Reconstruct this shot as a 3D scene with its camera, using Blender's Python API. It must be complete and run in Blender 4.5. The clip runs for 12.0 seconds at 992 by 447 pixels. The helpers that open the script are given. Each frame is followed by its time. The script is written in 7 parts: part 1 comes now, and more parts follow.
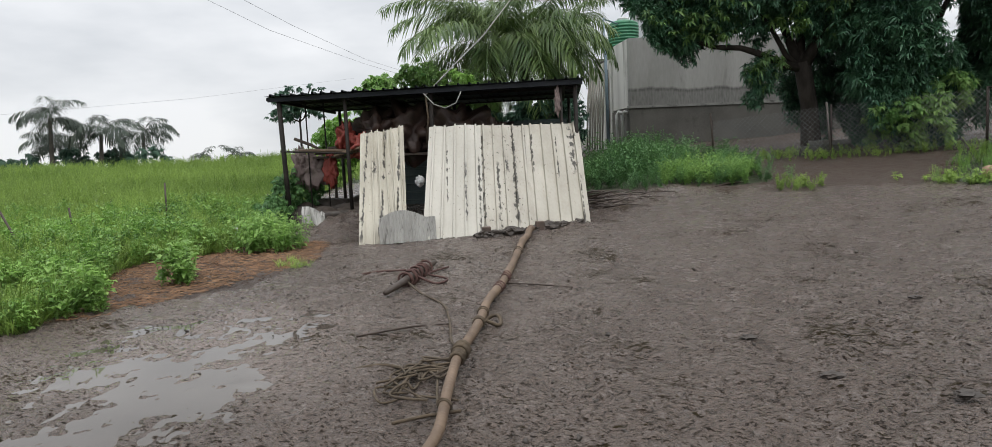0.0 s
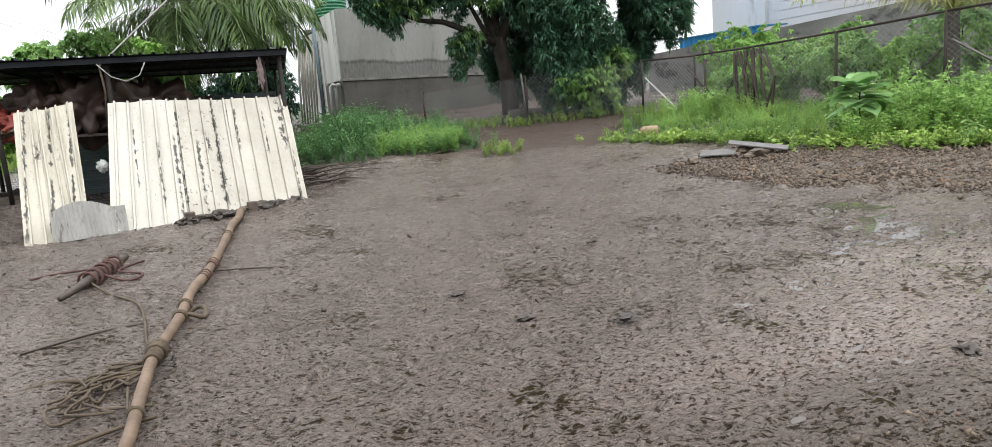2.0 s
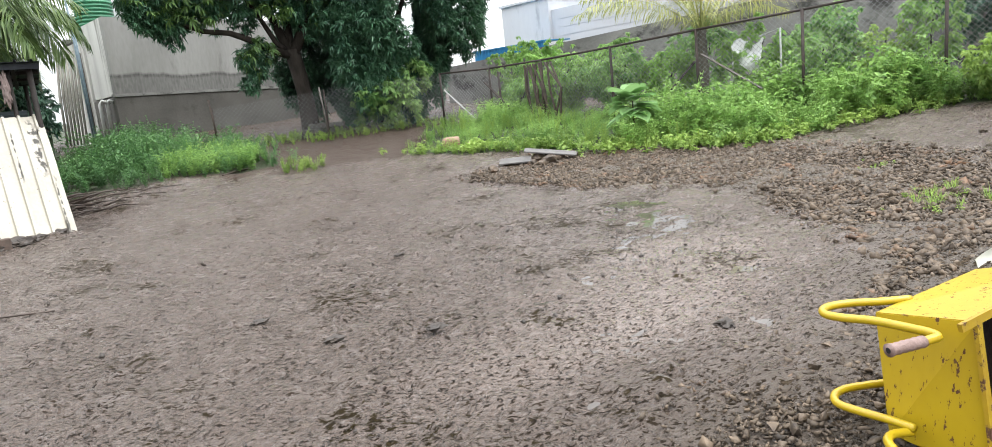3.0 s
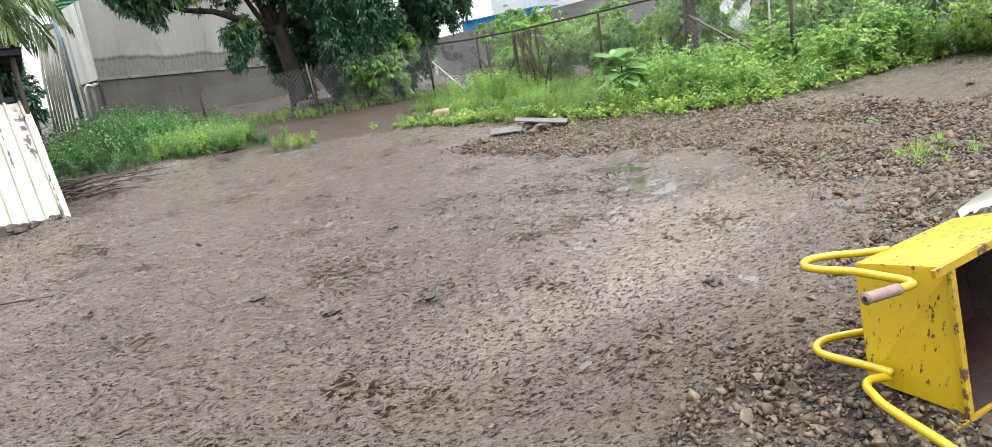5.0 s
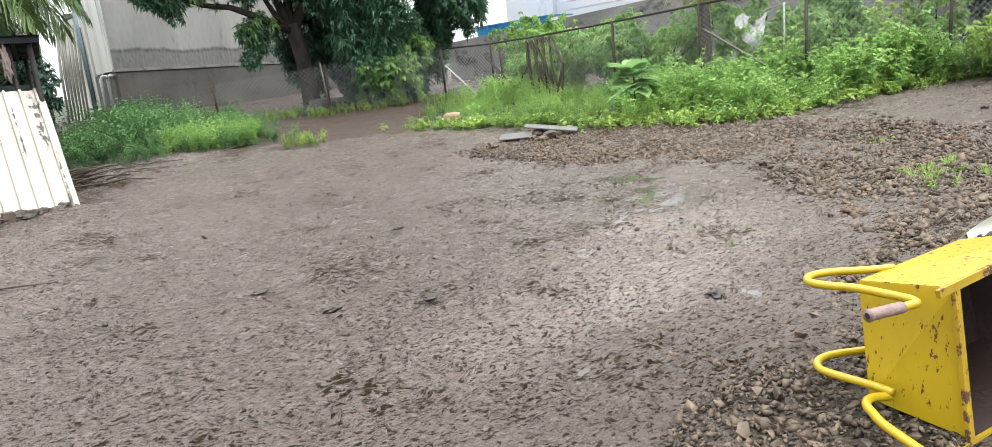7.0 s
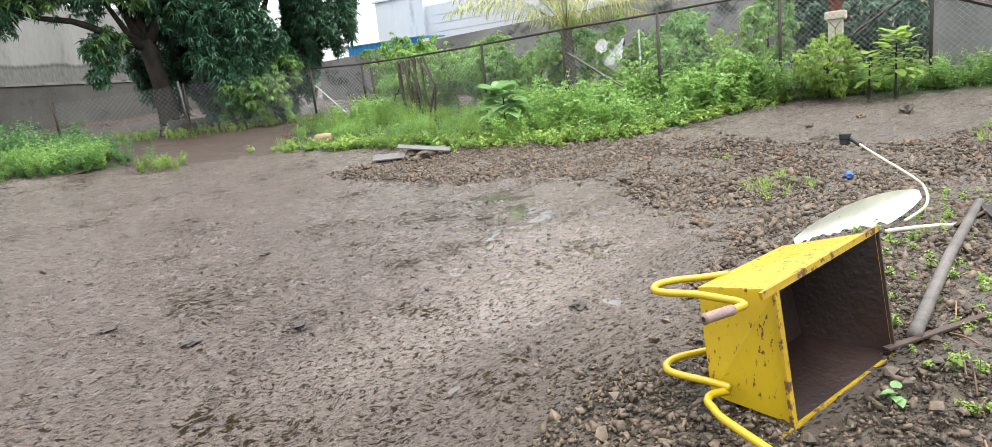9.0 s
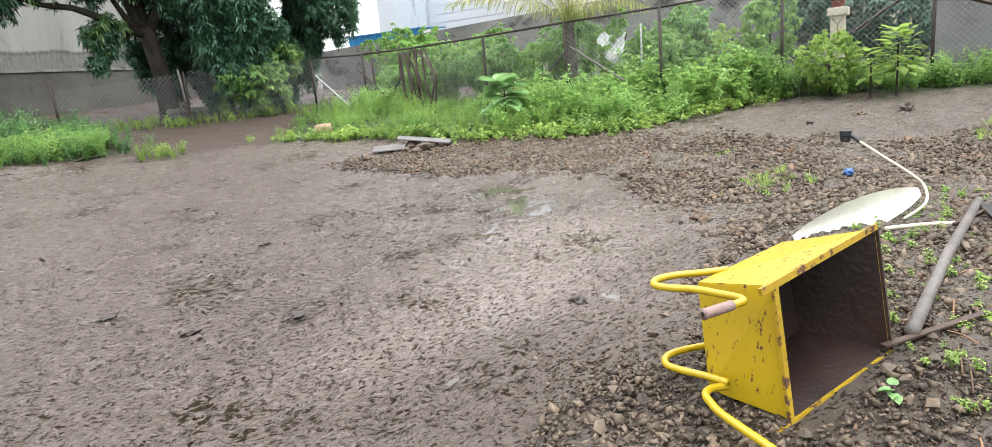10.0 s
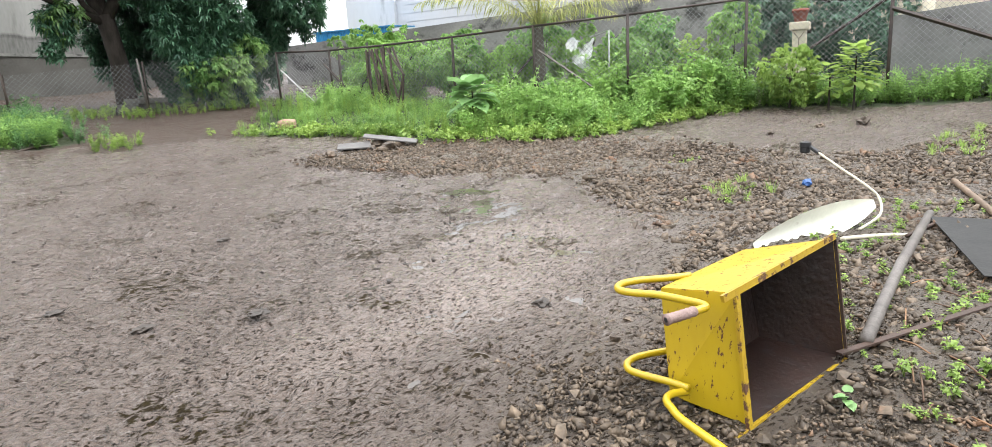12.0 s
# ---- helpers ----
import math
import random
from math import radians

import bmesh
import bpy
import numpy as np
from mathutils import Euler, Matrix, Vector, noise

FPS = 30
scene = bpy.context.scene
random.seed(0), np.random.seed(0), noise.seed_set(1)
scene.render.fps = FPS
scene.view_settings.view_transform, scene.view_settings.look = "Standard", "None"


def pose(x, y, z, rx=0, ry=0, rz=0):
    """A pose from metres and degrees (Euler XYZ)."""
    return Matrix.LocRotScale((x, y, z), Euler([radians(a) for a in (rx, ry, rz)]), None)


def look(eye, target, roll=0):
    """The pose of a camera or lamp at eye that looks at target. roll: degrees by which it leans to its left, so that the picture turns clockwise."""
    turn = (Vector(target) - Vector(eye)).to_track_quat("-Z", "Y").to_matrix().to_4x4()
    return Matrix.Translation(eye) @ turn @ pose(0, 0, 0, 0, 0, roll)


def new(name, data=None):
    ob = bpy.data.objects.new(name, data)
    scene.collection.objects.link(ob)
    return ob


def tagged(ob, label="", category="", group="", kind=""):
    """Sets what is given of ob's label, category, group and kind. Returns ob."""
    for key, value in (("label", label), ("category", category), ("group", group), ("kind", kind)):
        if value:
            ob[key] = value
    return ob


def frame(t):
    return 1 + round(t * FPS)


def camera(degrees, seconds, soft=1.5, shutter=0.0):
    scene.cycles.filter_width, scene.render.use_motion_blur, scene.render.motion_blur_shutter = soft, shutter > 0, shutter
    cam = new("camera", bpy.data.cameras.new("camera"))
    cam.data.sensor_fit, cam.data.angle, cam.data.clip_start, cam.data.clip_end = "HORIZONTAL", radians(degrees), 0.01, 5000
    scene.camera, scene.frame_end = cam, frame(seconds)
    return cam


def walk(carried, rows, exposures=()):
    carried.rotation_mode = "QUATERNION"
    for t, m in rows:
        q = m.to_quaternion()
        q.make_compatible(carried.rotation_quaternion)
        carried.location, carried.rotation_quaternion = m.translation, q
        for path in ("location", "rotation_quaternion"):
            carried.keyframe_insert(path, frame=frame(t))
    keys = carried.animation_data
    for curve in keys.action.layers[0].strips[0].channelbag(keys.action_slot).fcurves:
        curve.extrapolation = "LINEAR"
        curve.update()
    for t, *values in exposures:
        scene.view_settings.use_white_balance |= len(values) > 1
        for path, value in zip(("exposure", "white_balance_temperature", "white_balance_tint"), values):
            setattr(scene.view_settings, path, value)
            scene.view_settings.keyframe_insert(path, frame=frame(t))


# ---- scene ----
cam = camera(73.5, 12.0, soft=0.6)
PATH = [
    (0, (-0.693, -0.905, 1.378), (-0.443, 1.07, 1.187), -2.8),
    (0.5, (-0.652, -0.934, 1.38), (-0.279, 1.022, 1.195), -4.5),
    (1, (-0.61, -0.915, 1.349), (0.005, 0.97, 1.089), -5.9),
    (1.5, (-0.58, -0.918, 1.346), (0.236, 0.877, 1.006), -6.1),
    (2, (-0.555, -0.945, 1.35), (0.44, 0.759, 1.029), -4.7),
    (2.5, (-0.522, -0.965, 1.347), (0.768, 0.529, 1.028), -5.1),
    (3, (-0.517, -0.991, 1.363), (0.916, 0.363, 1.024), -6.0),
    (3.2, (-0.497, -1.005, 1.351), (0.958, 0.326, 1.021), -6.8),
    (4.8, (-0.506, -1.034, 1.343), (0.974, 0.225, 0.866), -7.2),
    (5, (-0.539, -1.049, 1.353), (0.884, 0.291, 0.928), -8.1),
    (5.5, (-0.551, -1.046, 1.344), (0.827, 0.342, 0.927), -5.7),
    (6, (-0.564, -1.055, 1.348), (0.77, 0.393, 0.998), -6.4),
    (6.5, (-0.546, -1.059, 1.337), (0.836, 0.333, 0.942), -5.8),
    (7, (-0.527, -1.057, 1.333), (0.886, 0.299, 0.929), -5.9),
    (7.5, (-0.508, -1.074, 1.343), (0.977, 0.217, 0.985), -6.7),
    (7.7, (-0.477, -1.083, 1.335), (1.112, 0.086, 1.003), -5.8),
    (9.3, (-0.537, -1.14, 1.35), (1.106, -0.067, 0.966), -5.7),
    (9.5, (-0.547, -1.137, 1.358), (1.076, -0.033, 0.975), -6.2),
    (10, (-0.526, -1.132, 1.347), (1.114, -0.062, 0.941), -5.0),
    (10.5, (-0.513, -1.139, 1.345), (1.161, -0.125, 0.934), -4.1),
    (11, (-0.516, -1.14, 1.34), (1.171, -0.126, 0.985), -3.1),
    (11.5, (-0.505, -1.128, 1.347), (1.182, -0.121, 0.975), -2.9),
    (12, (-0.506, -1.114, 1.34), (1.19, -0.135, 0.932), -3.0),
]
EXPOSURES = [(0.0, -0.14), (0.5, -0.12), (1.0, -0.04), (1.5, 0.29), (2.0, 0.56), (2.5, 0.80), (3.2, 0.99), (5.0, 1.06), (7.0, 1.04), (9.5, 1.09), (12.0, 1.11)]
walk(cam, [(t, look(eye, aim, roll)) for t, eye, aim, roll in PATH], EXPOSURES)


# ---------- sky, sun ----------
world = bpy.data.worlds.new("overcast_sky")
scene.world = world
world.use_nodes = True
wn, wl = world.node_tree.nodes, world.node_tree.links
sky = wn.new("ShaderNodeTexSky")
sky.sky_type, sky.sun_disc = "NISHITA", False
sky.sun_elevation, sky.sun_rotation = radians(58), radians(150)
sky_gain = wn.new("ShaderNodeMixRGB")
sky_gain.blend_type, sky_gain.inputs[0].default_value = "MULTIPLY", 1.0
sky_gain.inputs[2].default_value = (0.10, 0.10, 0.10, 1)
wl.new(sky.outputs[0], sky_gain.inputs[1])
tc = wn.new("ShaderNodeTexCoord")
stretch = wn.new("ShaderNodeMapping")
stretch.inputs["Scale"].default_value = (1.3, 1.3, 4.0)
clouds = wn.new("ShaderNodeTexNoise")
clouds.inputs["Scale"].default_value, clouds.inputs["Detail"].default_value = 2.2, 5
ramp = wn.new("ShaderNodeValToRGB")
ramp.color_ramp.elements[0].position, ramp.color_ramp.elements[0].color = 0.34, (0.60, 0.625, 0.66, 1)
ramp.color_ramp.elements[1].position, ramp.color_ramp.elements[1].color = 0.66, (0.90, 0.91, 0.93, 1)
wl.new(tc.outputs["Generated"], stretch.inputs["Vector"])
wl.new(stretch.outputs[0], clouds.inputs["Vector"])
wl.new(clouds.outputs[0], ramp.inputs[0])
cover = wn.new("ShaderNodeMixRGB")
cover.inputs[0].default_value = 0.93
wl.new(sky_gain.outputs[0], cover.inputs[1])
wl.new(ramp.outputs[0], cover.inputs[2])
up_axis = wn.new("ShaderNodeSeparateXYZ")
wl.new(tc.outputs["Generated"], up_axis.inputs[0])
height = wn.new("ShaderNodeMath")
height.operation, height.use_clamp, height.inputs[1].default_value = "MULTIPLY", True, 1.0
wl.new(up_axis.outputs["Z"], height.inputs[0])
squared = wn.new("ShaderNodeMath")
squared.operation, squared.inputs[1].default_value = "POWER", 2.0
wl.new(height.outputs[0], squared.inputs[0])
dome = wn.new("ShaderNodeMath")
dome.operation, dome.inputs[1].default_value, dome.inputs[2].default_value = "MULTIPLY_ADD", 2.6, 1.0
wl.new(squared.outputs[0], dome.inputs[0])
brighten = wn.new("ShaderNodeVectorMath")
brighten.operation = "SCALE"
wl.new(cover.outputs[0], brighten.inputs[0])
wl.new(dome.outputs[0], brighten.inputs["Scale"])
wl.new(brighten.outputs[0], wn["Background"].inputs[0])
wn["Background"].inputs[1].default_value = 1.12
sun = new("sun", bpy.data.lights.new("sun", "SUN"))
sun.data.energy, sun.data.angle, sun.data.color = 0.9, radians(30), (1.0, 0.97, 0.92)
sun.matrix_world = look((0, 0, 30), (-8, 14, 0))


# ---------- materials ----------
def surf(name, c1, c2, scale=3.0, rough=0.6, bump=0.3, grain=40.0, metal=0.0, spot=None, spot_scale=2.0, spot_at=0.6, spot_soft=0.08,
         streak=1.0, spec=0.5, per_piece=0.0, rough2=None, lines=(), line_col=(0.03, 0.026, 0.018), damp=None):
    """Two-scale procedural surface: c1 and c2 blend over a broad noise, fine grain in colour and relief, optional stains."""
    m = bpy.data.materials.new(name)
    m.use_nodes = True
    n, k = m.node_tree.nodes, m.node_tree.links
    b = n["Principled BSDF"]
    b.inputs["Roughness"].default_value, b.inputs["Metallic"].default_value = rough, metal
    b.inputs["Specular IOR Level"].default_value = spec
    co = n.new("ShaderNodeTexCoord")
    mp = n.new("ShaderNodeMapping")
    mp.inputs["Scale"].default_value = (1, 1, 1 / streak)
    k.new(co.outputs["Object"], mp.inputs["Vector"])

    def noise_of(s, detail=4.0):
        t = n.new("ShaderNodeTexNoise")
        t.inputs["Scale"].default_value, t.inputs["Detail"].default_value = s, detail
        k.new(mp.outputs[0], t.inputs["Vector"])
        return t

    big, fine = noise_of(scale), noise_of(grain)
    add = n.new("ShaderNodeMath")
    add.operation = "MULTIPLY_ADD"
    add.inputs[1].default_value = 0.35
    k.new(fine.outputs[0], add.inputs[0])
    k.new(big.outputs[0], add.inputs[2])
    r = n.new("ShaderNodeValToRGB")
    r.color_ramp.elements[0].position, r.color_ramp.elements[0].color = 0.45, (*c1, 1)
    r.color_ramp.elements[1].position, r.color_ramp.elements[1].color = 0.90, (*c2, 1)
    k.new(add.outputs[0], r.inputs[0])
    col = r.outputs[0]
    if spot:
        sp = noise_of(spot_scale, 9.0)
        sp.inputs["Roughness"].default_value = 0.7
        sr = n.new("ShaderNodeValToRGB")
        sr.color_ramp.elements[0].position, sr.color_ramp.elements[1].position = spot_at, spot_at + spot_soft
        k.new(sp.outputs[0], sr.inputs[0])
        mx = n.new("ShaderNodeMixRGB")
        mx.inputs[2].default_value = (*spot, 1)
        k.new(sr.outputs[0], mx.inputs[0])
        k.new(col, mx.inputs[1])
        col = mx.outputs[0]
        if rough2 is not None:
            rm = n.new("ShaderNodeMapRange")
            rm.inputs["To Min"].default_value, rm.inputs["To Max"].default_value = rough, rough2
            k.new(sr.outputs[0], rm.inputs["Value"])
            k.new(rm.outputs[0], b.inputs["Roughness"])
    def math_of(op, a, c, clamp=False):
        x = n.new("ShaderNodeMath")
        x.operation, x.use_clamp = op, clamp
        for i, v in enumerate((a, c)):
            if isinstance(v, (int, float)):
                x.inputs[i].default_value = v
            else:
                k.new(v, x.inputs[i])
        return x.outputs[0]

    def blend(fac, over):
        x = n.new("ShaderNodeMixRGB")
        x.inputs[2].default_value = (*over, 1)
        k.new(fac, x.inputs[0])
        k.new(col, x.inputs[1])
        return x.outputs[0]

    if lines or damp:
        ax = n.new("ShaderNodeSeparateXYZ")
        k.new(co.outputs["Object"], ax.inputs[0])
        mould = noise_of(16.0, 8.0)
    for lx, lw, z0, z1 in lines:
        # mould and flaked paint running down the sheet at lx, between two heights
        across = math_of("ABSOLUTE", math_of("SUBTRACT", math_of("SUBTRACT", ax.outputs[0], math_of("MULTIPLY", ax.outputs[2], 0.08)), lx), 0.0)
        near_ = math_of("SUBTRACT", 1.0, math_of("DIVIDE", across, lw), True)
        ends = math_of("MULTIPLY", math_of("MULTIPLY", math_of("SUBTRACT", ax.outputs[2], z0), 8.0, True), math_of("MULTIPLY", math_of("SUBTRACT", z1, ax.outputs[2]), 8.0, True))
        f = math_of("MULTIPLY", math_of("SUBTRACT", math_of("ADD", math_of("MULTIPLY", near_, 0.42), mould.outputs[0]), 0.775), 8.0, True)
        col = blend(math_of("MULTIPLY", math_of("MULTIPLY", f, ends), math_of("MULTIPLY", near_, 6.0, True)), line_col)
    if damp:
        # damp rising from the foot of a wall up to a ragged tide mark
        z1, tone, mark = damp
        edge_ = math_of("ADD", ax.outputs[2], math_of("MULTIPLY", big.outputs[0], 0.45))
        f = math_of("MULTIPLY", math_of("SUBTRACT", z1 + 0.22, edge_), 14.0, True)
        col = blend(math_of("MULTIPLY", f, math_of("ADD", math_of("MULTIPLY", mould.outputs[0], 0.9), 0.12), True), tone)
        line_ = math_of("SUBTRACT", 1.0, math_of("DIVIDE", math_of("ABSOLUTE", math_of("SUBTRACT", edge_, z1 + 0.19), 0.0), 0.09), True)
        col = blend(math_of("MULTIPLY", line_, math_of("MULTIPLY", mould.outputs[0], 1.3), True), mark)
    if per_piece:
        oi = n.new("ShaderNodeObjectInfo")
        ge = n.new("ShaderNodeNewGeometry")
        sm = n.new("ShaderNodeMath")
        sm.operation = "ADD"
        k.new(oi.outputs["Random"], sm.inputs[0])
        k.new(ge.outputs["Random Per Island"], sm.inputs[1])
        fr = n.new("ShaderNodeMath")
        fr.operation = "FRACT"
        k.new(sm.outputs[0], fr.inputs[0])
        mr = n.new("ShaderNodeMapRange")
        mr.inputs["To Min"].default_value, mr.inputs["To Max"].default_value = 1 - per_piece, 1 + per_piece
        k.new(fr.outputs[0], mr.inputs["Value"])
        hv = n.new("ShaderNodeHueSaturation")
        k.new(mr.outputs[0], hv.inputs["Value"])
        k.new(col, hv.inputs["Color"])
        col = hv.outputs[0]
    k.new(col, b.inputs["Base Color"])
    if bump:
        bp = n.new("ShaderNodeBump")
        bp.inputs["Strength"].default_value, bp.inputs["Distance"].default_value = bump, 0.02
        k.new(add.outputs[0], bp.inputs["Height"])
        k.new(bp.outputs[0], b.inputs["Normal"])
    return m


def leaf_mat(name, dark, light, rough=0.45, glow=0.35, patch=0.8):
    """Leaves: each leaf its own tone, light passes through."""
    m = bpy.data.materials.new(name)
    m.use_nodes = True
    n, k = m.node_tree.nodes, m.node_tree.links
    b, out = n["Principled BSDF"], n["Material Output"]
    b.inputs["Roughness"].default_value = rough
    b.inputs["Specular IOR Level"].default_value = 0.35
    ge = n.new("ShaderNodeNewGeometry")
    co = n.new("ShaderNodeTexCoord")
    t = n.new("ShaderNodeTexNoise")
    t.inputs["Scale"].default_value, t.inputs["Detail"].default_value = patch, 4
    k.new(co.outputs["Object"], t.inputs["Vector"])
    ma = n.new("ShaderNodeMath")
    ma.operation = "MULTIPLY_ADD"
    ma.inputs[1].default_value = 0.75
    k.new(ge.outputs["Random Per Island"], ma.inputs[0])
    mb = n.new("ShaderNodeMath")
    mb.operation = "MULTIPLY_ADD"
    mb.inputs[1].default_value, mb.inputs[2].default_value = 2.3, -0.95
    k.new(t.outputs[0], mb.inputs[0])
    k.new(mb.outputs[0], ma.inputs[2])
    r = n.new("ShaderNodeValToRGB")
    r.color_ramp.elements[0].color, r.color_ramp.elements[1].color = (*dark, 1), (*light, 1)
    k.new(ma.outputs[0], r.inputs[0])
    k.new(r.outputs[0], b.inputs["Base Color"])
    tr = n.new("ShaderNodeBsdfTranslucent")
    k.new(r.outputs[0], tr.inputs["Color"])
    mx = n.new("ShaderNodeMixShader")
    mx.inputs[0].default_value = glow
    k.new(b.outputs[0], mx.inputs[1])
    k.new(tr.outputs[0], mx.inputs[2])
    k.new(mx.outputs[0], out.inputs["Surface"])
    return m


def ground_mat():
    """Wet trampled mud with soil, straw litter, gravelly earth and field earth laid out by masks on the sheet."""
    m = bpy.data.materials.new("wet_mud")
    m.use_nodes = True
    n, k = m.node_tree.nodes, m.node_tree.links
    b = n["Principled BSDF"]
    co = n.new("ShaderNodeTexCoord")

    turn = n.new("ShaderNodeMapping")
    turn.inputs["Rotation"].default_value = (0, 0, radians(28))
    k.new(co.outputs["Object"], turn.inputs["Vector"])
    along = n.new("ShaderNodeMapping")
    along.inputs["Scale"].default_value = (0.55, 1, 1)
    k.new(turn.outputs[0], along.inputs["Vector"])

    def noise_of(s, detail=5.0, rough=0.6, flow=False):
        t = n.new("ShaderNodeTexNoise")
        t.inputs["Scale"].default_value, t.inputs["Detail"].default_value, t.inputs["Roughness"].default_value = s, detail, rough
        k.new(along.outputs[0] if flow else co.outputs["Object"], t.inputs["Vector"])
        return t

    def ramp_of(src, p0, c0, p1, c1):
        r = n.new("ShaderNodeValToRGB")
        r.color_ramp.elements[0].position, r.color_ramp.elements[0].color = p0, (*c0, 1)
        r.color_ramp.elements[1].position, r.color_ramp.elements[1].color = p1, (*c1, 1)
        k.new(src, r.inputs[0])
        return r.outputs[0]

    def mix(f, a, c):
        x = n.new("ShaderNodeMixRGB")
        k.new(f, x.inputs[0])
        k.new(a, x.inputs[1])
        k.new(c, x.inputs[2])
        return x.outputs[0]

    broad, mid, fine, pits, zone = noise_of(0.6, 4), noise_of(7, 6, 0.65, True), noise_of(70, 6, 0.85, True), noise_of(26, 6, 0.65, True), noise_of(1.1, 4, 0.6)
    film = n.new("ShaderNodeAttribute")
    film.attribute_name = "film"
    base = mix(ramp_of(broad.outputs[0], 0.38, (0, 0, 0), 0.62, (1, 1, 1)), ramp_of(fine.outputs[0], 0.38, MUD_MID, 0.62, MUD_LIGHT), ramp_of(fine.outputs[0], 0.38, MUD_MID2, 0.62, MUD_LIGHT2))
    low = n.new("ShaderNodeMath")
    low.operation = "MULTIPLY_ADD"
    low.inputs[1].default_value = 0.95
    k.new(zone.outputs[0], low.inputs[0])
    k.new(pits.outputs[0], low.inputs[2])
    crack = ramp_of(low.outputs[0], 0.80, (1, 1, 1), 0.825, (0, 0, 0))
    mud = mix(crack, base, ramp_of(fine.outputs[0], 0.3, MUD_DARK, 0.7, MUD_DARK2))
    # shadow flecks in the low spots are put into the colour; crests are paled
    speck = noise_of(50, 3, 0.6, True)
    mud = mix(ramp_of(speck.outputs[0], 0.405, (0.9, 0.9, 0.9), 0.435, (0, 0, 0)), mud, ramp_of(mid.outputs[0], 0.4, (0.0103, 0.007, 0.0038), 0.6, (0.0258, 0.0179, 0.0094)))
    mud = mix(ramp_of(speck.outputs[0], 0.56, (0, 0, 0), 0.64, (0.5, 0.5, 0.5)), mud, ramp_of(mid.outputs[0], 0.4, (0.1504, 0.126, 0.1072), 0.6, (0.1974, 0.1692, 0.1457)))
    soil = ramp_of(fine.outputs[0], 0.3, (0.030, 0.018, 0.011), 0.7, (0.078, 0.048, 0.030))
    straw = ramp_of(fine.outputs[0], 0.3, (0.0211, 0.0122, 0.008), 0.7, (0.0658, 0.0376, 0.0216))
    grit = ramp_of(fine.outputs[0], 0.3, (0.046, 0.034, 0.023), 0.7, (0.125, 0.093, 0.064))
    # grit takes the same painted shade in its low spots, paler on high ones
    pebbly = ramp_of(speck.outputs[0], 0.42, (0.75, 0.75, 0.75), 0.46, (0, 0, 0))
    grit = mix(pebbly, mix(ramp_of(speck.outputs[0], 0.55, (0, 0, 0), 0.60, (0.7, 0.7, 0.7)), grit, ramp_of(mid.outputs[0], 0.4, (0.0799, 0.0564, 0.0352), 0.6, (0.1222, 0.094, 0.0658))), ramp_of(mid.outputs[0], 0.4, (0.0094, 0.0066, 0.0042), 0.6, (0.0211, 0.015, 0.0094)))
    turf = ramp_of(fine.outputs[0], 0.3, (0.0164, 0.0235, 0.0066), 0.7, (0.0399, 0.0564, 0.0141))
    col = mud
    for name, c in (("soil", soil), ("straw", straw), ("grit", grit), ("turf", turf)):
        at = n.new("ShaderNodeAttribute")
        at.attribute_name = name
        col = mix(at.outputs["Fac"], col, c)
    k.new(col, b.inputs["Base Color"])
    wet = n.new("ShaderNodeAttribute")
    wet.attribute_name = "dry"
    rr = n.new("ShaderNodeMapRange")
    rr.inputs["From Min"].default_value, rr.inputs["From Max"].default_value = 0.35, 0.65
    rr.inputs["To Min"].default_value, rr.inputs["To Max"].default_value = 0.11, 0.34
    k.new(mid.outputs[0], rr.inputs["Value"])
    ad = n.new("ShaderNodeMath")
    ad.operation = "MULTIPLY_ADD"
    ad.inputs[1].default_value = 0.45
    k.new(wet.outputs["Fac"], ad.inputs[0])
    k.new(rr.outputs[0], ad.inputs[2])
    wf = n.new("ShaderNodeMath")
    wf.operation, wf.use_clamp = "MULTIPLY_ADD", True
    wf.inputs[1].default_value = -0.10
    k.new(film.outputs["Fac"], wf.inputs[0])
    k.new(ad.outputs[0], wf.inputs[2])
    hollow = n.new("ShaderNodeMath")
    hollow.operation = "MAXIMUM"
    k.new(crack, hollow.inputs[0])
    k.new(ramp_of(speck.outputs[0], 0.40, (1, 1, 1), 0.44, (0, 0, 0)), hollow.inputs[1])
    matt = n.new("ShaderNodeMath")
    matt.operation, matt.use_clamp, matt.inputs[1].default_value = "MULTIPLY_ADD", True, 0.45
    k.new(hollow.outputs[0], matt.inputs[0])
    k.new(wf.outputs[0], matt.inputs[2])
    k.new(matt.outputs[0], b.inputs["Roughness"])
    # hollows lose specular, standing in for the sky hidden from them
    gloss = n.new("ShaderNodeMath")
    gloss.operation, gloss.inputs[1].default_value, gloss.inputs[2].default_value = "MULTIPLY_ADD", -0.62, 0.68
    k.new(hollow.outputs[0], gloss.inputs[0])
    k.new(gloss.outputs[0], b.inputs["Specular IOR Level"])
    hs = n.new("ShaderNodeMath")
    hs.operation = "MULTIPLY_ADD"
    hs.inputs[1].default_value = 0.9
    k.new(fine.outputs[0], hs.inputs[0])
    ht = n.new("ShaderNodeMath")
    ht.operation = "MULTIPLY_ADD"
    ht.inputs[1].default_value = 2.2
    k.new(speck.outputs[0], ht.inputs[0])
    k.new(mid.outputs[0], ht.inputs[2])
    dent = n.new("ShaderNodeMath")
    dent.operation = "MULTIPLY_ADD"
    dent.inputs[1].default_value = -0.30
    k.new(crack, dent.inputs[0])
    k.new(ht.outputs[0], dent.inputs[2])
    k.new(dent.outputs[0], hs.inputs[2])
    bp = n.new("ShaderNodeBump")
    bp.inputs["Distance"].default_value = 0.024
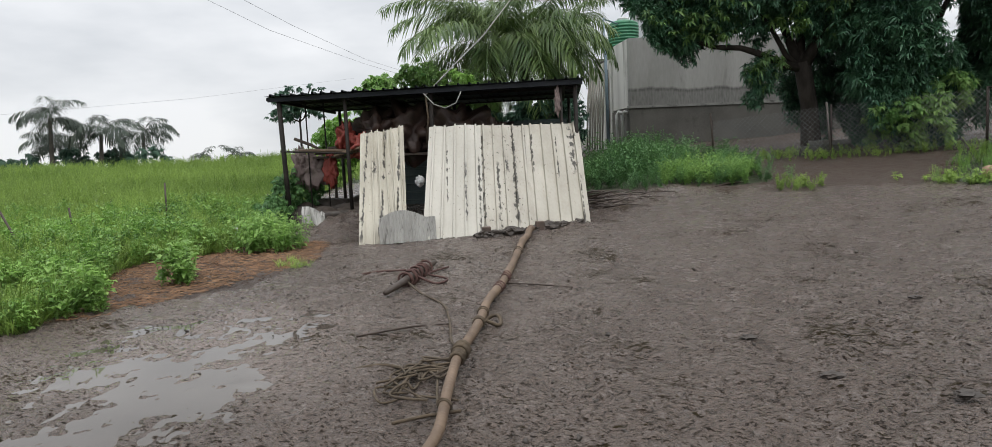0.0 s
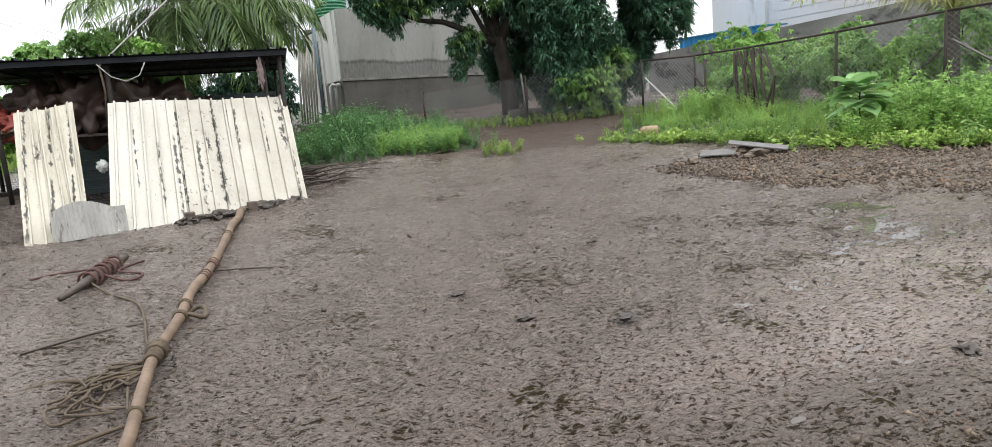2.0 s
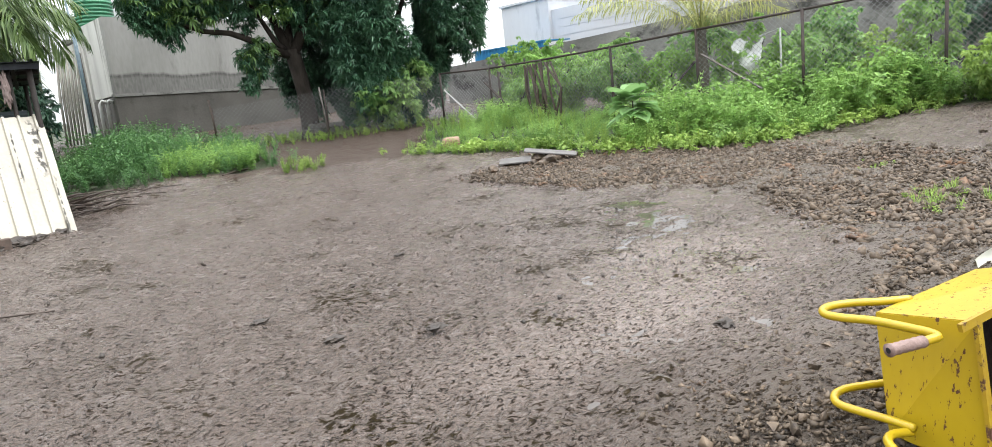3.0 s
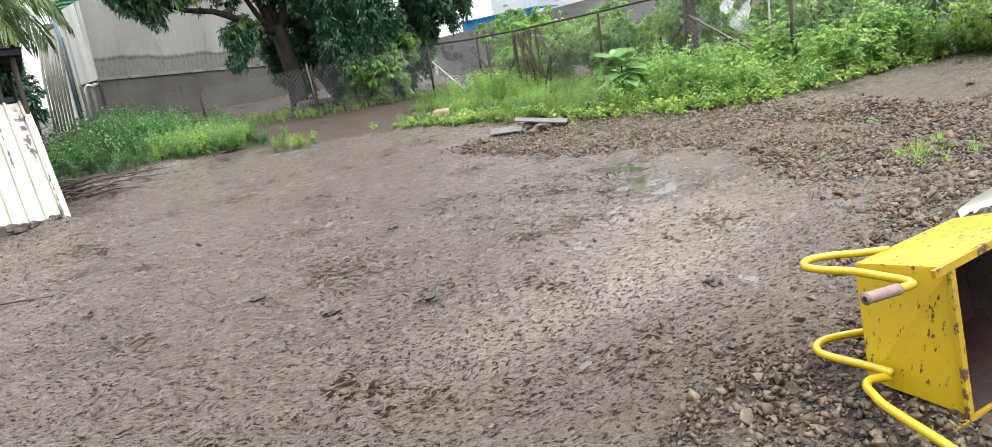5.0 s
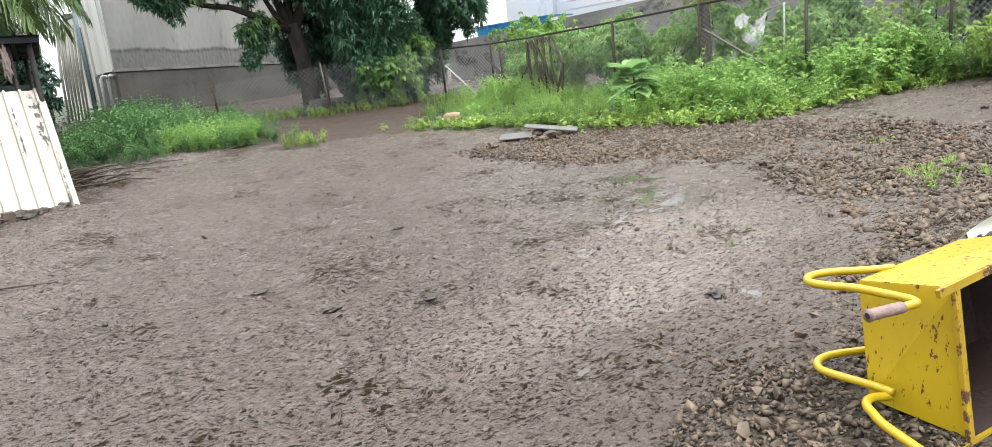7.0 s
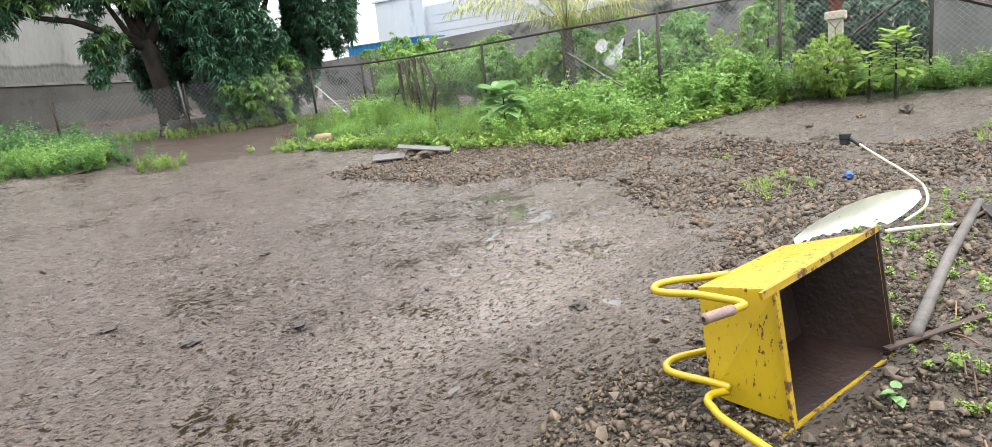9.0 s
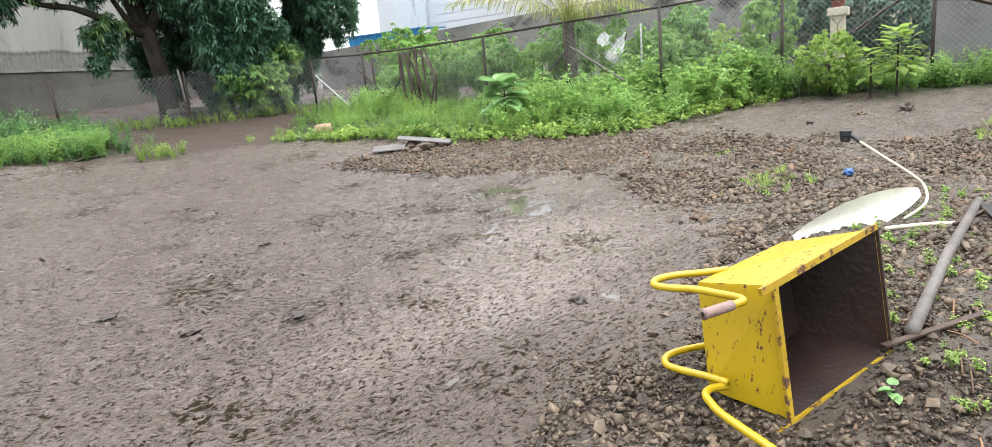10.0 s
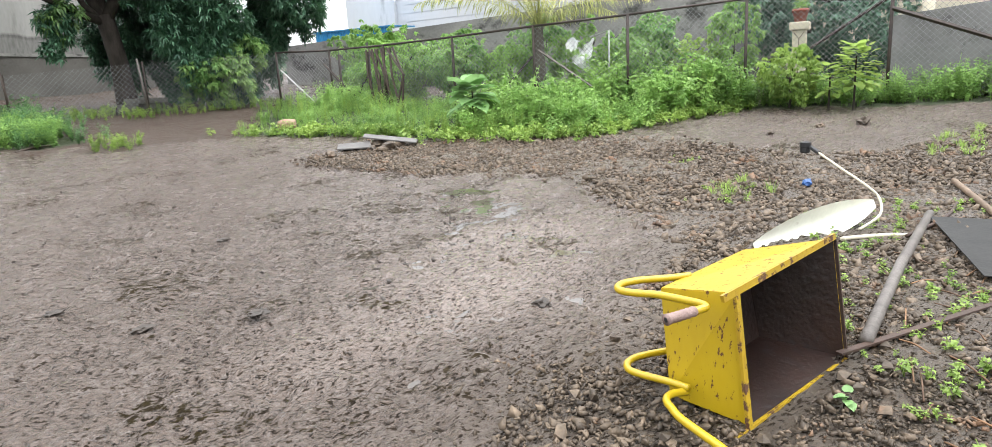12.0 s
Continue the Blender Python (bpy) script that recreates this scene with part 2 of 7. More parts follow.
    bs = n.new("ShaderNodeMapRange")
    bs.inputs["To Min"].default_value, bs.inputs["To Max"].default_value = 1.0, 0.6
    k.new(film.outputs["Fac"], bs.inputs["Value"])
    k.new(bs.outputs[0], bp.inputs["Strength"])
    k.new(hs.outputs[0], bp.inputs["Height"])
    k.new(bp.outputs[0], b.inputs["Normal"])
    return m


MUD_DARK, MUD_DARK2 = (0.0188, 0.0132, 0.0047), (0.0376, 0.0273, 0.0113)
MUD_MID, MUD_LIGHT = (0.0788, 0.0592, 0.048), (0.1797, 0.1386, 0.1143)
MUD_MID2, MUD_LIGHT2 = (0.0853, 0.0645, 0.0529), (0.1987, 0.1543, 0.1277)
M_GROUND = ground_mat()
M_WATER = surf("puddle_water", (0.0624, 0.052, 0.0426), (0.0884, 0.0754, 0.0624), 1.0, 0.04, 0.02, 6.0)
M_SHEET = surf("white_painted_sheet", (0.3519, 0.3326, 0.2798), (0.4427, 0.4213, 0.3643), 2.0, 0.45, 0.05, 30, spot=(0.0482, 0.0377, 0.0254), spot_scale=26, spot_at=0.63, spot_soft=0.04, streak=2.5, rough2=0.8, lines=((0.70, 0.05, 0.2, 1.2), (0.93, 0.06, 0.0, 1.3), (0.40, 0.03, 0.5, 1.5)))
M_SHEET_DIRTY = surf("white_sheet_stained", (0.297, 0.273, 0.2218), (0.4277, 0.4008, 0.3382), 2.4, 0.5, 0.08, 30, spot=(0.0356, 0.029, 0.0188), spot_scale=20, spot_at=0.60, spot_soft=0.06, streak=3.0, rough2=0.85, lines=((0.05, 0.10, 0.1, 1.7), (0.33, 0.06, 0.0, 1.2), (0.62, 0.09, 0.1, 1.8), (0.47, 0.10, 0.9, 1.3)))
M_SHEET_RUST = surf("white_sheet_flaking", (0.3252, 0.3008, 0.2435), (0.4414, 0.4143, 0.3518), 2.4, 0.5, 0.08, 30, spot=(0.0639, 0.0369, 0.0189), spot_scale=22, spot_at=0.64, spot_soft=0.04, streak=2.0, rough2=0.85, lines=((0.10, 0.05, 0.9, 1.7), (0.84, 0.13, 0.85, 1.75), (0.92, 0.05, 0.0, 0.9), (0.55, 0.03, 0.8, 1.6)))
M_SHEET_CREAM = surf("cream_sheet", (0.33, 0.30, 0.235), (0.46, 0.43, 0.35), 3.0, 0.5, 0.1, 30, spot=(0.10, 0.075, 0.045), spot_scale=18, spot_at=0.62, spot_soft=0.06, streak=3.0, lines=((0.03, 0.05, 0.0, 1.8), (0.17, 0.09, 1.0, 1.35), (0.29, 0.04, 0.0, 1.6)))
M_SHEET_GREY = surf("grey_weathered_sheet", (0.264, 0.2574, 0.2376), (0.396, 0.3894, 0.363), 5.0, 0.55, 0.2, 60, spot=(0.1452, 0.1386, 0.1254), spot_scale=18, spot_at=0.56, streak=5.0)
M_ROOF = surf("dark_roof_sheet", (0.0099, 0.0118, 0.0152), (0.0277, 0.0296, 0.0345), 2.0, 0.55, 0.1, 30, spec=0.15)
M_STEEL = surf("dark_steel", (0.0118, 0.0108, 0.0101), (0.0346, 0.0277, 0.0234), 6.0, 0.65, 0.2, 50, spec=0.2)
M_RUST = surf("rusty_steel", (0.026, 0.0156, 0.0114), (0.0598, 0.0322, 0.0208), 8.0, 0.75, 0.4, 60)
M_TEAL = surf("grey_green_sheet", (0.0561, 0.0825, 0.0858), (0.099, 0.132, 0.1353), 2.0, 0.5, 0.1, 30, spot=(0.0396, 0.0462, 0.0396), spot_scale=3, spot_at=0.6)
M_TARP = surf("brown_tarpaulin", (0.0217, 0.0139, 0.0111), (0.0741, 0.0414, 0.0304), 3.0, 0.55, 0.5, 25)
M_RED = surf("red_net_sack", (0.156, 0.0208, 0.0146), (0.26, 0.0468, 0.0312), 5.0, 0.6, 0.4, 60)
M_PINK = surf("faded_pink_sack", (0.1352, 0.0962, 0.0884), (0.2184, 0.1716, 0.156), 4.0, 0.7, 0.4, 40, spot=(0.0676, 0.052, 0.0468), spot_scale=5, spot_at=0.58)
M_WOOD = surf("weathered_wood", (0.0788, 0.0501, 0.0298), (0.1713, 0.1162, 0.0746), 4.0, 0.65, 0.6, 35, spot=(0.0343, 0.0208, 0.0134), spot_scale=6, spot_at=0.58, spot_soft=0.15)
M_WOOD_DARK = surf("wet_dark_wood", (0.0286, 0.0187, 0.013), (0.0624, 0.0426, 0.0302), 6.0, 0.6, 0.6, 40)
M_ROPE = surf("muddy_rope", (0.0364, 0.025, 0.0146), (0.0884, 0.0634, 0.0374), 12.0, 0.85, 0.8, 120)
M_ROPE_RED = surf("reddish_rope", (0.0442, 0.0177, 0.0146), (0.0832, 0.039, 0.0302), 12.0, 0.85, 0.8, 120)
M_ROPE_W = surf("pale_rope", (0.208, 0.2028, 0.1872), (0.312, 0.3068, 0.286), 12.0, 0.8, 0.5, 120)
M_BRICK = surf("muddy_brick", (0.0624, 0.0468, 0.0374), (0.1144, 0.0806, 0.0624), 9.0, 0.8, 0.5, 50)
M_PLASTER = surf("pale_plaster", (0.1974, 0.1955, 0.1811), (0.3094, 0.306, 0.2863), 0.8, 0.85, 0.2, 14, spot=(0.1119, 0.1087, 0.0999), spot_scale=0.9, spot_at=0.60, spot_soft=0.2, streak=4.0, damp=(2.42, (0.0789, 0.0777, 0.07), (0.0361, 0.0361, 0.032)))
M_PLASTER_W = surf("streaked_white_plaster", (0.4099, 0.4054, 0.3775), (0.6237, 0.6192, 0.5793), 1.5, 0.85, 0.2, 14, spot=(0.1782, 0.1693, 0.1492), spot_scale=2.2, spot_at=0.54, spot_soft=0.14, streak=14.0)
M_PLINTH = surf("grey_cement", (0.0693, 0.066, 0.0581), (0.1254, 0.1188, 0.1056), 0.9, 0.9, 0.4, 18, spot=(0.0495, 0.0475, 0.0396), spot_scale=1.4, spot_at=0.55, spot_soft=0.15)
M_DAMP = surf("damp_plaster", (0.132, 0.132, 0.1188), (0.2508, 0.2475, 0.2277), 1.2, 0.9, 0.3, 16, spot=(0.066, 0.066, 0.0581), spot_scale=1.6, spot_at=0.52, spot_soft=0.1, streak=0.7)
M_WALL = surf("grey_compound_wall", (0.132, 0.1287, 0.1208), (0.2442, 0.2389, 0.2244), 0.8, 0.9, 0.5, 12, spot=(0.0462, 0.0449, 0.0409), spot_scale=1.1, spot_at=0.52, spot_soft=0.12, streak=0.6)
M_CEMENT = surf("bare_cement", (0.1267, 0.1246, 0.1188), (0.2218, 0.2181, 0.2086), 0.9, 0.9, 0.4, 14, spot=(0.0686, 0.0676, 0.0634), spot_scale=1.5, spot_at=0.56, spot_soft=0.12)
M_TANK = surf("green_tank", (0.0198, 0.1386, 0.0627), (0.033, 0.1914, 0.0924), 2.0, 0.45, 0.05, 30)
M_PVC = surf("grey_pvc", (0.3276, 0.3354, 0.3242), (0.468, 0.4758, 0.4524), 4.0, 0.5, 0.05, 30)
M_PVC_BLUE = surf("blue_grey_pipe", (0.0936, 0.1404, 0.1716), (0.1404, 0.1976, 0.2288), 4.0, 0.5, 0.05, 30)
M_WHITE_B = surf("white_building_paint", (0.4356, 0.4488, 0.4686), (0.5016, 0.5148, 0.528), 0.4, 0.8, 0.05, 8, spot=(0.33, 0.3432, 0.3564), spot_scale=0.6, spot_at=0.6, streak=4.0)
M_BLUE_ROOF = surf("blue_sheet", (0.0099, 0.1452, 0.33), (0.0198, 0.198, 0.396), 1.0, 0.4, 0.05, 20)
M_CREAM = surf("cream_paint", (0.4092, 0.363, 0.264), (0.4884, 0.4488, 0.3432), 1.0, 0.7, 0.1, 20, spot=(0.264, 0.2244, 0.165), spot_scale=2, spot_at=0.62, streak=3.0)
M_BARK = surf("grey_brown_bark", (0.0156, 0.013, 0.0104), (0.0468, 0.039, 0.0322), 5.0, 0.9, 0.9, 22, streak=3.0, spec=0.2)
M_BARK_PALM = surf("palm_bark", (0.052, 0.0458, 0.0374), (0.104, 0.091, 0.0754), 5.0, 0.9, 0.9, 22)
M_DRY_FROND = surf("dry_hanging_frond", (0.17, 0.16, 0.135), (0.34, 0.325, 0.285), 6.0, 0.85, 0.5, 40, streak=6.0)
M_TERRA = surf("pale_terracotta", (0.2184, 0.1352, 0.0832), (0.3016, 0.208, 0.1404), 6.0, 0.75, 0.2, 30, spot=(0.078, 0.0468, 0.0312), spot_scale=6, spot_at=0.6)
M_POT_RED = surf("red_terracotta", (0.1664, 0.0364, 0.0234), (0.2392, 0.0624, 0.0416), 6.0, 0.7, 0.2, 30)
M_SLAB = surf("grey_stone_slab", (0.0572, 0.0536, 0.0494), (0.1196, 0.1118, 0.104), 5.0, 0.6, 0.4, 30)
M_STONE = surf("basalt_gravel", (0.0374, 0.0276, 0.019), (0.132, 0.0975, 0.066), 14.0, 0.62, 0.25, 80, per_piece=0.42, spot=(0.1375, 0.0763, 0.042), spot_scale=2.5, spot_at=0.57, spec=0.35)
M_CLOD = surf("mud_clod", (0.0208, 0.0156, 0.0114), (0.052, 0.039, 0.0291), 14.0, 0.6, 0.6, 60)
M_STRAW = surf("old_straw", (0.0819, 0.0376, 0.0164), (0.1856, 0.1017, 0.0473), 9.0, 0.75, 0.2, 60, per_piece=0.5)
M_YELLOW = surf("yellow_paint_chipped", (0.3254, 0.2154, 0.0052), (0.3885, 0.2741, 0.0104), 3.0, 0.32, 0.06, 40, spot=(0.0735, 0.0269, 0.0119), spot_scale=42.0, spot_at=0.60, spot_soft=0.02, streak=2.6, rough2=0.8)
M_YELLOW_TUBE = surf("yellow_tube_paint", (0.3412, 0.2301, 0.0052), (0.3937, 0.279, 0.0095), 3.0, 0.28, 0.04, 40, spot=(0.084, 0.0294, 0.0142), spot_scale=9.0, spot_at=0.68, spot_soft=0.02)
M_YELLOW_EDGE = surf("worn_yellow_rim", (0.2625, 0.1615, 0.0071), (0.378, 0.2545, 0.0095), 5.0, 0.45, 0.2, 40, spot=(0.0683, 0.0269, 0.0133), spot_scale=16.0, spot_at=0.53, spot_soft=0.05, rough2=0.8)
M_TRAY_IN = surf("dark_brown_tray_inside", (0.0083, 0.004, 0.0029), (0.0233, 0.0098, 0.0065), 4.0, 0.38, 0.4, 40, spot=(0.0178, 0.0145, 0.0145), spot_scale=9.0, spot_at=0.55, spot_soft=0.15)
M_GRIP = surf("worn_pink_grip", (0.156, 0.0988, 0.0832), (0.2392, 0.1664, 0.1456), 12.0, 0.7, 0.5, 80)
M_ENAMEL = surf("white_enamel", (0.6007, 0.6007, 0.5126), (0.7556, 0.7556, 0.654), 3.0, 0.35, 0.05, 40, spot=(0.1938, 0.1356, 0.0796), spot_scale=5, spot_at=0.64)
M_PIPE = surf("grey_worn_pipe", (0.0572, 0.0478, 0.0416), (0.1248, 0.1092, 0.0962), 8.0, 0.55, 0.4, 60)
M_PLATE = surf("dark_grey_plate", (0.0122, 0.0122, 0.0118), (0.0253, 0.0247, 0.0232), 5.0, 0.72, 0.3, 40, spec=0.3)
M_BLACK = surf("black_plastic", (0.0062, 0.0062, 0.0068), (0.013, 0.013, 0.014), 8.0, 0.5, 0.1, 40)
M_SACK_W = surf("white_sack", (0.4576, 0.4659, 0.4601), (0.624, 0.6323, 0.6244), 4.0, 0.6, 0.3, 30)
M_BLUEBIT = surf("blue_plastic", (0.0156, 0.0624, 0.208), (0.026, 0.0936, 0.26), 5.0, 0.5, 0.1, 30)
M_GALV = surf("galvanised_wire", (0.1248, 0.131, 0.131), (0.2246, 0.2309, 0.2309), 5.0, 0.5, 0.0, 30)
M_FENCE_TUBE = surf("rusty_fence_post", (0.0177, 0.0125, 0.0104), (0.0442, 0.0291, 0.0229), 6.0, 0.7, 0.3, 40)
M_PANEL = surf("grey_door_panel", (0.0884, 0.091, 0.0936), (0.13, 0.1326, 0.1352), 2.0, 0.6, 0.1, 20)
# near-black colour that stands for the shade inside door and window openings
M_DARKHOLE = surf("opening_shade", (0.0062, 0.0062, 0.0062), (0.0114, 0.0114, 0.0114), 2.0, 0.9, 0.1, 20)

L_FIELD = leaf_mat("field_grass_green", (0.1262, 0.2175, 0.0389), (0.3307, 0.4675, 0.1103), 0.5, 0.4, 0.22)
L_WEED = leaf_mat("weed_green", (0.1188, 0.2368, 0.0581), (0.3516, 0.5382, 0.159), 0.45, 0.55)
L_WEED_B = leaf_mat("yellow_green_weed", (0.1422, 0.241, 0.0496), (0.3792, 0.5148, 0.1351), 0.45, 0.55)
L_EDGE = leaf_mat("field_edge_green", (0.084, 0.1866, 0.0358), (0.2622, 0.4416, 0.0985), 0.45, 0.4)
# darker weed green, with the shade of the thicket put into the leaf colour
L_WEED_D = leaf_mat("shaded_weed", (0.0519, 0.1372, 0.0474), (0.1624, 0.3176, 0.1074), 0.45, 0.35)
L_MANGO = leaf_mat("mango_leaf", (0.0233, 0.0704, 0.0441), (0.091, 0.2004, 0.1087), 0.36, 0.25)
L_MANGO_Y = leaf_mat("young_mango_leaf", (0.0551, 0.1149, 0.0367), (0.1564, 0.2666, 0.0823), 0.4, 0.35)
L_PALM = leaf_mat("palm_frond_green", (0.0495, 0.0945, 0.033), (0.1733, 0.252, 0.0788), 0.42, 0.3)
L_PALM_Y = leaf_mat("yellowed_palm_frond", (0.165, 0.198, 0.0577), (0.495, 0.495, 0.1815), 0.45, 0.35)
L_PALM_FAR = leaf_mat("far_palm_frond", (0.0413, 0.06, 0.0465), (0.09, 0.1125, 0.0825), 0.6, 0.2)
L_BUSH = leaf_mat("bush_leaf", (0.1089, 0.2402, 0.0725), (0.3802, 0.5561, 0.1983), 0.45, 0.55)
L_BUSH_B = leaf_mat("bright_bush_leaf", (0.1298, 0.27, 0.0524), (0.3452, 0.5561, 0.1402), 0.45, 0.55)
L_DARK = leaf_mat("dark_bluish_leaf", (0.0304, 0.0752, 0.052), (0.0944, 0.1816, 0.116), 0.5, 0.25)
L_BIG = leaf_mat("large_pale_leaf", (0.1506, 0.2916, 0.096), (0.2754, 0.45, 0.1806), 0.5, 0.4)

# ---------- mesh helpers ----------
ORIGIN = {}


def thing(name, loc, label, category, group=""):
    e = new(name)
    e.location = loc
    ORIGIN[e.name] = Vector(loc)
    return tagged(e, label, category, group)


class Build:
    """Collects vertices and faces in world metres."""

    def __init__(self):
        self.v, self.f = [], []

    def quad_box(self, a, b, c, d, h):
        """A slab on the four corners a b c d, thickened by the vector h."""
        i, h = len(self.v), Vector(h)
        self.v += [Vector(p) for p in (a, b, c, d)] + [Vector(p) + h for p in (a, b, c, d)]
        self.f += [(i + 3, i + 2, i + 1, i), (i + 4, i + 5, i + 6, i + 7)]
        self.f += [(i + j, i + (j + 1) % 4, i + 4 + (j + 1) % 4, i + 4 + j) for j in range(4)]
        return self

    def box(self, x0, y0, z0, x1, y1, z1):
        return self.quad_box((x0, y0, z0), (x1, y0, z0), (x1, y1, z0), (x0, y1, z0), (0, 0, z1 - z0))

    def tube(self, pts, r, n=8, cap=True):
        pts = [Vector(p) for p in pts]
        rs = r if isinstance(r, (list, tuple)) else [r] * len(pts)
        base, side = len(self.v), None
        for j, p in enumerate(pts):
            d = (pts[min(j + 1, len(pts) - 1)] - pts[max(j - 1, 0)]).normalized()
            if side is None:
                side = d.cross(Vector((0, 0, 1)) if abs(d.z) < 0.9 else Vector((1, 0, 0))).normalized()
            side = (side - d * side.dot(d)).normalized()
            up = d.cross(side)
            for q in range(n):
                a = 2 * math.pi * q / n
                self.v.append(p + (side * math.cos(a) + up * math.sin(a)) * rs[j])
        for j in range(len(pts) - 1):
            for q in range(n):
                a, b = base + j * n + q, base + j * n + (q + 1) % n
                self.f.append((a, b, b + n, a + n))
        if cap:
            self.f.append(tuple(base + q for q in reversed(range(n))))
            self.f.append(tuple(base + (len(pts) - 1) * n + q for q in range(n)))
        return self

    def lathe(self, c, profile, n=20, axis=None):
        """Turns (radius, height) pairs round an axis through c."""
        rot = Vector((0, 0, 1)).rotation_difference(Vector(axis or (0, 0, 1))).to_matrix()
        base = len(self.v)
        for r, h in profile:
            for q in range(n):
                a = 2 * math.pi * q / n
                self.v.append(Vector(c) + rot @ Vector((r * math.cos(a), r * math.sin(a), h)))
        for j in range(len(profile) - 1):
            for q in range(n):
                a, b = base + j * n + q, base + j * n + (q + 1) % n
                self.f.append((a, b, b + n, a + n))
        self.f.append(tuple(base + q for q in reversed(range(n))))
        self.f.append(tuple(base + (len(profile) - 1) * n + q for q in range(n)))
        return self

    def lump(self, c, r, seed, rough=0.25, sub=2, freq=1.6):
        """An uneven rounded lump."""
        bm = bmesh.new()
        bmesh.ops.create_icosphere(bm, subdivisions=sub, radius=1)
        base = len(self.v)
        for v in bm.verts:
            k = 1 + rough * noise.noise(v.co * freq + Vector((seed * 7.1, seed * 3.3, seed)))
            self.v.append(Vector(c) + Vector((v.co.x * r[0], v.co.y * r[1], v.co.z * r[2])) * k)
        self.f += [tuple(base + v.index for v in f.verts) for f in bm.faces]
        bm.free()
        return self


def part(name, b, material, parent=None, label="", smooth=False):
    o = ORIGIN.get(parent.name, Vector((0, 0, 0))) if parent else Vector((0, 0, 0))
    me = bpy.data.meshes.new(name)
    me.from_pydata([tuple(v - o) for v in b.v], [], b.f)
    me.materials.append(material)
    if smooth:
        me.polygons.foreach_set("use_smooth", [True] * len(me.polygons))
    me.update()
    ob = new(name, me)
    if parent:
        ob.parent = parent
    ORIGIN[ob.name] = o
    return tagged(ob, label) if label else ob


def soft_edges(ob, w=0.008):
    md = ob.modifiers.new("bevel", "BEVEL")
    md.width, md.segments, md.limit_method = w, 2, "ANGLE"
    return ob


def array_mesh(name, verts, faces, material, smooth=False):
    """A mesh straight from arrays; faces all have the same number of corners."""
    me = bpy.data.meshes.new(name)
    verts, faces = np.asarray(verts, np.float32), np.asarray(faces, np.int32)
    me.vertices.add(len(verts))
    me.vertices.foreach_set("co", verts.ravel())
    me.loops.add(faces.size)
    me.loops.foreach_set("vertex_index", faces.ravel())
    me.polygons.add(len(faces))
    me.polygons.foreach_set("loop_start", np.arange(0, faces.size, faces.shape[1], dtype=np.int32))
    if smooth:
        me.polygons.foreach_set("use_smooth", np.ones(len(faces), bool))
    me.update(calc_edges=True)
    me.validate()
    me.materials.append(material)
    return me


RNG = np.random.default_rng(11)


def sm(a, b, x):
    u = np.clip((x - a) / (b - a), 0, 1)
    return u * u * (3 - 2 * u)


def gz(x, y):
    """Height of the ground: the yard tilts up gently, more towards the house and the fence."""
    x, y = np.asarray(x, float), np.asarray(y, float)
    d, az = np.hypot(x, y), np.degrees(np.arctan2(x, y))
    s = (0.034 - 0.009 * (1 - sm(-16, -8, az)) + 0.046 * sm(6, 22, az)) * (1 - sm(105, 150, np.abs(az)))
    e = np.minimum(d, 60) - 8.5
    lift = 0.5 * (e + np.sqrt(e * e + 4)) - 0.5 * (-8.5 + math.sqrt(8.5 ** 2 + 4))
    return 0.017 * np.minimum(d, 60) + s * np.minimum(lift, 40)


def gp(x, y, up=0.0):
    return Vector((x, y, float(gz(x, y)) + up))


def lattice(x, y, f, seed):
    """Smooth value noise in the plane, -1 to 1."""
    x, y = x * f + seed * 17.3, y * f + seed * 9.7
    xi, yi = np.floor(x).astype(np.int64), np.floor(y).astype(np.int64)
    xf, yf = x - xi, y - yi
    u, v = xf * xf * (3 - 2 * xf), yf * yf * (3 - 2 * yf)

    def h(a, b):
        k = (a * 374761393 + b * 668265263 + seed * 974711) & 0x7FFFFFFF
        k = ((k ^ (k >> 13)) * 1274126177) & 0x7FFFFFFF
        return ((k ^ (k >> 16)) & 0xFFFF) / 32767.5 - 1

    return (h(xi, yi) * (1 - u) + h(xi + 1, yi) * u) * (1 - v) + (h(xi, yi + 1) * (1 - u) + h(xi + 1, yi + 1) * u) * v


def inside(x, y, poly):
    """Points within a polygon."""
    x, y = np.asarray(x), np.asarray(y)
    r, n = np.zeros(x.shape, bool), len(poly)
    for i in range(n):
        (x0, y0), (x1, y1) = poly[i], poly[i - 1]
        if y0 == y1:
            continue
        r ^= ((y0 > y) != (y1 > y)) & (x < (x1 - x0) * (y - y0) / (y1 - y0) + x0)
    return r


# outlines of the different covers of the ground
P_GRAVEL = [(1.35, 0.1), (2.24, 0.30), (2.82, 0.12), (4.4, 0.05), (5.5, 0.9), (7.3, 2.0), (6.9, 4.1), (7.1, 6.7), (8.6, 6.9), (9.8, 5.6), (10.2, 3.4),
            (10.4, 2.2), (9.0, -0.1), (9.2, -1.2), (11, -2.5), (12, -7), (-1, -8), (0.9, -2.0)]
P_FIELD = [(-4.0, 5.0), (-4.15, 6.6), (-4.3, 8.0), (-3.6, 9.2), (-3.1, 9.9), (-3.2, 12.0), (-3.6, 17.0), (-2.0, 24.0), (4.0, 45.0), (-20, 80), (-120, 90), (-120, -5), (-8, 3.0)]
P_STRAW = [(-4.6, 5.2), (-3.5, 5.5), (-2.6, 6.9), (-2.0, 8.1), (-2.0, 9.6), (-3.1, 10.6), (-4.4, 9.6), (-5.0, 7.2)]
P_FILM_W = [(-4.2, 1.0), (-1.6, 1.2), (-1.1, 3.0), (-1.2, 5.2), (-2.2, 6.0), (-3.6, 5.2)]
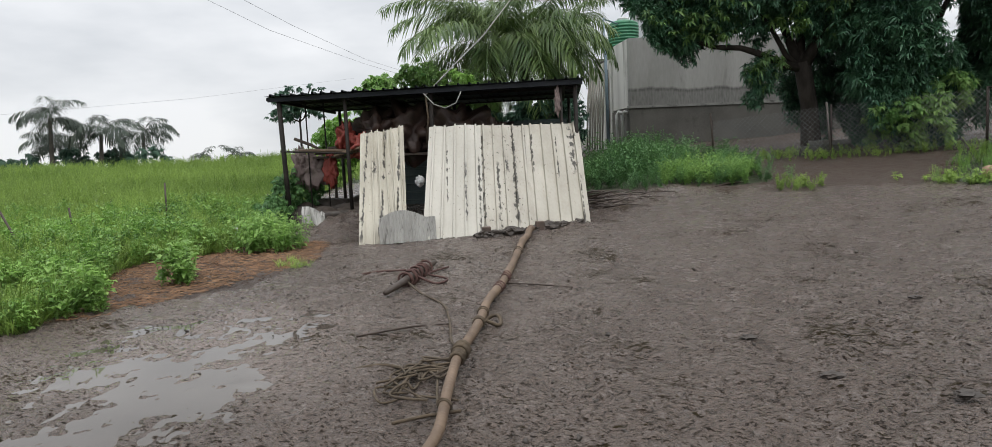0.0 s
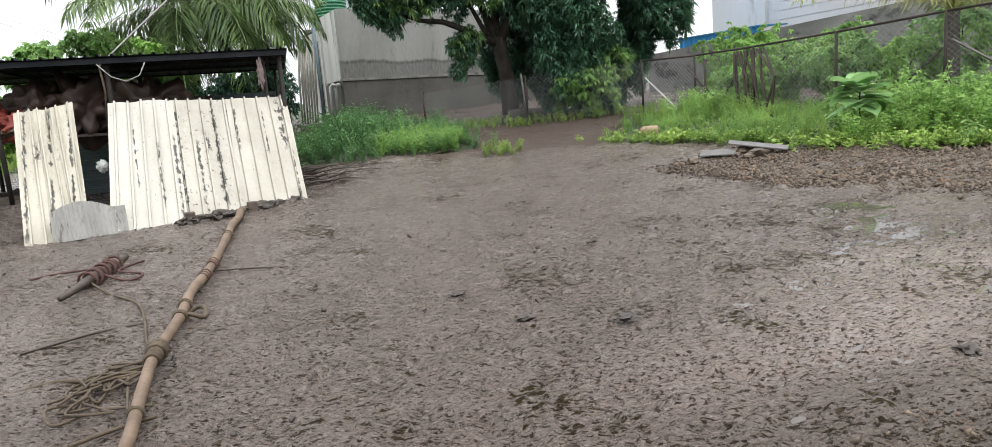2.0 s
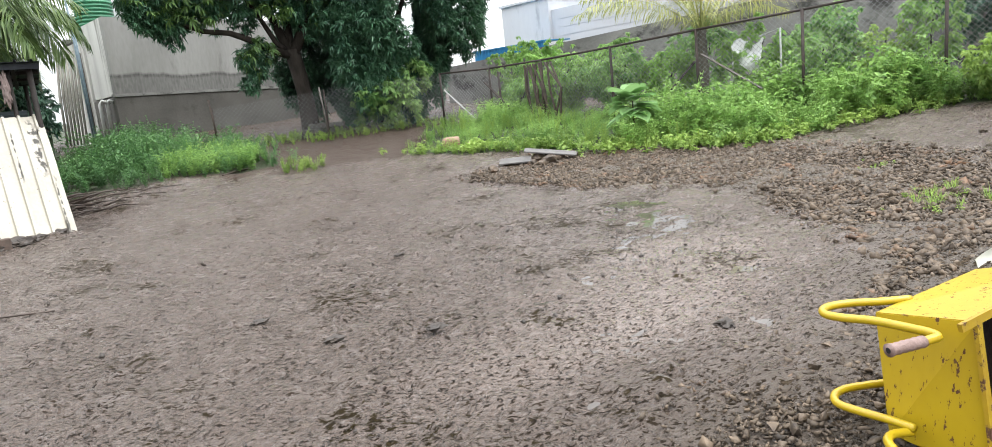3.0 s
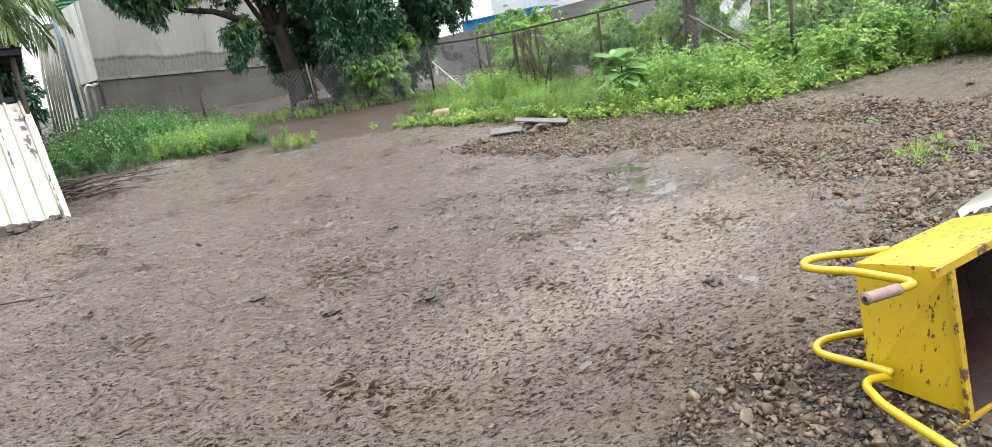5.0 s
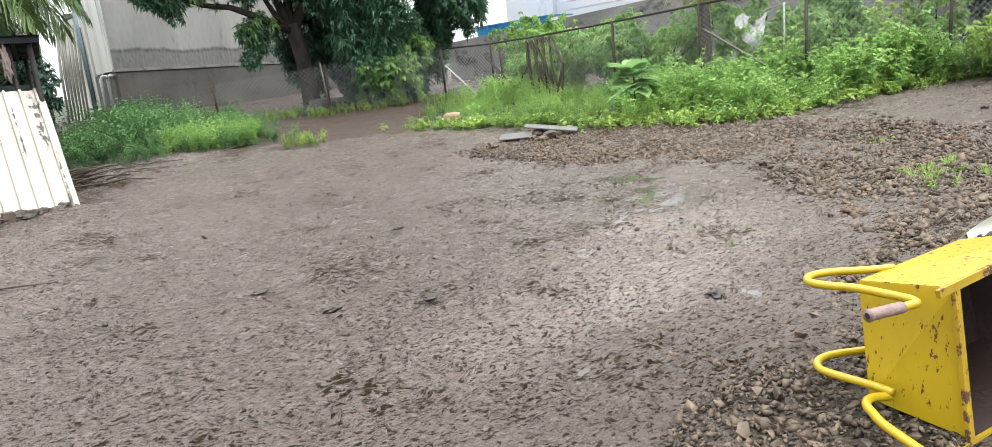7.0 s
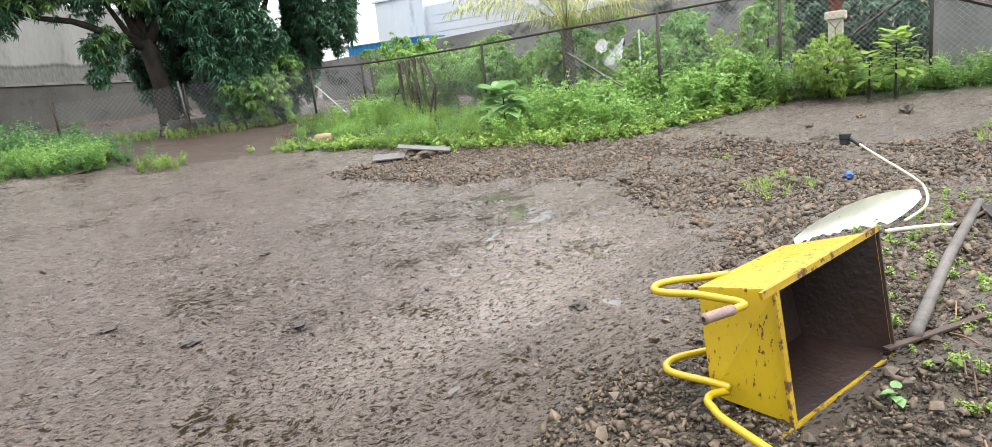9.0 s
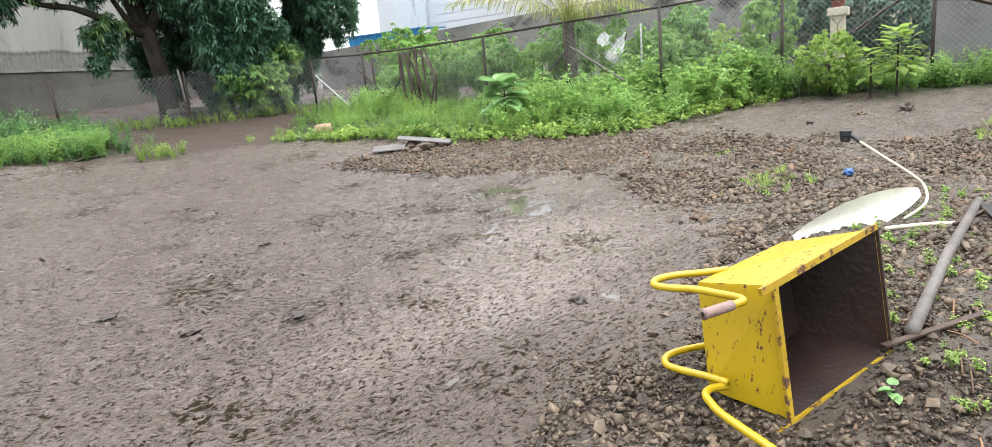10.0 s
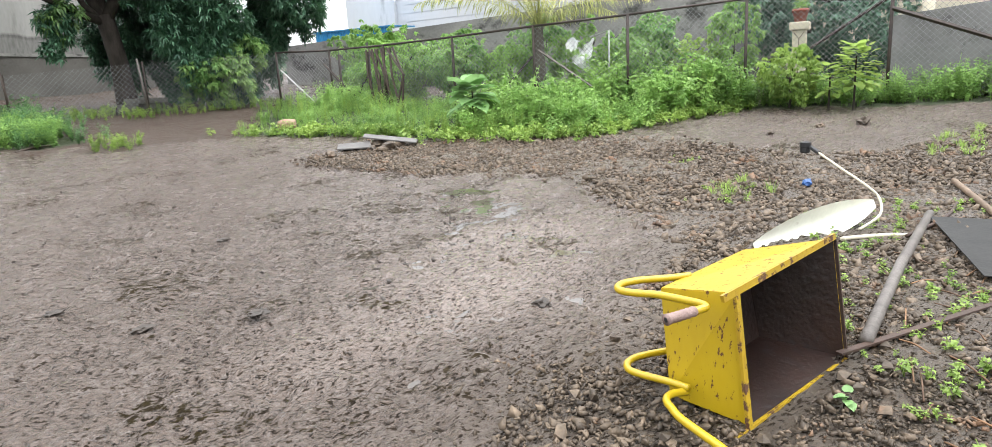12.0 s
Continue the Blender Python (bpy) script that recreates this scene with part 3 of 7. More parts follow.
P_FILM_E = [(1.0, 0.4), (2.2, 0.4), (4.4, 0.3), (6.6, 2.4), (6.6, 4.6), (5.0, 3.4), (3.2, 2.0), (1.4, 1.2)]
P_SOIL = [(4.0, 13.0), (6.3, 11.0), (8.6, 9.8), (10.0, 9.5), (13.5, 12.5), (16, 16), (30, 30), (-4, 30), (2.5, 15.5)]
P_WEED_L = [(3.0, 13.4), (3.6, 12.9), (4.9, 12.9), (6.2, 11.9), (6.9, 12.6), (7.2, 15.8), (7.0, 19.0), (3.6, 19.0), (2.9, 15.0)]
P_WEED_M = [(8.5, 9.9), (9.3, 8.6), (9.75, 7.4), (9.6, 5.9), (9.9, 4.6), (10.2, 3.4), (11.2, 2.7), (12.3, 2.2), (13.5, 1.1), (14.2, 1.2), (13.2, 6.0), (13.0, 12.6), (12.0, 12.9), (10.0, 11.0)]
P_FENCE_FOOT = [(13.5, 1.2), (13.45, -0.4), (13.35, -2.0), (13.2, -4.5), (14.3, -4.5), (14.4, 1.2)]


def mask(x, y, poly, wob=0.35, seed=3):
    return inside(x + wob * lattice(x, y, 1.3, seed) + 0.4 * wob * lattice(x, y, 5, seed + 1), y + wob * lattice(x, y, 1.3, seed + 2), poly).astype(np.float32)


# ---------- ground ----------
def ground_sheet():
    az = np.concatenate([np.arange(-78, 118, 0.26), np.arange(118, 282, 6.0)])
    r = np.concatenate([[0.003, 0.25, 0.5], 0.75 * 1.0088 ** np.arange(0, 420), np.geomspace(31, 900, 40)])
    a = np.radians(az)
    X = -0.5 + r[:, None] * np.sin(a)[None, :]
    Y = -1.05 + r[:, None] * np.cos(a)[None, :]
    x, y = X.ravel(), Y.ravel()
    soil, straw = mask(x, y, P_SOIL, 0.6, 3), mask(x, y, P_STRAW, 0.4, 5)
    grit = sum(mask(x + 0.16 * (1 + i % 3) * math.cos(i), y + 0.16 * (1 + i % 3) * math.sin(i), P_GRAVEL, 0.5, 7) for i in range(18)) / 18
    turf = np.clip(mask(x, y, P_FIELD, 0.4, 9) + mask(x, y, P_WEED_L, 0.3, 11) + mask(x, y, P_WEED_M, 0.3, 13) + mask(x, y, P_FENCE_FOOT, 0.3, 15), 0, 1)
    film = sm(0.35, 0.75, 0.5 + 0.5 * lattice(x, y, 0.9, 91)) * sum(mask(x + 0.55 * math.cos(i), y + 0.55 * math.sin(i), p, 0.4, 93) for i in range(0, 24) for p in (P_FILM_W, P_FILM_E)) / 24
    far = np.hypot(x, y)
    turf = np.where(far > 32, 1.0, turf)
    fade = 1 - sm(24, 32, far)
    z = gz(x, y)
    crumb = (np.abs(lattice(x, y, 8.5, 28)) - 0.33) * 0.018 + (np.abs(lattice(x, y, 17, 29)) - 0.33) * 0.015 + (np.abs(lattice(x, y, 31, 30)) - 0.33) * 0.010
    lumpy = crumb + 0.016 * lattice(x, y, 1.1, 21) + 0.012 * lattice(x, y, 3.1, 22) + 0.011 * lattice(x, y, 7.3, 23) + 0.007 * lattice(x, y, 15, 24) + 0.004 * lattice(x, y, 33, 25)
    prints = -0.020 * sm(0.45, 0.8, lattice(x, y, 4.3, 26)) - 0.012 * sm(0.35, 0.7, lattice(x, y, 9.1, 27))
    calm = np.ones_like(x)
    for px, py, rx, ry, deep in PUDDLES:
        calm *= 1 - 0.25 * np.exp(-((x - px) / rx) ** 2 - ((y - py) / ry) ** 2)
    seat = np.exp(-(((x - 2.3) / 0.75) ** 2 + ((y + 0.7) / 0.55) ** 2) ** 2)
    z += (lumpy + prints) * fade * calm * (1 - 0.6 * seat) - 0.028 * seat
    # hollow in which rain water stands
    for px, py, rx, ry, deep in PUDDLES:
        q = ((x - px) / rx) ** 2 + ((y - py) / ry) ** 2
        z -= deep * np.exp(-q * 1.2)
    # dung and mud heaped at the foot of the sheets and in the shed
    for px, py, rx, ry, high in ((0.75, 9.62, 0.45, 0.16, 0.07), (1.75, 9.72, 0.5, 0.14, 0.07), (-2.0, 11.0, 0.8, 0.6, 0.20), (-1.4, 12.0, 1.0, 0.8, 0.15), (3.2, 11.2, 0.9, 0.5, 0.13), (4.3, 11.9, 0.8, 0.4, 0.10)):
        q = ((x - px) / rx) ** 2 + ((y - py) / ry) ** 2
        z += high * np.exp(-q) * (1 + 0.5 * lattice(x, y, 9, 31))
    n, k = len(az), len(r)
    idx = np.arange(n * k).reshape(k, n)
    nxt = np.roll(idx, -1, axis=1)
    quads = np.stack([idx[:-1], nxt[:-1], nxt[1:], idx[1:]], -1).reshape(-1, 4)
    me = array_mesh("ground", np.stack([x, y, z], 1), quads, M_GROUND, True)
    dry = np.clip(0.8 * soil + 0.9 * straw + 0.5 * grit + turf, 0, 1)
    for name, val in (("soil", soil), ("straw", straw), ("grit", grit), ("turf", turf), ("dry", dry), ("film", film)):
        at = me.attributes.new(name, "FLOAT", "POINT")
        at.data.foreach_set("value", val.astype(np.float32))
    return tagged(new("ground", me), "wet trampled brown mud yard rising towards a fence", "ground", kind="structure")


PUDDLES = ((-2.0, 3.3, 0.5, 0.6, 0.012), (-2.4, 2.6, 0.6, 0.5, 0.012), (-1.6, 4.2, 0.5, 0.45, 0.012), (-2.9, 3.6, 0.5, 0.5, 0.010), (-3.2, 4.5, 0.6, 0.45, 0.008), (-1.3, 2.3, 0.5, 0.35, 0.008))
ground_sheet()


def water_film(poly, level, seed):
    """Rain water standing between the lumps of mud; it dips under the ground towards its border."""
    step = 0.05
    p = np.array(poly)
    gx_, gy_ = np.meshgrid(np.arange(p[:, 0].min(), p[:, 0].max(), step), np.arange(p[:, 1].min(), p[:, 1].max(), step), indexing="ij")
    x, y = gx_.ravel(), gy_.ravel()
    deep = sum(mask(x + 0.12 * (1 + i % 4) * math.cos(i), y + 0.12 * (1 + i % 4) * math.sin(i), poly, 0.3, seed) for i in range(16)) / 16
    z = gz(x, y) + level - 0.05 * (1 - deep) + 0.010 * lattice(x, y, 0.7, seed + 5)
    idx = np.arange(len(x)).reshape(gx_.shape)
    q = np.stack([idx[:-1, :-1], idx[1:, :-1], idx[1:, 1:], idx[:-1, 1:]], -1).reshape(-1, 4)
    q = q[(deep[q] > 0.1).all(1)]
    tagged(new("puddle", array_mesh("puddle", np.stack([x, y, z], 1), q, M_WATER, True)), "thin film of rain water standing between lumps of mud", "puddle", kind="structure")


water_film(P_FILM_W, -0.0135, 93)
water_film(P_FILM_E, -0.019, 95)


# ---------- plants: templates and scattering ----------
def leaf_at(V, F, base, d, L, W, droop=0.25, fold=0.25):
    """One leaf of four triangles with a fold and a bend."""
    d = np.asarray(d, float)
    d /= np.linalg.norm(d)
    side = np.cross(d, (0, 0, 1.0))
    if np.linalg.norm(side) < 1e-3:
        side = np.array((1.0, 0, 0))
    side /= np.linalg.norm(side)
    up = np.cross(side, d)
    i, base = len(V), np.asarray(base, float)
    mid = base + d * L * 0.5 - np.array((0, 0, droop * L * 0.12))
    V += [base, mid + side * W / 2 + up * fold * W, mid - side * W / 2 + up * fold * W, mid, base + d * L - np.array((0, 0, droop * L))]
    F += [(i, i + 1, i + 3), (i, i + 3, i + 2), (i + 2, i + 3, i + 4), (i + 3, i + 1, i + 4)]


def stem_at(V, F, pts, r):
    i = len(V)
    for p in pts:
        for q in range(3):
            a = q * 2.094
            V.append(np.asarray(p, float) + np.array((r * math.cos(a), r * math.sin(a), 0)))
    for j in range(len(pts) - 1):
        for q in range(3):
            a, b = i + 3 * j + q, i + 3 * j + (q + 1) % 3
            F += [(a, b, b + 3), (a, b + 3, a + 3)]


def weed(h, leaves, L, W, seed, spread=0.25, stems=3):
    rng, V, F = np.random.default_rng(seed), [], []
    for s in range(stems):
        a0 = rng.uniform(0, 6.28)
        lean = spread * rng.uniform(0.3, 1.0) * h
        hh = h * rng.uniform(0.7, 1.0)
        tip = np.array((lean * math.cos(a0), lean * math.sin(a0), hh))
        stem_at(V, F, [(0, 0, -0.03), tip * (0.5, 0.5, 0.6), tip], 0.004)
        for j in range(leaves // stems):
            u = rng.uniform(0.06, 1.0) ** 0.85
            p = tip * np.array((u ** 1.4, u ** 1.4, u))
            a = j * 2.4 + rng.uniform(-0.5, 0.5)
            k = rng.uniform(0.7, 1.25) * (1.15 - 0.4 * u)
            leaf_at(V, F, p, (math.cos(a), math.sin(a), rng.uniform(-0.1, 0.6)), L * k, W * k, rng.uniform(0.1, 0.45))
    return np.array(V), np.array(F)


def tuft(h, blades, seed):
    rng, V, F = np.random.default_rng(seed), [], []
    for _ in range(blades):
        a, o = rng.uniform(0, 6.28), rng.uniform(0, 0.06)
        b = np.array((o * math.cos(a), o * math.sin(a), -0.02))
        leaf_at(V, F, b, (math.cos(a) * 0.5, math.sin(a) * 0.5, rng.uniform(0.8, 1.6)), h * rng.uniform(0.6, 1.1), 0.012, rng.uniform(0.1, 0.4), 0.1)
    return np.array(V), np.array(F)


def rosette(seed, n=10, L=0.16, W=0.048):
    rng, V, F = np.random.default_rng(seed), [], []
    for j in range(n):
        a = j * 2.4 + rng.uniform(-0.3, 0.3)
        leaf_at(V, F, (0, 0, 0), (math.cos(a), math.sin(a), rng.uniform(-0.9, 0.5)), L * rng.uniform(0.7, 1.2), W, rng.uniform(0.2, 0.7))
    return np.array(V), np.array(F)


def scatter(templates, pos, scale, rng, tilt=0.15):
    """Copies of the templates, turned and scaled at random, as one pair of arrays."""
    VV, FF, off = [], [], 0
    pick = rng.integers(0, len(templates), len(pos))
    for t, (V, F) in enumerate(templates):
        P, S = pos[pick == t], scale[pick == t]
        if not len(P):
            continue
        a = rng.uniform(0, 2 * math.pi, len(P))
        tx, ty = rng.normal(0, tilt, len(P)), rng.normal(0, tilt, len(P))
        c, s = np.cos(a)[:, None], np.sin(a)[:, None]
        x, y, z = V[None, :, 0], V[None, :, 1], V[None, :, 2]
        rx, ry = c * x - s * y, s * x + c * y
        Q = np.stack([rx + tx[:, None] * z, ry + ty[:, None] * z, z - tx[:, None] * rx - ty[:, None] * ry], -1)
        Q = Q * S[:, None, None] + P[:, None, :]
        VV.append(Q.reshape(-1, 3))
        FF.append((F[None] + (np.arange(len(P)) * len(V))[:, None, None]).reshape(-1, 3) + off)
        off += len(P) * len(V)
    return np.concatenate(VV), np.concatenate(FF)


def in_poly(poly, n, rng, xmax=None):
    p = np.array(poly)
    lo, hi, out = p.min(0), p.max(0), []
    while sum(map(len, out)) < n:
        q = rng.uniform(lo, hi, (n * 2, 2))
        out.append(q[inside(q[:, 0], q[:, 1], poly)])
    return np.concatenate(out)[:n]


def on_ground(xy, up=0.0):
    return np.column_stack([xy, gz(xy[:, 0], xy[:, 1]) + up])


def uneven(q, seed, lo=0.35):
    """Growth in clumps: taller and lower spots."""
    return lo + (1.25 - lo) * np.clip(0.5 + 0.75 * lattice(q[:, 0], q[:, 1], 0.9, seed) + 0.35 * lattice(q[:, 0], q[:, 1], 2.7, seed + 1), 0, 1)


def stuff(name, V, F, material, label, category):
    return tagged(new(name, array_mesh(name, V, F, material)), label, category, kind="stuff")


T_WEED = [weed(0.5, 44, 0.095, 0.055, s, 0.40, 4) for s in range(5)]
T_FINE = [weed(0.5, 42, 0.065, 0.022, 20 + s, 0.3, 4) for s in range(4)]
T_LUSH = [weed(0.8, 96, 0.105, 0.058, 40 + s, 0.45, 6) for s in range(4)]
T_SMALL = [weed(0.14, 12, 0.07, 0.045, 60 + s, 0.6, 3) for s in range(4)]
T_TUFT = [tuft(0.34, 16, 80 + s) for s in range(4)]
T_ROSE = [rosette(100 + s) for s in range(5)]
T_TWIG = [rosette(120 + s, 17, 0.105, 0.050) for s in range(4)]

# the field: grass tufts, fine weeds, a lush edge towards the yard
d = 6 + 46 * RNG.uniform(0, 1, 60000) ** 1.5
a = np.radians(RNG.uniform(-62, 8, 60000))
fx, fy = d * np.sin(a), d * np.cos(a)
keep = inside(fx + 0.3 * lattice(fx, fy, 1.0, 41), fy, P_FIELD) & (lattice(fx, fy, 0.6, 42) > -0.75)
fx, fy, d = fx[keep], fy[keep], d[keep]
half = len(fx) // 3
xy = np.column_stack([fx, fy])
V, F = scatter(T_TUFT, on_ground(xy[:half]), (0.65 + 0.022 * d[:half]) * RNG.uniform(0.7, 1.3, half), RNG)
stuff("field_grass", V, F, L_FIELD, "bright green grass of the open field", "grass")
m2 = half + len(fx[half:]) * 11 // 20
V, F = scatter(T_FINE, on_ground(xy[half:m2]), (0.55 + 0.018 * d[half:m2]) * RNG.uniform(0.6, 1.3, m2 - half), RNG)
stuff("field_weeds", V, F, L_FIELD, "feathery light green weeds in the field", "weeds")
near = (d < 17) & (np.arange(len(d)) >= m2)
V, F = scatter(T_WEED, on_ground(xy[near]), RNG.uniform(0.5, 1.0, near.sum()) * uneven(xy[near], 77, 0.45), RNG)
stuff("field_edge_weeds", V, F, L_EDGE, "lush leafy weeds along the muddy yard", "weeds")

q = in_poly(P_WEED_L, 520, RNG)
V, F = scatter(T_LUSH, on_ground(q + RNG.normal(0, 0.35, q.shape)), RNG.uniform(0.6, 1.15, len(q)) * uneven(q, 71, 0.25) * (0.55 + 0.5 * sm(12.5, 15.0, q[:, 1])), RNG)
stuff("weed_thicket", V, F, L_WEED_D, "thick green weeds in front of the house plinth", "weeds")
q = in_poly([(4.6, 12.6), (6.2, 11.8), (6.9, 12.6), (6.8, 14.0), (5.0, 13.8)], 75, RNG)
V, F = scatter(T_LUSH, on_ground(q), RNG.uniform(0.4, 0.85, len(q)), RNG)
stuff("low_weeds", V, F, L_WEED, "low bright weeds edging the thicket", "weeds")

q = in_poly(P_WEED_M, 1700, RNG)
edge = np.clip((q[:, 0] - 9.4) / 3.4, 0, 1)
V, F = scatter(T_LUSH + T_WEED, on_ground(q + RNG.normal(0, 0.22, q.shape)), (0.5 + 0.6 * edge) * (1 - 0.38 * sm(6.0, 8.5, q[:, 1])) * RNG.uniform(0.6, 1.35, len(q)) * uneven(q, 73), RNG)
stuff("fence_weeds", V, F, L_WEED, "dense leafy weeds along the wire fence", "weeds")
q = in_poly(P_WEED_M, 220, RNG)
V, F = scatter(T_FINE, on_ground(q), RNG.uniform(0.7, 1.3, len(q)) * (0.7 + 0.5 * np.clip((q[:, 0] - 9.4) / 3.4, 0, 1)) * uneven(q, 75, 0.5), RNG)
stuff("feathery_weeds", V, F, L_WEED_B, "feathery yellow-green weeds before the wire fence", "weeds")
# low plants straggling out over the gravel in front of the weeds
rim_ = np.array(P_WEED_M[:9])
k_ = RNG.uniform(0, len(rim_) - 1.001, 420)
q = rim_[k_.astype(int)] + (rim_[k_.astype(int) + 1] - rim_[k_.astype(int)]) * (k_ % 1)[:, None] + RNG.normal(0, 0.22, (420, 2))
V, F = scatter(T_SMALL, on_ground(q), RNG.uniform(0.7, 1.9, len(q)), RNG)
stuff("creeping_weeds", V, F, L_WEED_B, "low creeping plants at the edge of the gravel", "weeds")
q = in_poly(P_FENCE_FOOT, 330, RNG)
V, F = scatter(T_LUSH + T_WEED, on_ground(q), RNG.uniform(0.35, 0.95, len(q)), RNG)
stuff("fence_foot_weeds", V, F, L_WEED, "mixed weeds at the foot of the fence", "weeds")
q = in_poly([(7.5, 15.6), (9.2, 14.2), (11.0, 13.6), (12.2, 13.2), (12.3, 14.4), (9.0, 16.6)], 200, RNG)
V, F = scatter(T_WEED, on_ground(q), RNG.uniform(0.2, 0.6, len(q)), RNG)
stuff("path_weeds", V, F, L_WEED_B, "small yellowish weeds under the fence by the path", "weeds")
q = in_poly([(6.0, 10.9), (6.6, 10.4), (7.3, 10.9), (6.6, 11.4)], 40, RNG)
V, F = scatter(T_WEED, on_ground(q), RNG.uniform(0.2, 0.6, len(q)), RNG)
stuff("sprig_weeds", V, F, L_WEED_B, "sprig of pale weeds on the mud", "weeds")
q = np.concatenate([in_poly([(1.9, -1.2), (2.8, -1.05), (3.6, -0.9), (5.6, -0.6), (6.5, -1.4), (5.5, -4), (2.0, -4)], 520, RNG),
                    in_poly([(5.6, -0.2), (6.0, 0.5), (6.9, 0.6), (7.2, 0.0)], 14, RNG), in_poly([(8.0, 1.2), (8.6, 0.8), (8.8, 1.6)], 8, RNG),
                    in_poly([(9.0, -2.0), (11.5, -2.6), (11, -4), (8, -3.5)], 60, RNG)])
q = q[~inside(q[:, 0], q[:, 1], [(5.7, -1.35), (3.9, -1.6), (4.2, -2.9), (5.95, -2.6)])]
V, F = scatter(T_SMALL, on_ground(q), RNG.uniform(0.2, 0.55, len(q)), RNG)
stuff("gravel_seedlings", V, F, L_WEED_B, "small bright seedlings among the wet gravel", "plants")
q = np.concatenate([in_poly([(6.0, 0.2), (6.9, 0.5), (7.3, -0.1), (6.6, -0.4)], 20, RNG), in_poly([(8.6, -1.6), (10.6, -1.9), (11.2, -3.4), (9, -3)], 70, RNG),
                    in_poly([(-2.35, 7.4), (-1.95, 7.6), (-2.1, 8.2), (-2.6, 7.9)], 20, RNG)])
V, F = scatter(T_TUFT, on_ground(q), RNG.uniform(0.25, 0.6, len(q)), RNG)
stuff("grass_tufts", V, F, L_WEED_B, "thin grass tufts on the gravel and mud", "grass")
q = np.concatenate([in_poly([(-3.2, 8.9), (-2.4, 8.7), (-2.3, 9.4), (-3.3, 10.8)], 70, RNG), in_poly([(-3.5, 6.7), (-3.1, 6.7), (-3.1, 7.3), (-3.5, 7.3)], 14, RNG), in_poly([(-4.0, 5.3), (-3.5, 5.6), (-3.9, 6.0)], 16, RNG)])
V, F = scatter(T_WEED, on_ground(q), RNG.uniform(0.5, 1.2, len(q)), RNG)
stuff("shed_corner_weeds", V, F, L_WEED, "leafy weeds at the corner of the shed", "weeds")


# ---------- gravel, clods, straw ----------
def pebbles(name, xy, size, material, label, seed, flat=0.6, sink=0.2, corners=11):
    rng, temps = np.random.default_rng(seed), []
    for s in range(9):
        bm = bmesh.new()
        for _ in range(corners):
            v = rng.normal(0, 1, 3)
            v = np.sign(v) * np.abs(v / np.abs(v).max()) ** 0.8 * rng.uniform(0.7, 1.15)
            bm.verts.new(v * np.array((1.0, rng.uniform(0.55, 0.95), flat)))
        bmesh.ops.convex_hull(bm, input=bm.verts)
        loose = [v for v in bm.verts if not v.link_faces]
        bmesh.ops.delete(bm, geom=loose, context="VERTS")
        bmesh.ops.triangulate(bm, faces=bm.faces)
        bm.verts.index_update()
        temps.append((np.array([v.co for v in bm.verts]), np.array([[v.index for v in f.verts] for f in bm.faces])))
        bm.free()
    P = on_ground(xy)
    P[:, 2] += size * sink
    V, F = scatter(temps, P, size, rng, 0.4)
    return stuff(name, V, F, material, label, "gravel")


gx = in_poly(P_GRAVEL, 150000, RNG)
gd = np.hypot(gx[:, 0] + 0.5, gx[:, 1] + 1.1)
keep = (RNG.uniform(0, 1, len(gx)) < np.clip(4.5 / gd, 0.2, 1)) & (lattice(gx[:, 0], gx[:, 1], 1.6, 51) > -0.75 + 0.1 * (gx[:, 1] < -1.1)) & (gd < 13) & ~inside(gx[:, 0], gx[:, 1], [(1.85, -0.85), (2.85, -1.2), (3.05, -0.75), (2.1, -0.3)]) & ~inside(gx[:, 0], gx[:, 1], [(4.25, -0.5), (4.5, -0.15), (5.65, -1.0), (5.4, -1.4)])
gx, gd = gx[keep] + RNG.normal(0, 0.14, (keep.sum(), 2)) * (gx[keep][:, 1:] > 0.1), gd[keep]
gravel = pebbles("gravel", gx, RNG.uniform(0.005, 0.0150, len(gx)) * RNG.choice([1, 1, 1, 1.4, 2.1], len(gx)) * np.clip(gd / 4, 0.85, 1.5), M_STONE, "loose wet basalt gravel and small stones", 5, 0.6, 0.1, 9)
strip = in_poly([(7.0, 4.0), (7.2, 6.8), (8.8, 6.9), (10.0, 5.2), (10.3, 2.6), (8.0, 2.0)], 7500, RNG) + RNG.normal(0, 0.22, (7500, 2))
pebbles("gravel_strip", strip, RNG.uniform(0.007, 0.021, len(strip)) * RNG.choice([1, 1, 1, 1.6], len(strip)), M_STONE, "brown gravel strewn before the weeds", 6)
cx = np.concatenate([in_poly([(-4, 2), (3, 0.8), (7, 3), (7, 10), (5, 12), (-2, 8.5)], 4200, RNG), in_poly([(2.5, 1.5), (5, 1.2), (6.5, 4.5), (4.5, 5)], 700, RNG),
                     in_poly([(-3.6, 2.2), (-1.2, 2.2), (-1.2, 5.5), (-3.4, 5.2)], 60, RNG), in_poly([(3.0, 10.6), (4.2, 10.4), (5, 11.4), (3, 12)], 220, RNG), in_poly([(-2.6, 9.6), (-1.6, 9.7), (-1.6, 11.6), (-2.6, 11.4)], 200, RNG)])
cx = cx[np.hypot(cx[:, 0] + 2.25, (cx[:, 1] - 3.15) * 0.9) > 1.15]
pebbles("mud_clods", cx, RNG.uniform(0.003, 0.009, len(cx)) * RNG.choice([1, 1, 1, 1, 1, 2.4], len(cx)), M_CLOD, "dark clods of mud and dung on the yard", 7, 0.4, 0.1)

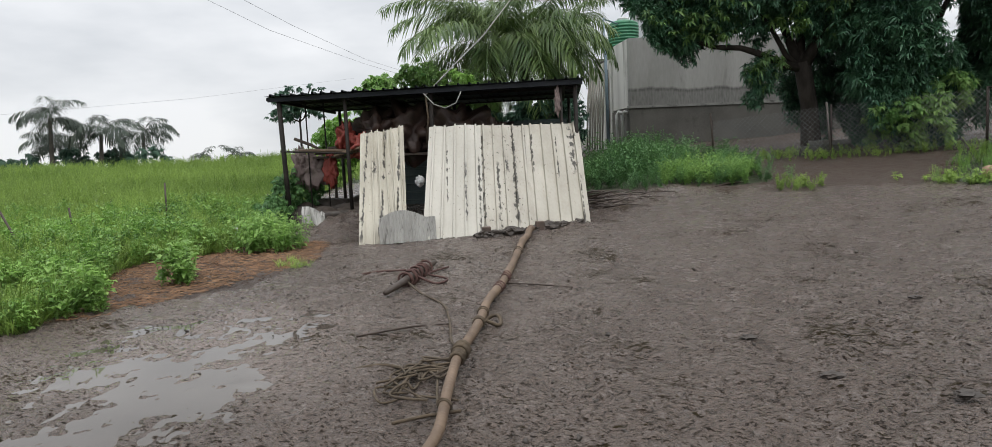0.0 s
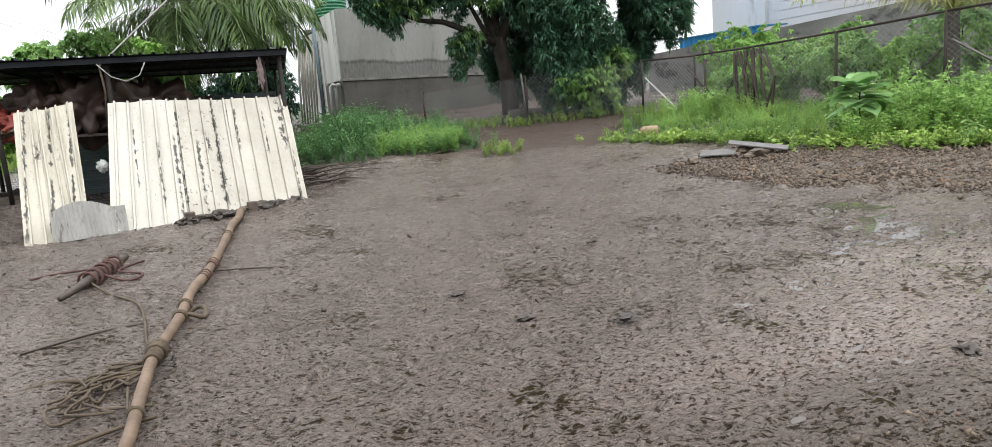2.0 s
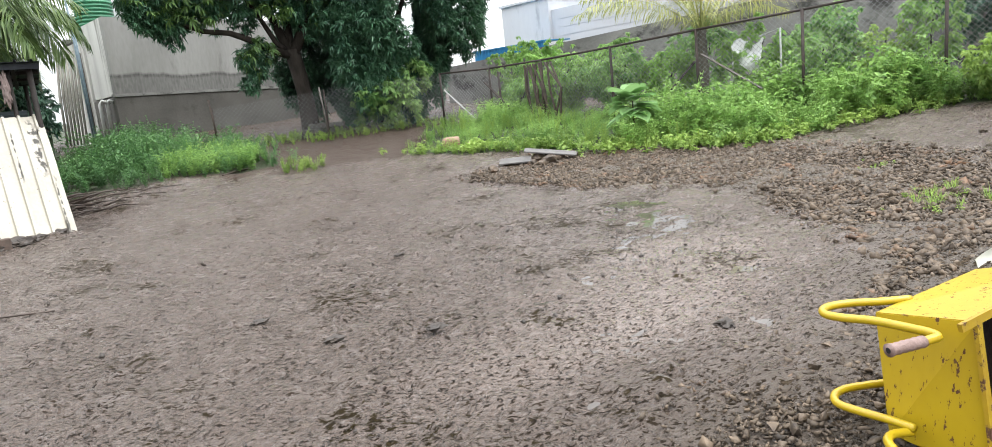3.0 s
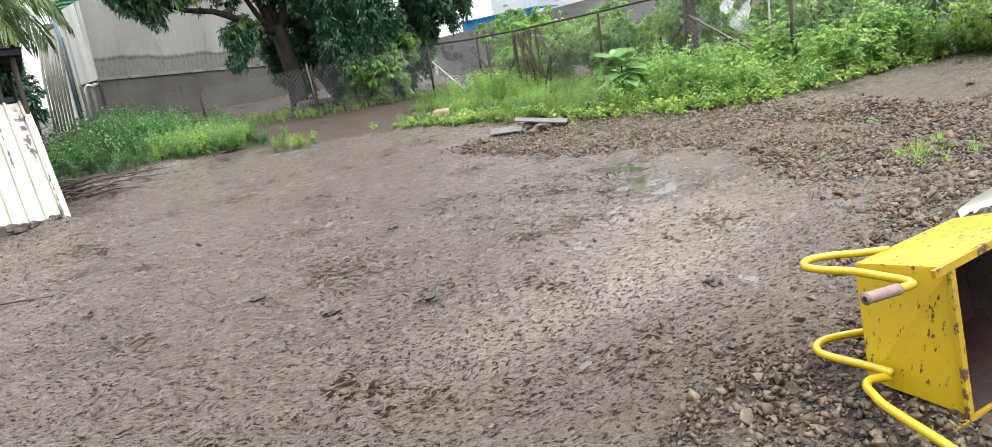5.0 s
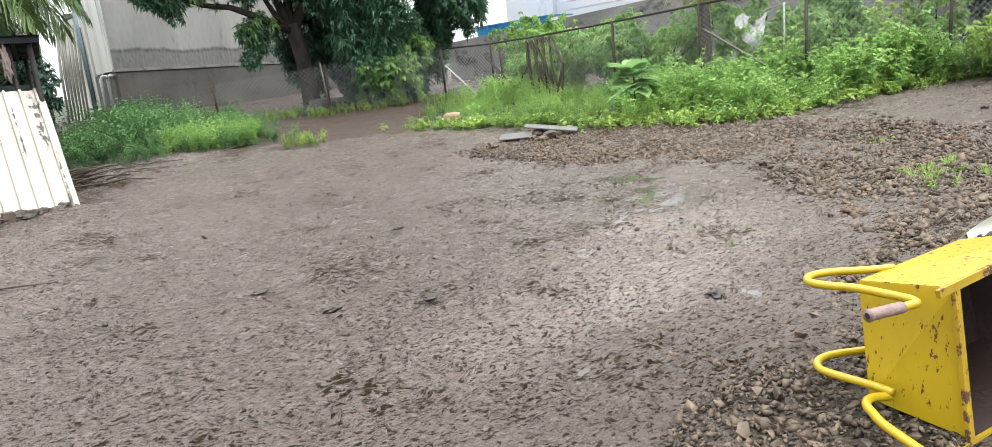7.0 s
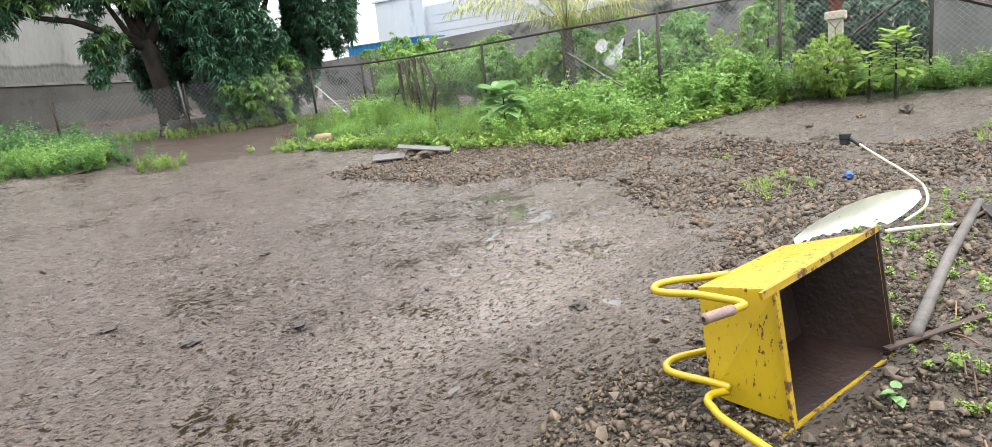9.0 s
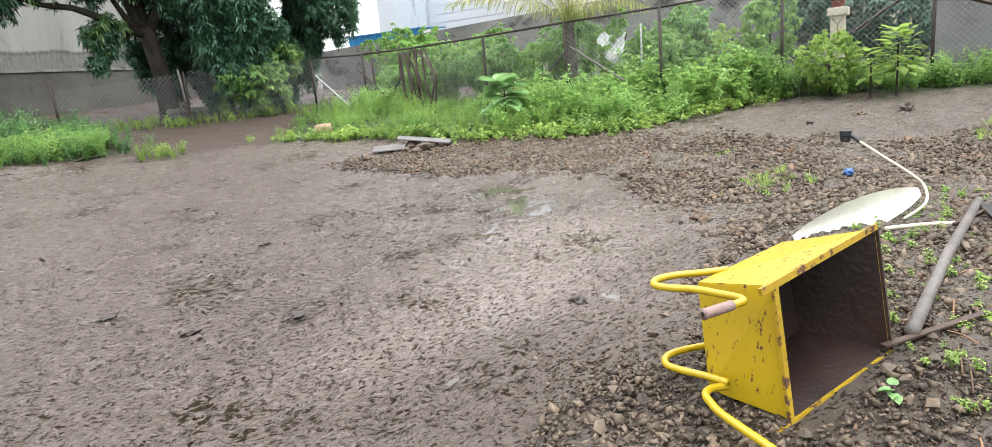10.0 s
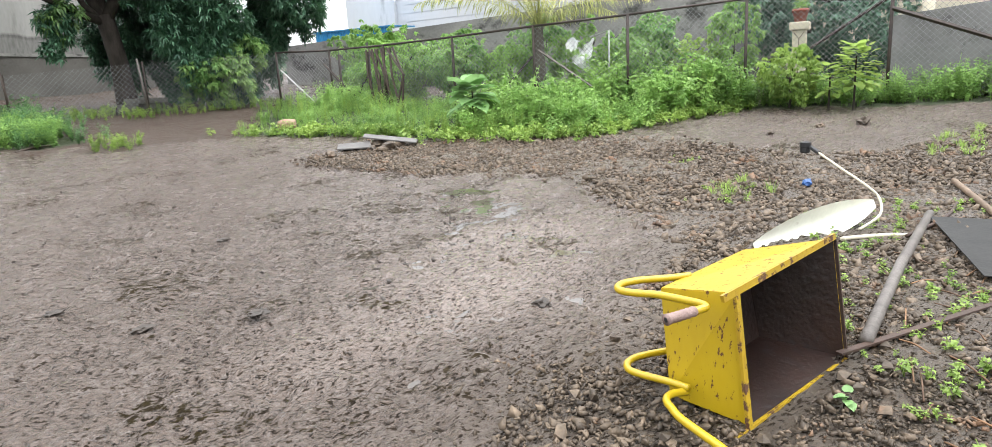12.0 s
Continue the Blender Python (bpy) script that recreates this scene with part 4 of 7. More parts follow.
kx = in_poly([(-4, 1.2), (-1, 0.6), (1.5, 0.3), (4.2, 0.2), (7, 2.5), (7, 10), (5, 12), (-2, 8.5)], 26000, RNG)
kd = np.hypot(kx[:, 0] + 0.5, kx[:, 1] + 1.1)
kx = kx[(RNG.uniform(0, 1, len(kx)) < np.clip(4.0 / kd, 0.15, 1)) & (np.hypot(kx[:, 0] + 2.25, (kx[:, 1] - 3.15) * 0.9) > 1.1) & (np.hypot(kx[:, 0] + 1.75, kx[:, 1] - 4.6) > 0.55)]
pebbles("mud_crumbs", kx, RNG.uniform(0.003, 0.010, len(kx)), M_CLOD, "fine wet crumbs of mud over the yard", 8, 0.5, 0.2, 6)


def big_stone(x, y, r, seed, material=None):
    b, rng_, bm = Build(), random.Random(seed), bmesh.new()
    for _ in range(13):
        v = Vector([rng_.gauss(0, 1) for _ in range(3)])
        v /= max(abs(c) for c in v)
        bm.verts.new(Vector((v.x * r, v.y * r * rng_.uniform(0.6, 0.9), v.z * r * 0.6)) * rng_.uniform(0.75, 1.1))
    bmesh.ops.convex_hull(bm, input=bm.verts)
    bmesh.ops.delete(bm, geom=[v for v in bm.verts if not v.link_faces], context="VERTS")
    bm.verts.index_update()
    b.v = [v.co + gp(x, y, r * 0.25) for v in bm.verts]
    b.f = [tuple(v.index for v in f.verts) for f in bm.faces]
    bm.free()
    return part("stone", b, material or M_STONE, gravel)


for i in range(260):
    t, s = random.random(), random.random()
    x, y = 1.5 + 5.2 * t ** 1.3, -0.9 + 1.5 * s * (0.5 + t) if random.random() < 0.75 else -2.6 + 1.9 * s
    if (1.85 < x < 2.95 and -1.05 < y < -0.15) or not inside(np.array([x]), np.array([y]), P_GRAVEL)[0]:
        continue
    big_stone(x, y, random.uniform(0.015, 0.038), i)

# straw litter beside the field
rng = np.random.default_rng(71)
q = in_poly(P_STRAW, 5200, rng)
a, L = rng.uniform(0, 6.28, len(q)), rng.uniform(0.04, 0.20, len(q))
P = on_ground(q, 0.012)
dv = np.column_stack([np.cos(a), np.sin(a), rng.normal(0, 0.12, len(q))]) * L[:, None] / 2
nv = np.column_stack([-np.sin(a), np.cos(a), np.zeros(len(q))]) * 0.004
up = np.array((0, 0, 0.006))
V = np.stack([P - dv - nv, P + dv - nv, P + dv + nv, P - dv + nv, P - dv + up, P + dv + up], 1).reshape(-1, 3)
T = np.array([(0, 1, 5), (0, 5, 4), (1, 2, 5), (2, 3, 4), (2, 4, 5), (3, 0, 4)])
F = (T[None] + 6 * np.arange(len(q))[:, None, None]).reshape(-1, 3)
stuff("straw_litter", V, F, M_STRAW, "scattered brown straw litter on damp soil", "straw")


# ---------- trees ----------
def limb(b, p0, p1, r0, r1, wob, seed, n=7):
    p0, p1, pts = Vector(p0), Vector(p1), []
    for i in range(n):
        t = i / (n - 1)
        off = noise.noise_vector(Vector((t * 2.3, seed, seed * 1.7))) * wob * math.sin(math.pi * t)
        pts.append(p0.lerp(p1, t) + off)
    b.tube(pts, [r0 + (r1 - r0) * i / (n - 1) for i in range(n)], 9)
    return pts


def crown_points(blobs, rng):
    """Points in uneven shells, with gaps between clumps."""
    out = []
    for (c, r, n) in blobs:
        v = rng.normal(0, 1, (n * 2, 3))
        v /= np.linalg.norm(v, axis=1)[:, None]
        k = rng.uniform(0.35, 1.0, n * 2) ** 0.45
        bump_ = 0.82 + 0.34 * lattice(v[:, 0] * 1.7 + v[:, 2] * 1.3, v[:, 1] * 1.7 - v[:, 2], 1.0, 63) + 0.16 * lattice(v[:, 0] * 4 + v[:, 2] * 3, v[:, 1] * 4, 1.0, 64)
        p = np.array(c) + v * (k * bump_)[:, None] * np.array(r) * 1.1
        wob = lattice(p[:, 0] + p[:, 2] * 0.7, p[:, 1] + p[:, 2] * 0.9, 0.9, 61)
        out.append(p[wob > -0.35][:n])
    return np.concatenate(out)


def mango_tree():
    base = gp(10.3, 16.2)
    t = thing("mango_tree", base, "spreading mango tree with dense dark green crown", "tree")
    b = Build()
    fork = Vector((9.95, 16.05, 3.6))
    b.tube([base - Vector((0, 0, 0.2)), base + Vector((0, 0, 0.15)), base.lerp(fork, 0.5) + Vector((0.08, 0, 0)), fork], [0.40, 0.27, 0.22, 0.21], 14)
    part("trunk", b, M_BARK, t, "thick dark furrowed trunk", True)
    for p1, r, s in (((6.6, 16.5, 4.55), 0.12, 1), ((8.8, 16.4, 6.4), 0.15, 2), ((11.4, 15.6, 6.2), 0.17, 3), ((10.4, 17.2, 6.8), 0.15, 4), ((8.0, 15.8, 5.2), 0.08, 5)):
        b = Build()
        limb(b, fork + Vector((0, 0, -0.2)), p1, r, 0.03, 0.5, s)
        part("limb", b, M_BARK, t, "", True)
    rng = np.random.default_rng(81)
    P = crown_points([((7.2, 16.9, 5.9), (2.1, 1.7, 1.5), 2600), ((6.7, 16.6, 4.7), (0.9, 0.9, 0.85), 800), ((9.3, 16.2, 6.3), (2.3, 1.8, 1.7), 2800),
                      ((11.4, 15.8, 5.2), (1.9, 1.6, 1.9), 3200), ((8.4, 16.3, 5.0), (1.3, 0.9, 0.75), 1000), ((12.0, 14.0, 4.3), (1.2, 1.0, 1.4), 1100), ((8.8, 16.1, 3.35), (0.5, 0.5, 0.55), 170), ((8.6, 16.1, 2.7), (0.28, 0.3, 0.3), 50), ((12.4, 13.9, 6.3), (2.1, 1.6, 1.7), 2400)], rng)
    V, F = scatter(T_ROSE, P, rng.uniform(0.65, 1.15, len(P)), rng, 0.35)
    o = np.array(base)
    ob = new("crown", array_mesh("crown", V - o, F, L_MANGO))
    ob.parent = t
    P = crown_points([((7.2, 16.0, 5.0), (1.6, 0.9, 0.9), 130), ((9.6, 15.2, 5.0), (1.8, 0.8, 0.9), 90), ((8.8, 15.9, 3.4), (0.5, 0.5, 0.5), 40)], rng)
    V, F = scatter(T_ROSE, P, rng.uniform(0.9, 1.3, len(P)), rng, 0.35)
    ob = new("young_leaves", array_mesh("young_leaves", V - o, F, L_MANGO_Y))
    ob.parent = t
    tagged(ob, "paler young leaves")


def leafy_tree(name, x, y, blobs, material, templates, label, size=(0.9, 1.5), trunk_r=0.16, top=2.5, seed=1, category="tree", far_limbs=3):
    base = gp(x, y)
    t = thing(name, base, label, category)
    b = Build()
    c0 = Vector(blobs[0][0])
    limb(b, base - Vector((0, 0, 0.15)), Vector((c0.x, c0.y, min(c0.z, base.z + top))), trunk_r, trunk_r * 0.55, 0.15, seed)
    part("trunk", b, M_BARK, t, "", True)
    for i, (c, r, n) in enumerate(blobs[:far_limbs]):
        b = Build()
        limb(b, Vector((c0.x, c0.y, min(c0.z, base.z + top) - 0.1)), Vector(c) + Vector((r[0] * 0.5 * (-1) ** i, 0, r[2] * 0.5)), trunk_r * 0.5, 0.015, 0.2, seed + i + 3)
        part("limb", b, M_BARK, t, "", True)
    rng = np.random.default_rng(seed + 200)
    P = crown_points(blobs, rng)
    P[:, 2] = np.maximum(P[:, 2], gz(P[:, 0], P[:, 1]) + 0.08)
    V, F = scatter(templates, P, rng.uniform(*size, len(P)), rng, 0.35)
    ob = new("crown", array_mesh("crown", V - np.array(base), F, material))
    ob.parent = t
    return t


def palm(name, x, y, top, fronds, length, material, label, seed, trunk_r=0.16, leaf=0.55, droop=1.0, segs=30, lean=(0.2, 0.1), category="palm tree", leafw=0.045, rise=-15):
    """A coconut palm: ringed trunk and arching fronds with hanging leaflets."""
    rng = np.random.default_rng(seed)
    base = gp(x, y)
    t = thing(name, base, label, category)
    head = Vector((x + lean[0], y + lean[1], top))
    b = Build()
    n = 14
    b.tube([base.lerp(head, i / (n - 1)) - Vector((0, 0, 0.2 if i == 0 else 0)) for i in range(n)], [trunk_r * (1.25 - 0.45 * i / (n - 1)) * (1.06 if i % 2 else 0.98) for i in range(n)], 12)
    part("trunk", b, M_BARK_PALM, t, "ringed grey trunk", True)
    for i in range(fronds):
        az, el = i * 2.4 + rng.uniform(-0.3, 0.3), math.radians(rng.uniform(rise, 75))
        L = length * rng.uniform(0.8, 1.1)
        V, F = [], []
        p, pts = np.array(head), []
        out = np.array((math.cos(az), math.sin(az), 0))
        for s in range(segs + 1):
            pts.append(p.copy())
            e = el - droop * 1.5 * (s / segs) ** 1.4
            p = p + (out * math.cos(e) + np.array((0, 0, math.sin(e)))) * L / segs
        side = np.array((-out[1], out[0], 0))
        stem_at(V, F, pts[::4] + [pts[-1]], 0.018)
        for s in range(3, segs + 1):
            fwd = pts[s] - pts[s - 1]
            fwd /= np.linalg.norm(fwd)
            k = leaf * (0.45 + 0.75 * math.sin(math.pi * min(1, 0.12 + 0.85 * s / segs)))
            for sg in (-1, 1):
                for sub in (0.0, 0.5):
                    dd = side * sg * rng.uniform(0.75, 1.0) + fwd * rng.uniform(0.45, 0.8) + np.array((0, 0, rng.uniform(-0.75, 0.1)))
                    leaf_at(V, F, pts[s] - fwd * sub * L / segs, dd, k * rng.uniform(0.85, 1.1), leafw, rng.uniform(0.25, 0.55), 0.15)
        ob = new("frond", array_mesh("frond", np.array(V) - np.array(base), np.array(F), material))
        ob.parent = t
    return t


mango_tree()
leafy_tree("mango_tree", 13.0, 15.6, [((13.0, 15.4, 4.8), (2.5, 1.9, 2.6), 4600), ((12.2, 14.6, 2.6), (1.7, 1.0, 1.6), 2200), ((11.2, 15.0, 3.6), (1.2, 1.0, 1.6), 1200), ((13.6, 14.6, 3.2), (1.1, 0.8, 1.2), 900), ((14.3, 13.7, 4.8), (1.4, 1.2, 1.8), 1900), ((11.8, 16.6, 2.5), (1.4, 0.9, 1.5), 1700), ((12.9, 15.2, 2.0), (1.3, 0.8, 1.1), 1400), ((11.0, 17.4, 3.2), (0.9, 0.8, 1.7), 1100)],
           L_MANGO, T_ROSE, "dense dark mango tree reaching low behind the fence", seed=3, trunk_r=0.25, size=(0.65, 1.15))
leafy_tree("shrub", 11.6, 14.6, [((11.6, 14.2, 1.9), (1.0, 0.5, 0.8), 330), ((12.3, 13.8, 2.3), (0.6, 0.4, 0.9), 220), ((10.9, 15.0, 1.7), (0.4, 0.4, 0.4), 70)], L_BUSH, T_TWIG,
           "leafy green shrub climbing behind the fence", seed=5, trunk_r=0.04, top=0.8, category="shrub")
palm("coconut_palm", 1.9, 19.0, 4.9, 34, 3.7, L_PALM, "green coconut palm with arching fronds", 7, leaf=0.75, droop=0.95)
palm("coconut_palm", 2.9, 20.0, 4.9, 32, 3.3, L_PALM, "coconut palm with drooping yellow-green fronds", 8, leaf=0.75, droop=1.1)
palm("coconut_palm", 6.4, 27.5, 6.6, 16, 3.2, L_PALM, "coconut palm rising behind the house", 9, leaf=0.7)
leafy_tree("bush", -0.4, 18.4, [((-0.6, 18.2, 3.3), (1.2, 0.9, 1.0), 600), ((0.9, 18.0, 3.0), (1.0, 0.9, 0.9), 450), ((-1.6, 18.4, 3.2), (0.5, 0.6, 0.8), 170), ((0.2, 18.3, 1.8), (1.8, 0.8, 1.2), 500)], L_BUSH, T_TWIG,
           "tall green bush behind the shed", seed=11, trunk_r=0.07, category="bush")
leafy_tree("bush", 0.6, 17.0, [((0.5, 17.0, 3.3), (0.7, 0.5, 0.45), 240), ((-0.5, 17.2, 2.7), (0.7, 0.5, 0.6), 200)], L_BUSH_B, T_TWIG, "bright green bush behind the shed", seed=12, trunk_r=0.04, category="bush")
leafy_tree("bush", 2.8, 17.4, [((2.6, 17.2, 2.0), (1.4, 0.8, 1.1), 600), ((3.5, 17.8, 2.2), (0.8, 0.8, 1.2), 420), ((1.2, 17.4, 1.8), (1.0, 0.8, 0.9), 300)], L_DARK, T_TWIG, "dark bush under the palms", seed=13, trunk_r=0.06, category="bush")
leafy_tree("bush", -2.6, 16.6, [((-2.4, 16.4, 2.0), (0.6, 0.5, 0.8), 220), ((-1.5, 16.6, 2.2), (0.6, 0.5, 0.6), 180)], L_BUSH_B, T_TWIG, "leafy bush behind the shed wall", seed=14, trunk_r=0.04, category="bush")
leafy_tree("small_tree", -4.1, 21.0, [((-4.0, 20.8, 3.6), (0.75, 0.6, 0.5), 130), ((-4.4, 20.8, 3.1), (0.5, 0.4, 0.3), 60), ((-3.4, 20.8, 3.3), (0.4, 0.4, 0.3), 40)], L_DARK, T_TWIG, "slender small tree with a sparse crown", seed=15, trunk_r=0.05, top=2.2, size=(0.7, 1.1))
leafy_tree("creeper", -3.1, 12.3, [((-3.05, 12.2, 0.9), (0.25, 0.3, 0.55), 150), ((-2.7, 12.6, 0.95), (0.35, 0.3, 0.45), 150), ((-3.2, 11.6, 0.6), (0.3, 0.3, 0.35), 120)], L_WEED_D, T_TWIG, "dark creeper growing on the shed corner post", seed=16, trunk_r=0.02, top=0.6, category="creeper", size=(0.5, 0.9))
palm("young_palm", 14.0, 5.85, 2.6, 19, 3.1, L_PALM_Y, "young coconut palm with yellowed fronds", 21, trunk_r=0.13, leaf=0.40, droop=0.62, rise=22, lean=(0, 0), leafw=0.026)
for x, y, top, s, ln in ((-31.6, 62, 6.9, 31, 3.4), (-28.2, 63.5, 5.4, 32, 3.2), (-26.6, 69, 5.6, 33, 3.4), (-33.6, 66, 4.8, 36, 3.0)):
    palm("coconut_palm", x, y, top, 17, ln, L_PALM_FAR, "distant coconut palm beyond the field", s, leaf=1.0, droop=1.1, segs=20, leafw=0.07)
for x, y, top, s in ((-26.3, 85.4, 3.3, 34), (-22.2, 86.5, 3.6, 35)):
    palm("coconut_palm", x, y, top, 12, 2.4, L_PALM_FAR, "distant palm top showing over the field", s, leaf=0.8, segs=14, leafw=0.07)
rng = np.random.default_rng(91)
hedge = [((-44 + 3.2 * i, 61 + 1.0 * (i % 3) + 0.6 * i, 2.9 + 0.5 * math.sin(i * 1.7)), (2.2, 1.2, 1.3 + 0.4 * math.sin(i * 2.3)), 150) for i in range(7)] + [((-41, 62, 4.2), (2.4, 1.5, 1.8), 260)]
P = crown_points(hedge, rng)
V, F = scatter(T_TWIG, P, rng.uniform(2.2, 3.4, len(P)), rng, 0.35)
stuff("far_hedge", V, F, L_DARK, "dark line of distant trees beyond the field", "trees")

# vegetation behind the fence and along the compound wall
for i, (x, y, h, r, n) in enumerate(((13.6, 11.0, 0.75, 0.7, 200), (13.7, 9.6, 1.1, 0.8, 280), (13.9, 8.0, 1.15, 0.8, 280), (14.3, 6.9, 1.1, 0.7, 220), (15.2, 9.0, 1.4, 1.0, 330), (15.6, 6.6, 1.4, 1.0, 300), (15.4, 11.2, 1.4, 1.0, 320), (16.4, 13.2, 1.5, 1.0, 260), (14.2, 3.4, 1.3, 0.8, 300), (15.0, 5.0, 1.3, 0.9, 300), (14.8, 1.6, 1.5, 0.6, 220), (16.2, 3.8, 1.4, 0.9, 260))):
    g = float(gz(x, y))
    leafy_tree("shrub", x, y, [((x, y, g + h * 0.75), (r, r, h * 0.75), n)], (L_BUSH_B, L_WEED, L_BUSH)[i % 3], T_TWIG, "leafy shrub growing behind the wire fence", seed=300 + i, trunk_r=0.03, top=h * 0.6, category="shrub", size=(0.8, 1.3))
for i, (x, y, h, r, n) in enumerate(((13.5, 4.5, 1.25, 0.45, 200), (13.4, 0.35, 0.95, 0.6, 320), (13.5, 1.9, 0.75, 0.6, 260), (14.6, 2.4, 1.2, 0.7, 260), (13.0, 3.0, 0.6, 0.6, 200))):
    g = float(gz(x, y))
    leafy_tree("shrub", x, y, [((x, y, g + h * 0.65), (r, r, h * 0.65), n)], (L_WEED, L_WEED_B)[i % 2], T_TWIG, "leafy green shrub by the wire fence", seed=330 + i, trunk_r=0.025, top=h * 0.6, category="shrub", size=(0.45, 0.85))
leafy_tree("garden_tree", 18.8, 0.6, [((18.8, 0.5, 3.2), (1.3, 2.2, 2.0), 900), ((17.5, -0.4, 2.2), (1.0, 1.6, 1.2), 500), ((17.0, 1.2, 2.6), (0.7, 0.8, 1.0), 260)], L_DARK, T_TWIG, "dark bluish-green garden tree behind the pillar", seed=350, trunk_r=0.1)


def broad_leaf(V, F, base, d, L, W, droop):
    """A large heart-shaped leaf of a curved grid."""
    d = np.asarray(d, float) / np.linalg.norm(d)
    side = np.cross(d, (0, 0, 1.0))
    side /= np.linalg.norm(side)
    up, i0, n = np.cross(side, d), len(V), 7
    for i in range(n):
        u = i / (n - 1)
        w = W * 0.5 * math.sin(math.pi * min(0.985, 0.16 + 0.84 * u ** 0.8)) ** 0.8
        for j in (-1, -0.5, 0, 0.5, 1):
            V.append(np.asarray(base) + d * L * (u - 0.08 * abs(j) * (1 - u)) + side * w * j + up * (0.10 * W * abs(j) + 0.02 * W * math.sin(6 * u + 3 * j)) - np.array((0, 0, droop * L * u * u)))
    for i in range(n - 1):
        for j in range(4):
            a, b = i0 + 5 * i + j, i0 + 5 * i + j + 1
            F += [(a, b, b + 5), (a, b + 5, a + 5)]


def big_leaf_plant(x, y, h, n, L, material, label, seed, spread=0.1, low=0.35):
    base, rng = gp(x, y), np.random.default_rng(seed)
    t = thing("broad_leaf_plant", base, label, "plant")
    part("stem", Build().tube([base - Vector((0, 0, 0.05)), base + Vector((0, 0, h * 0.8))], [0.02, 0.012], 6), M_BARK, t)
    for i in range(n):
        V, F = [], []
        a, u = rng.uniform(0, 6.28), low + (1 - low) * (i + rng.uniform(0, 1)) / n
        r = spread * rng.uniform(0.2, 1.0) * (1.35 - 0.6 * u)
        p = np.array((r * math.cos(a), r * math.sin(a), h * u))
        k = L * rng.uniform(0.7, 1.1)
        broad_leaf(V, F, p, (math.cos(a), math.sin(a), rng.uniform(0.7, 1.4) * (u - low) / (1 - low) - 0.35), k, k * 1.05, 0.28)
        ob = new("leaf", array_mesh("leaf", np.array(V), np.array(F), material, True))
        ob.parent = t


big_leaf_plant(10.25, 5.46, 0.98, 36, 0.38, L_BIG, "tall plant with large pale green leaves", 61, 0.20, 0.55)
q = np.array((10.0, 5.32)) + RNG.normal(0, 0.22, (16, 2))
V, F = scatter(T_LUSH, on_ground(q), RNG.uniform(0.5, 0.85, len(q)), RNG)
stuff("foot_weeds", V, F, L_WEED, "weeds round the foot of the broad-leaved plant", "weeds")
big_leaf_plant(13.0, -0.75, 1.15, 150, 0.145, L_WEED_B, "leafy yellow-green plant by the gate post", 62, 0.34, 0.32)
big_leaf_plant(13.05, -0.35, 0.8, 60, 0.13, L_WEED_B, "low leafy yellow-green plant by the fence", 64, 0.34, 0.3)
big_leaf_plant(2.22, -1.08, 0.05, 6, 0.045, L_BIG, "small seedling with round pale leaves", 63, 0.05)


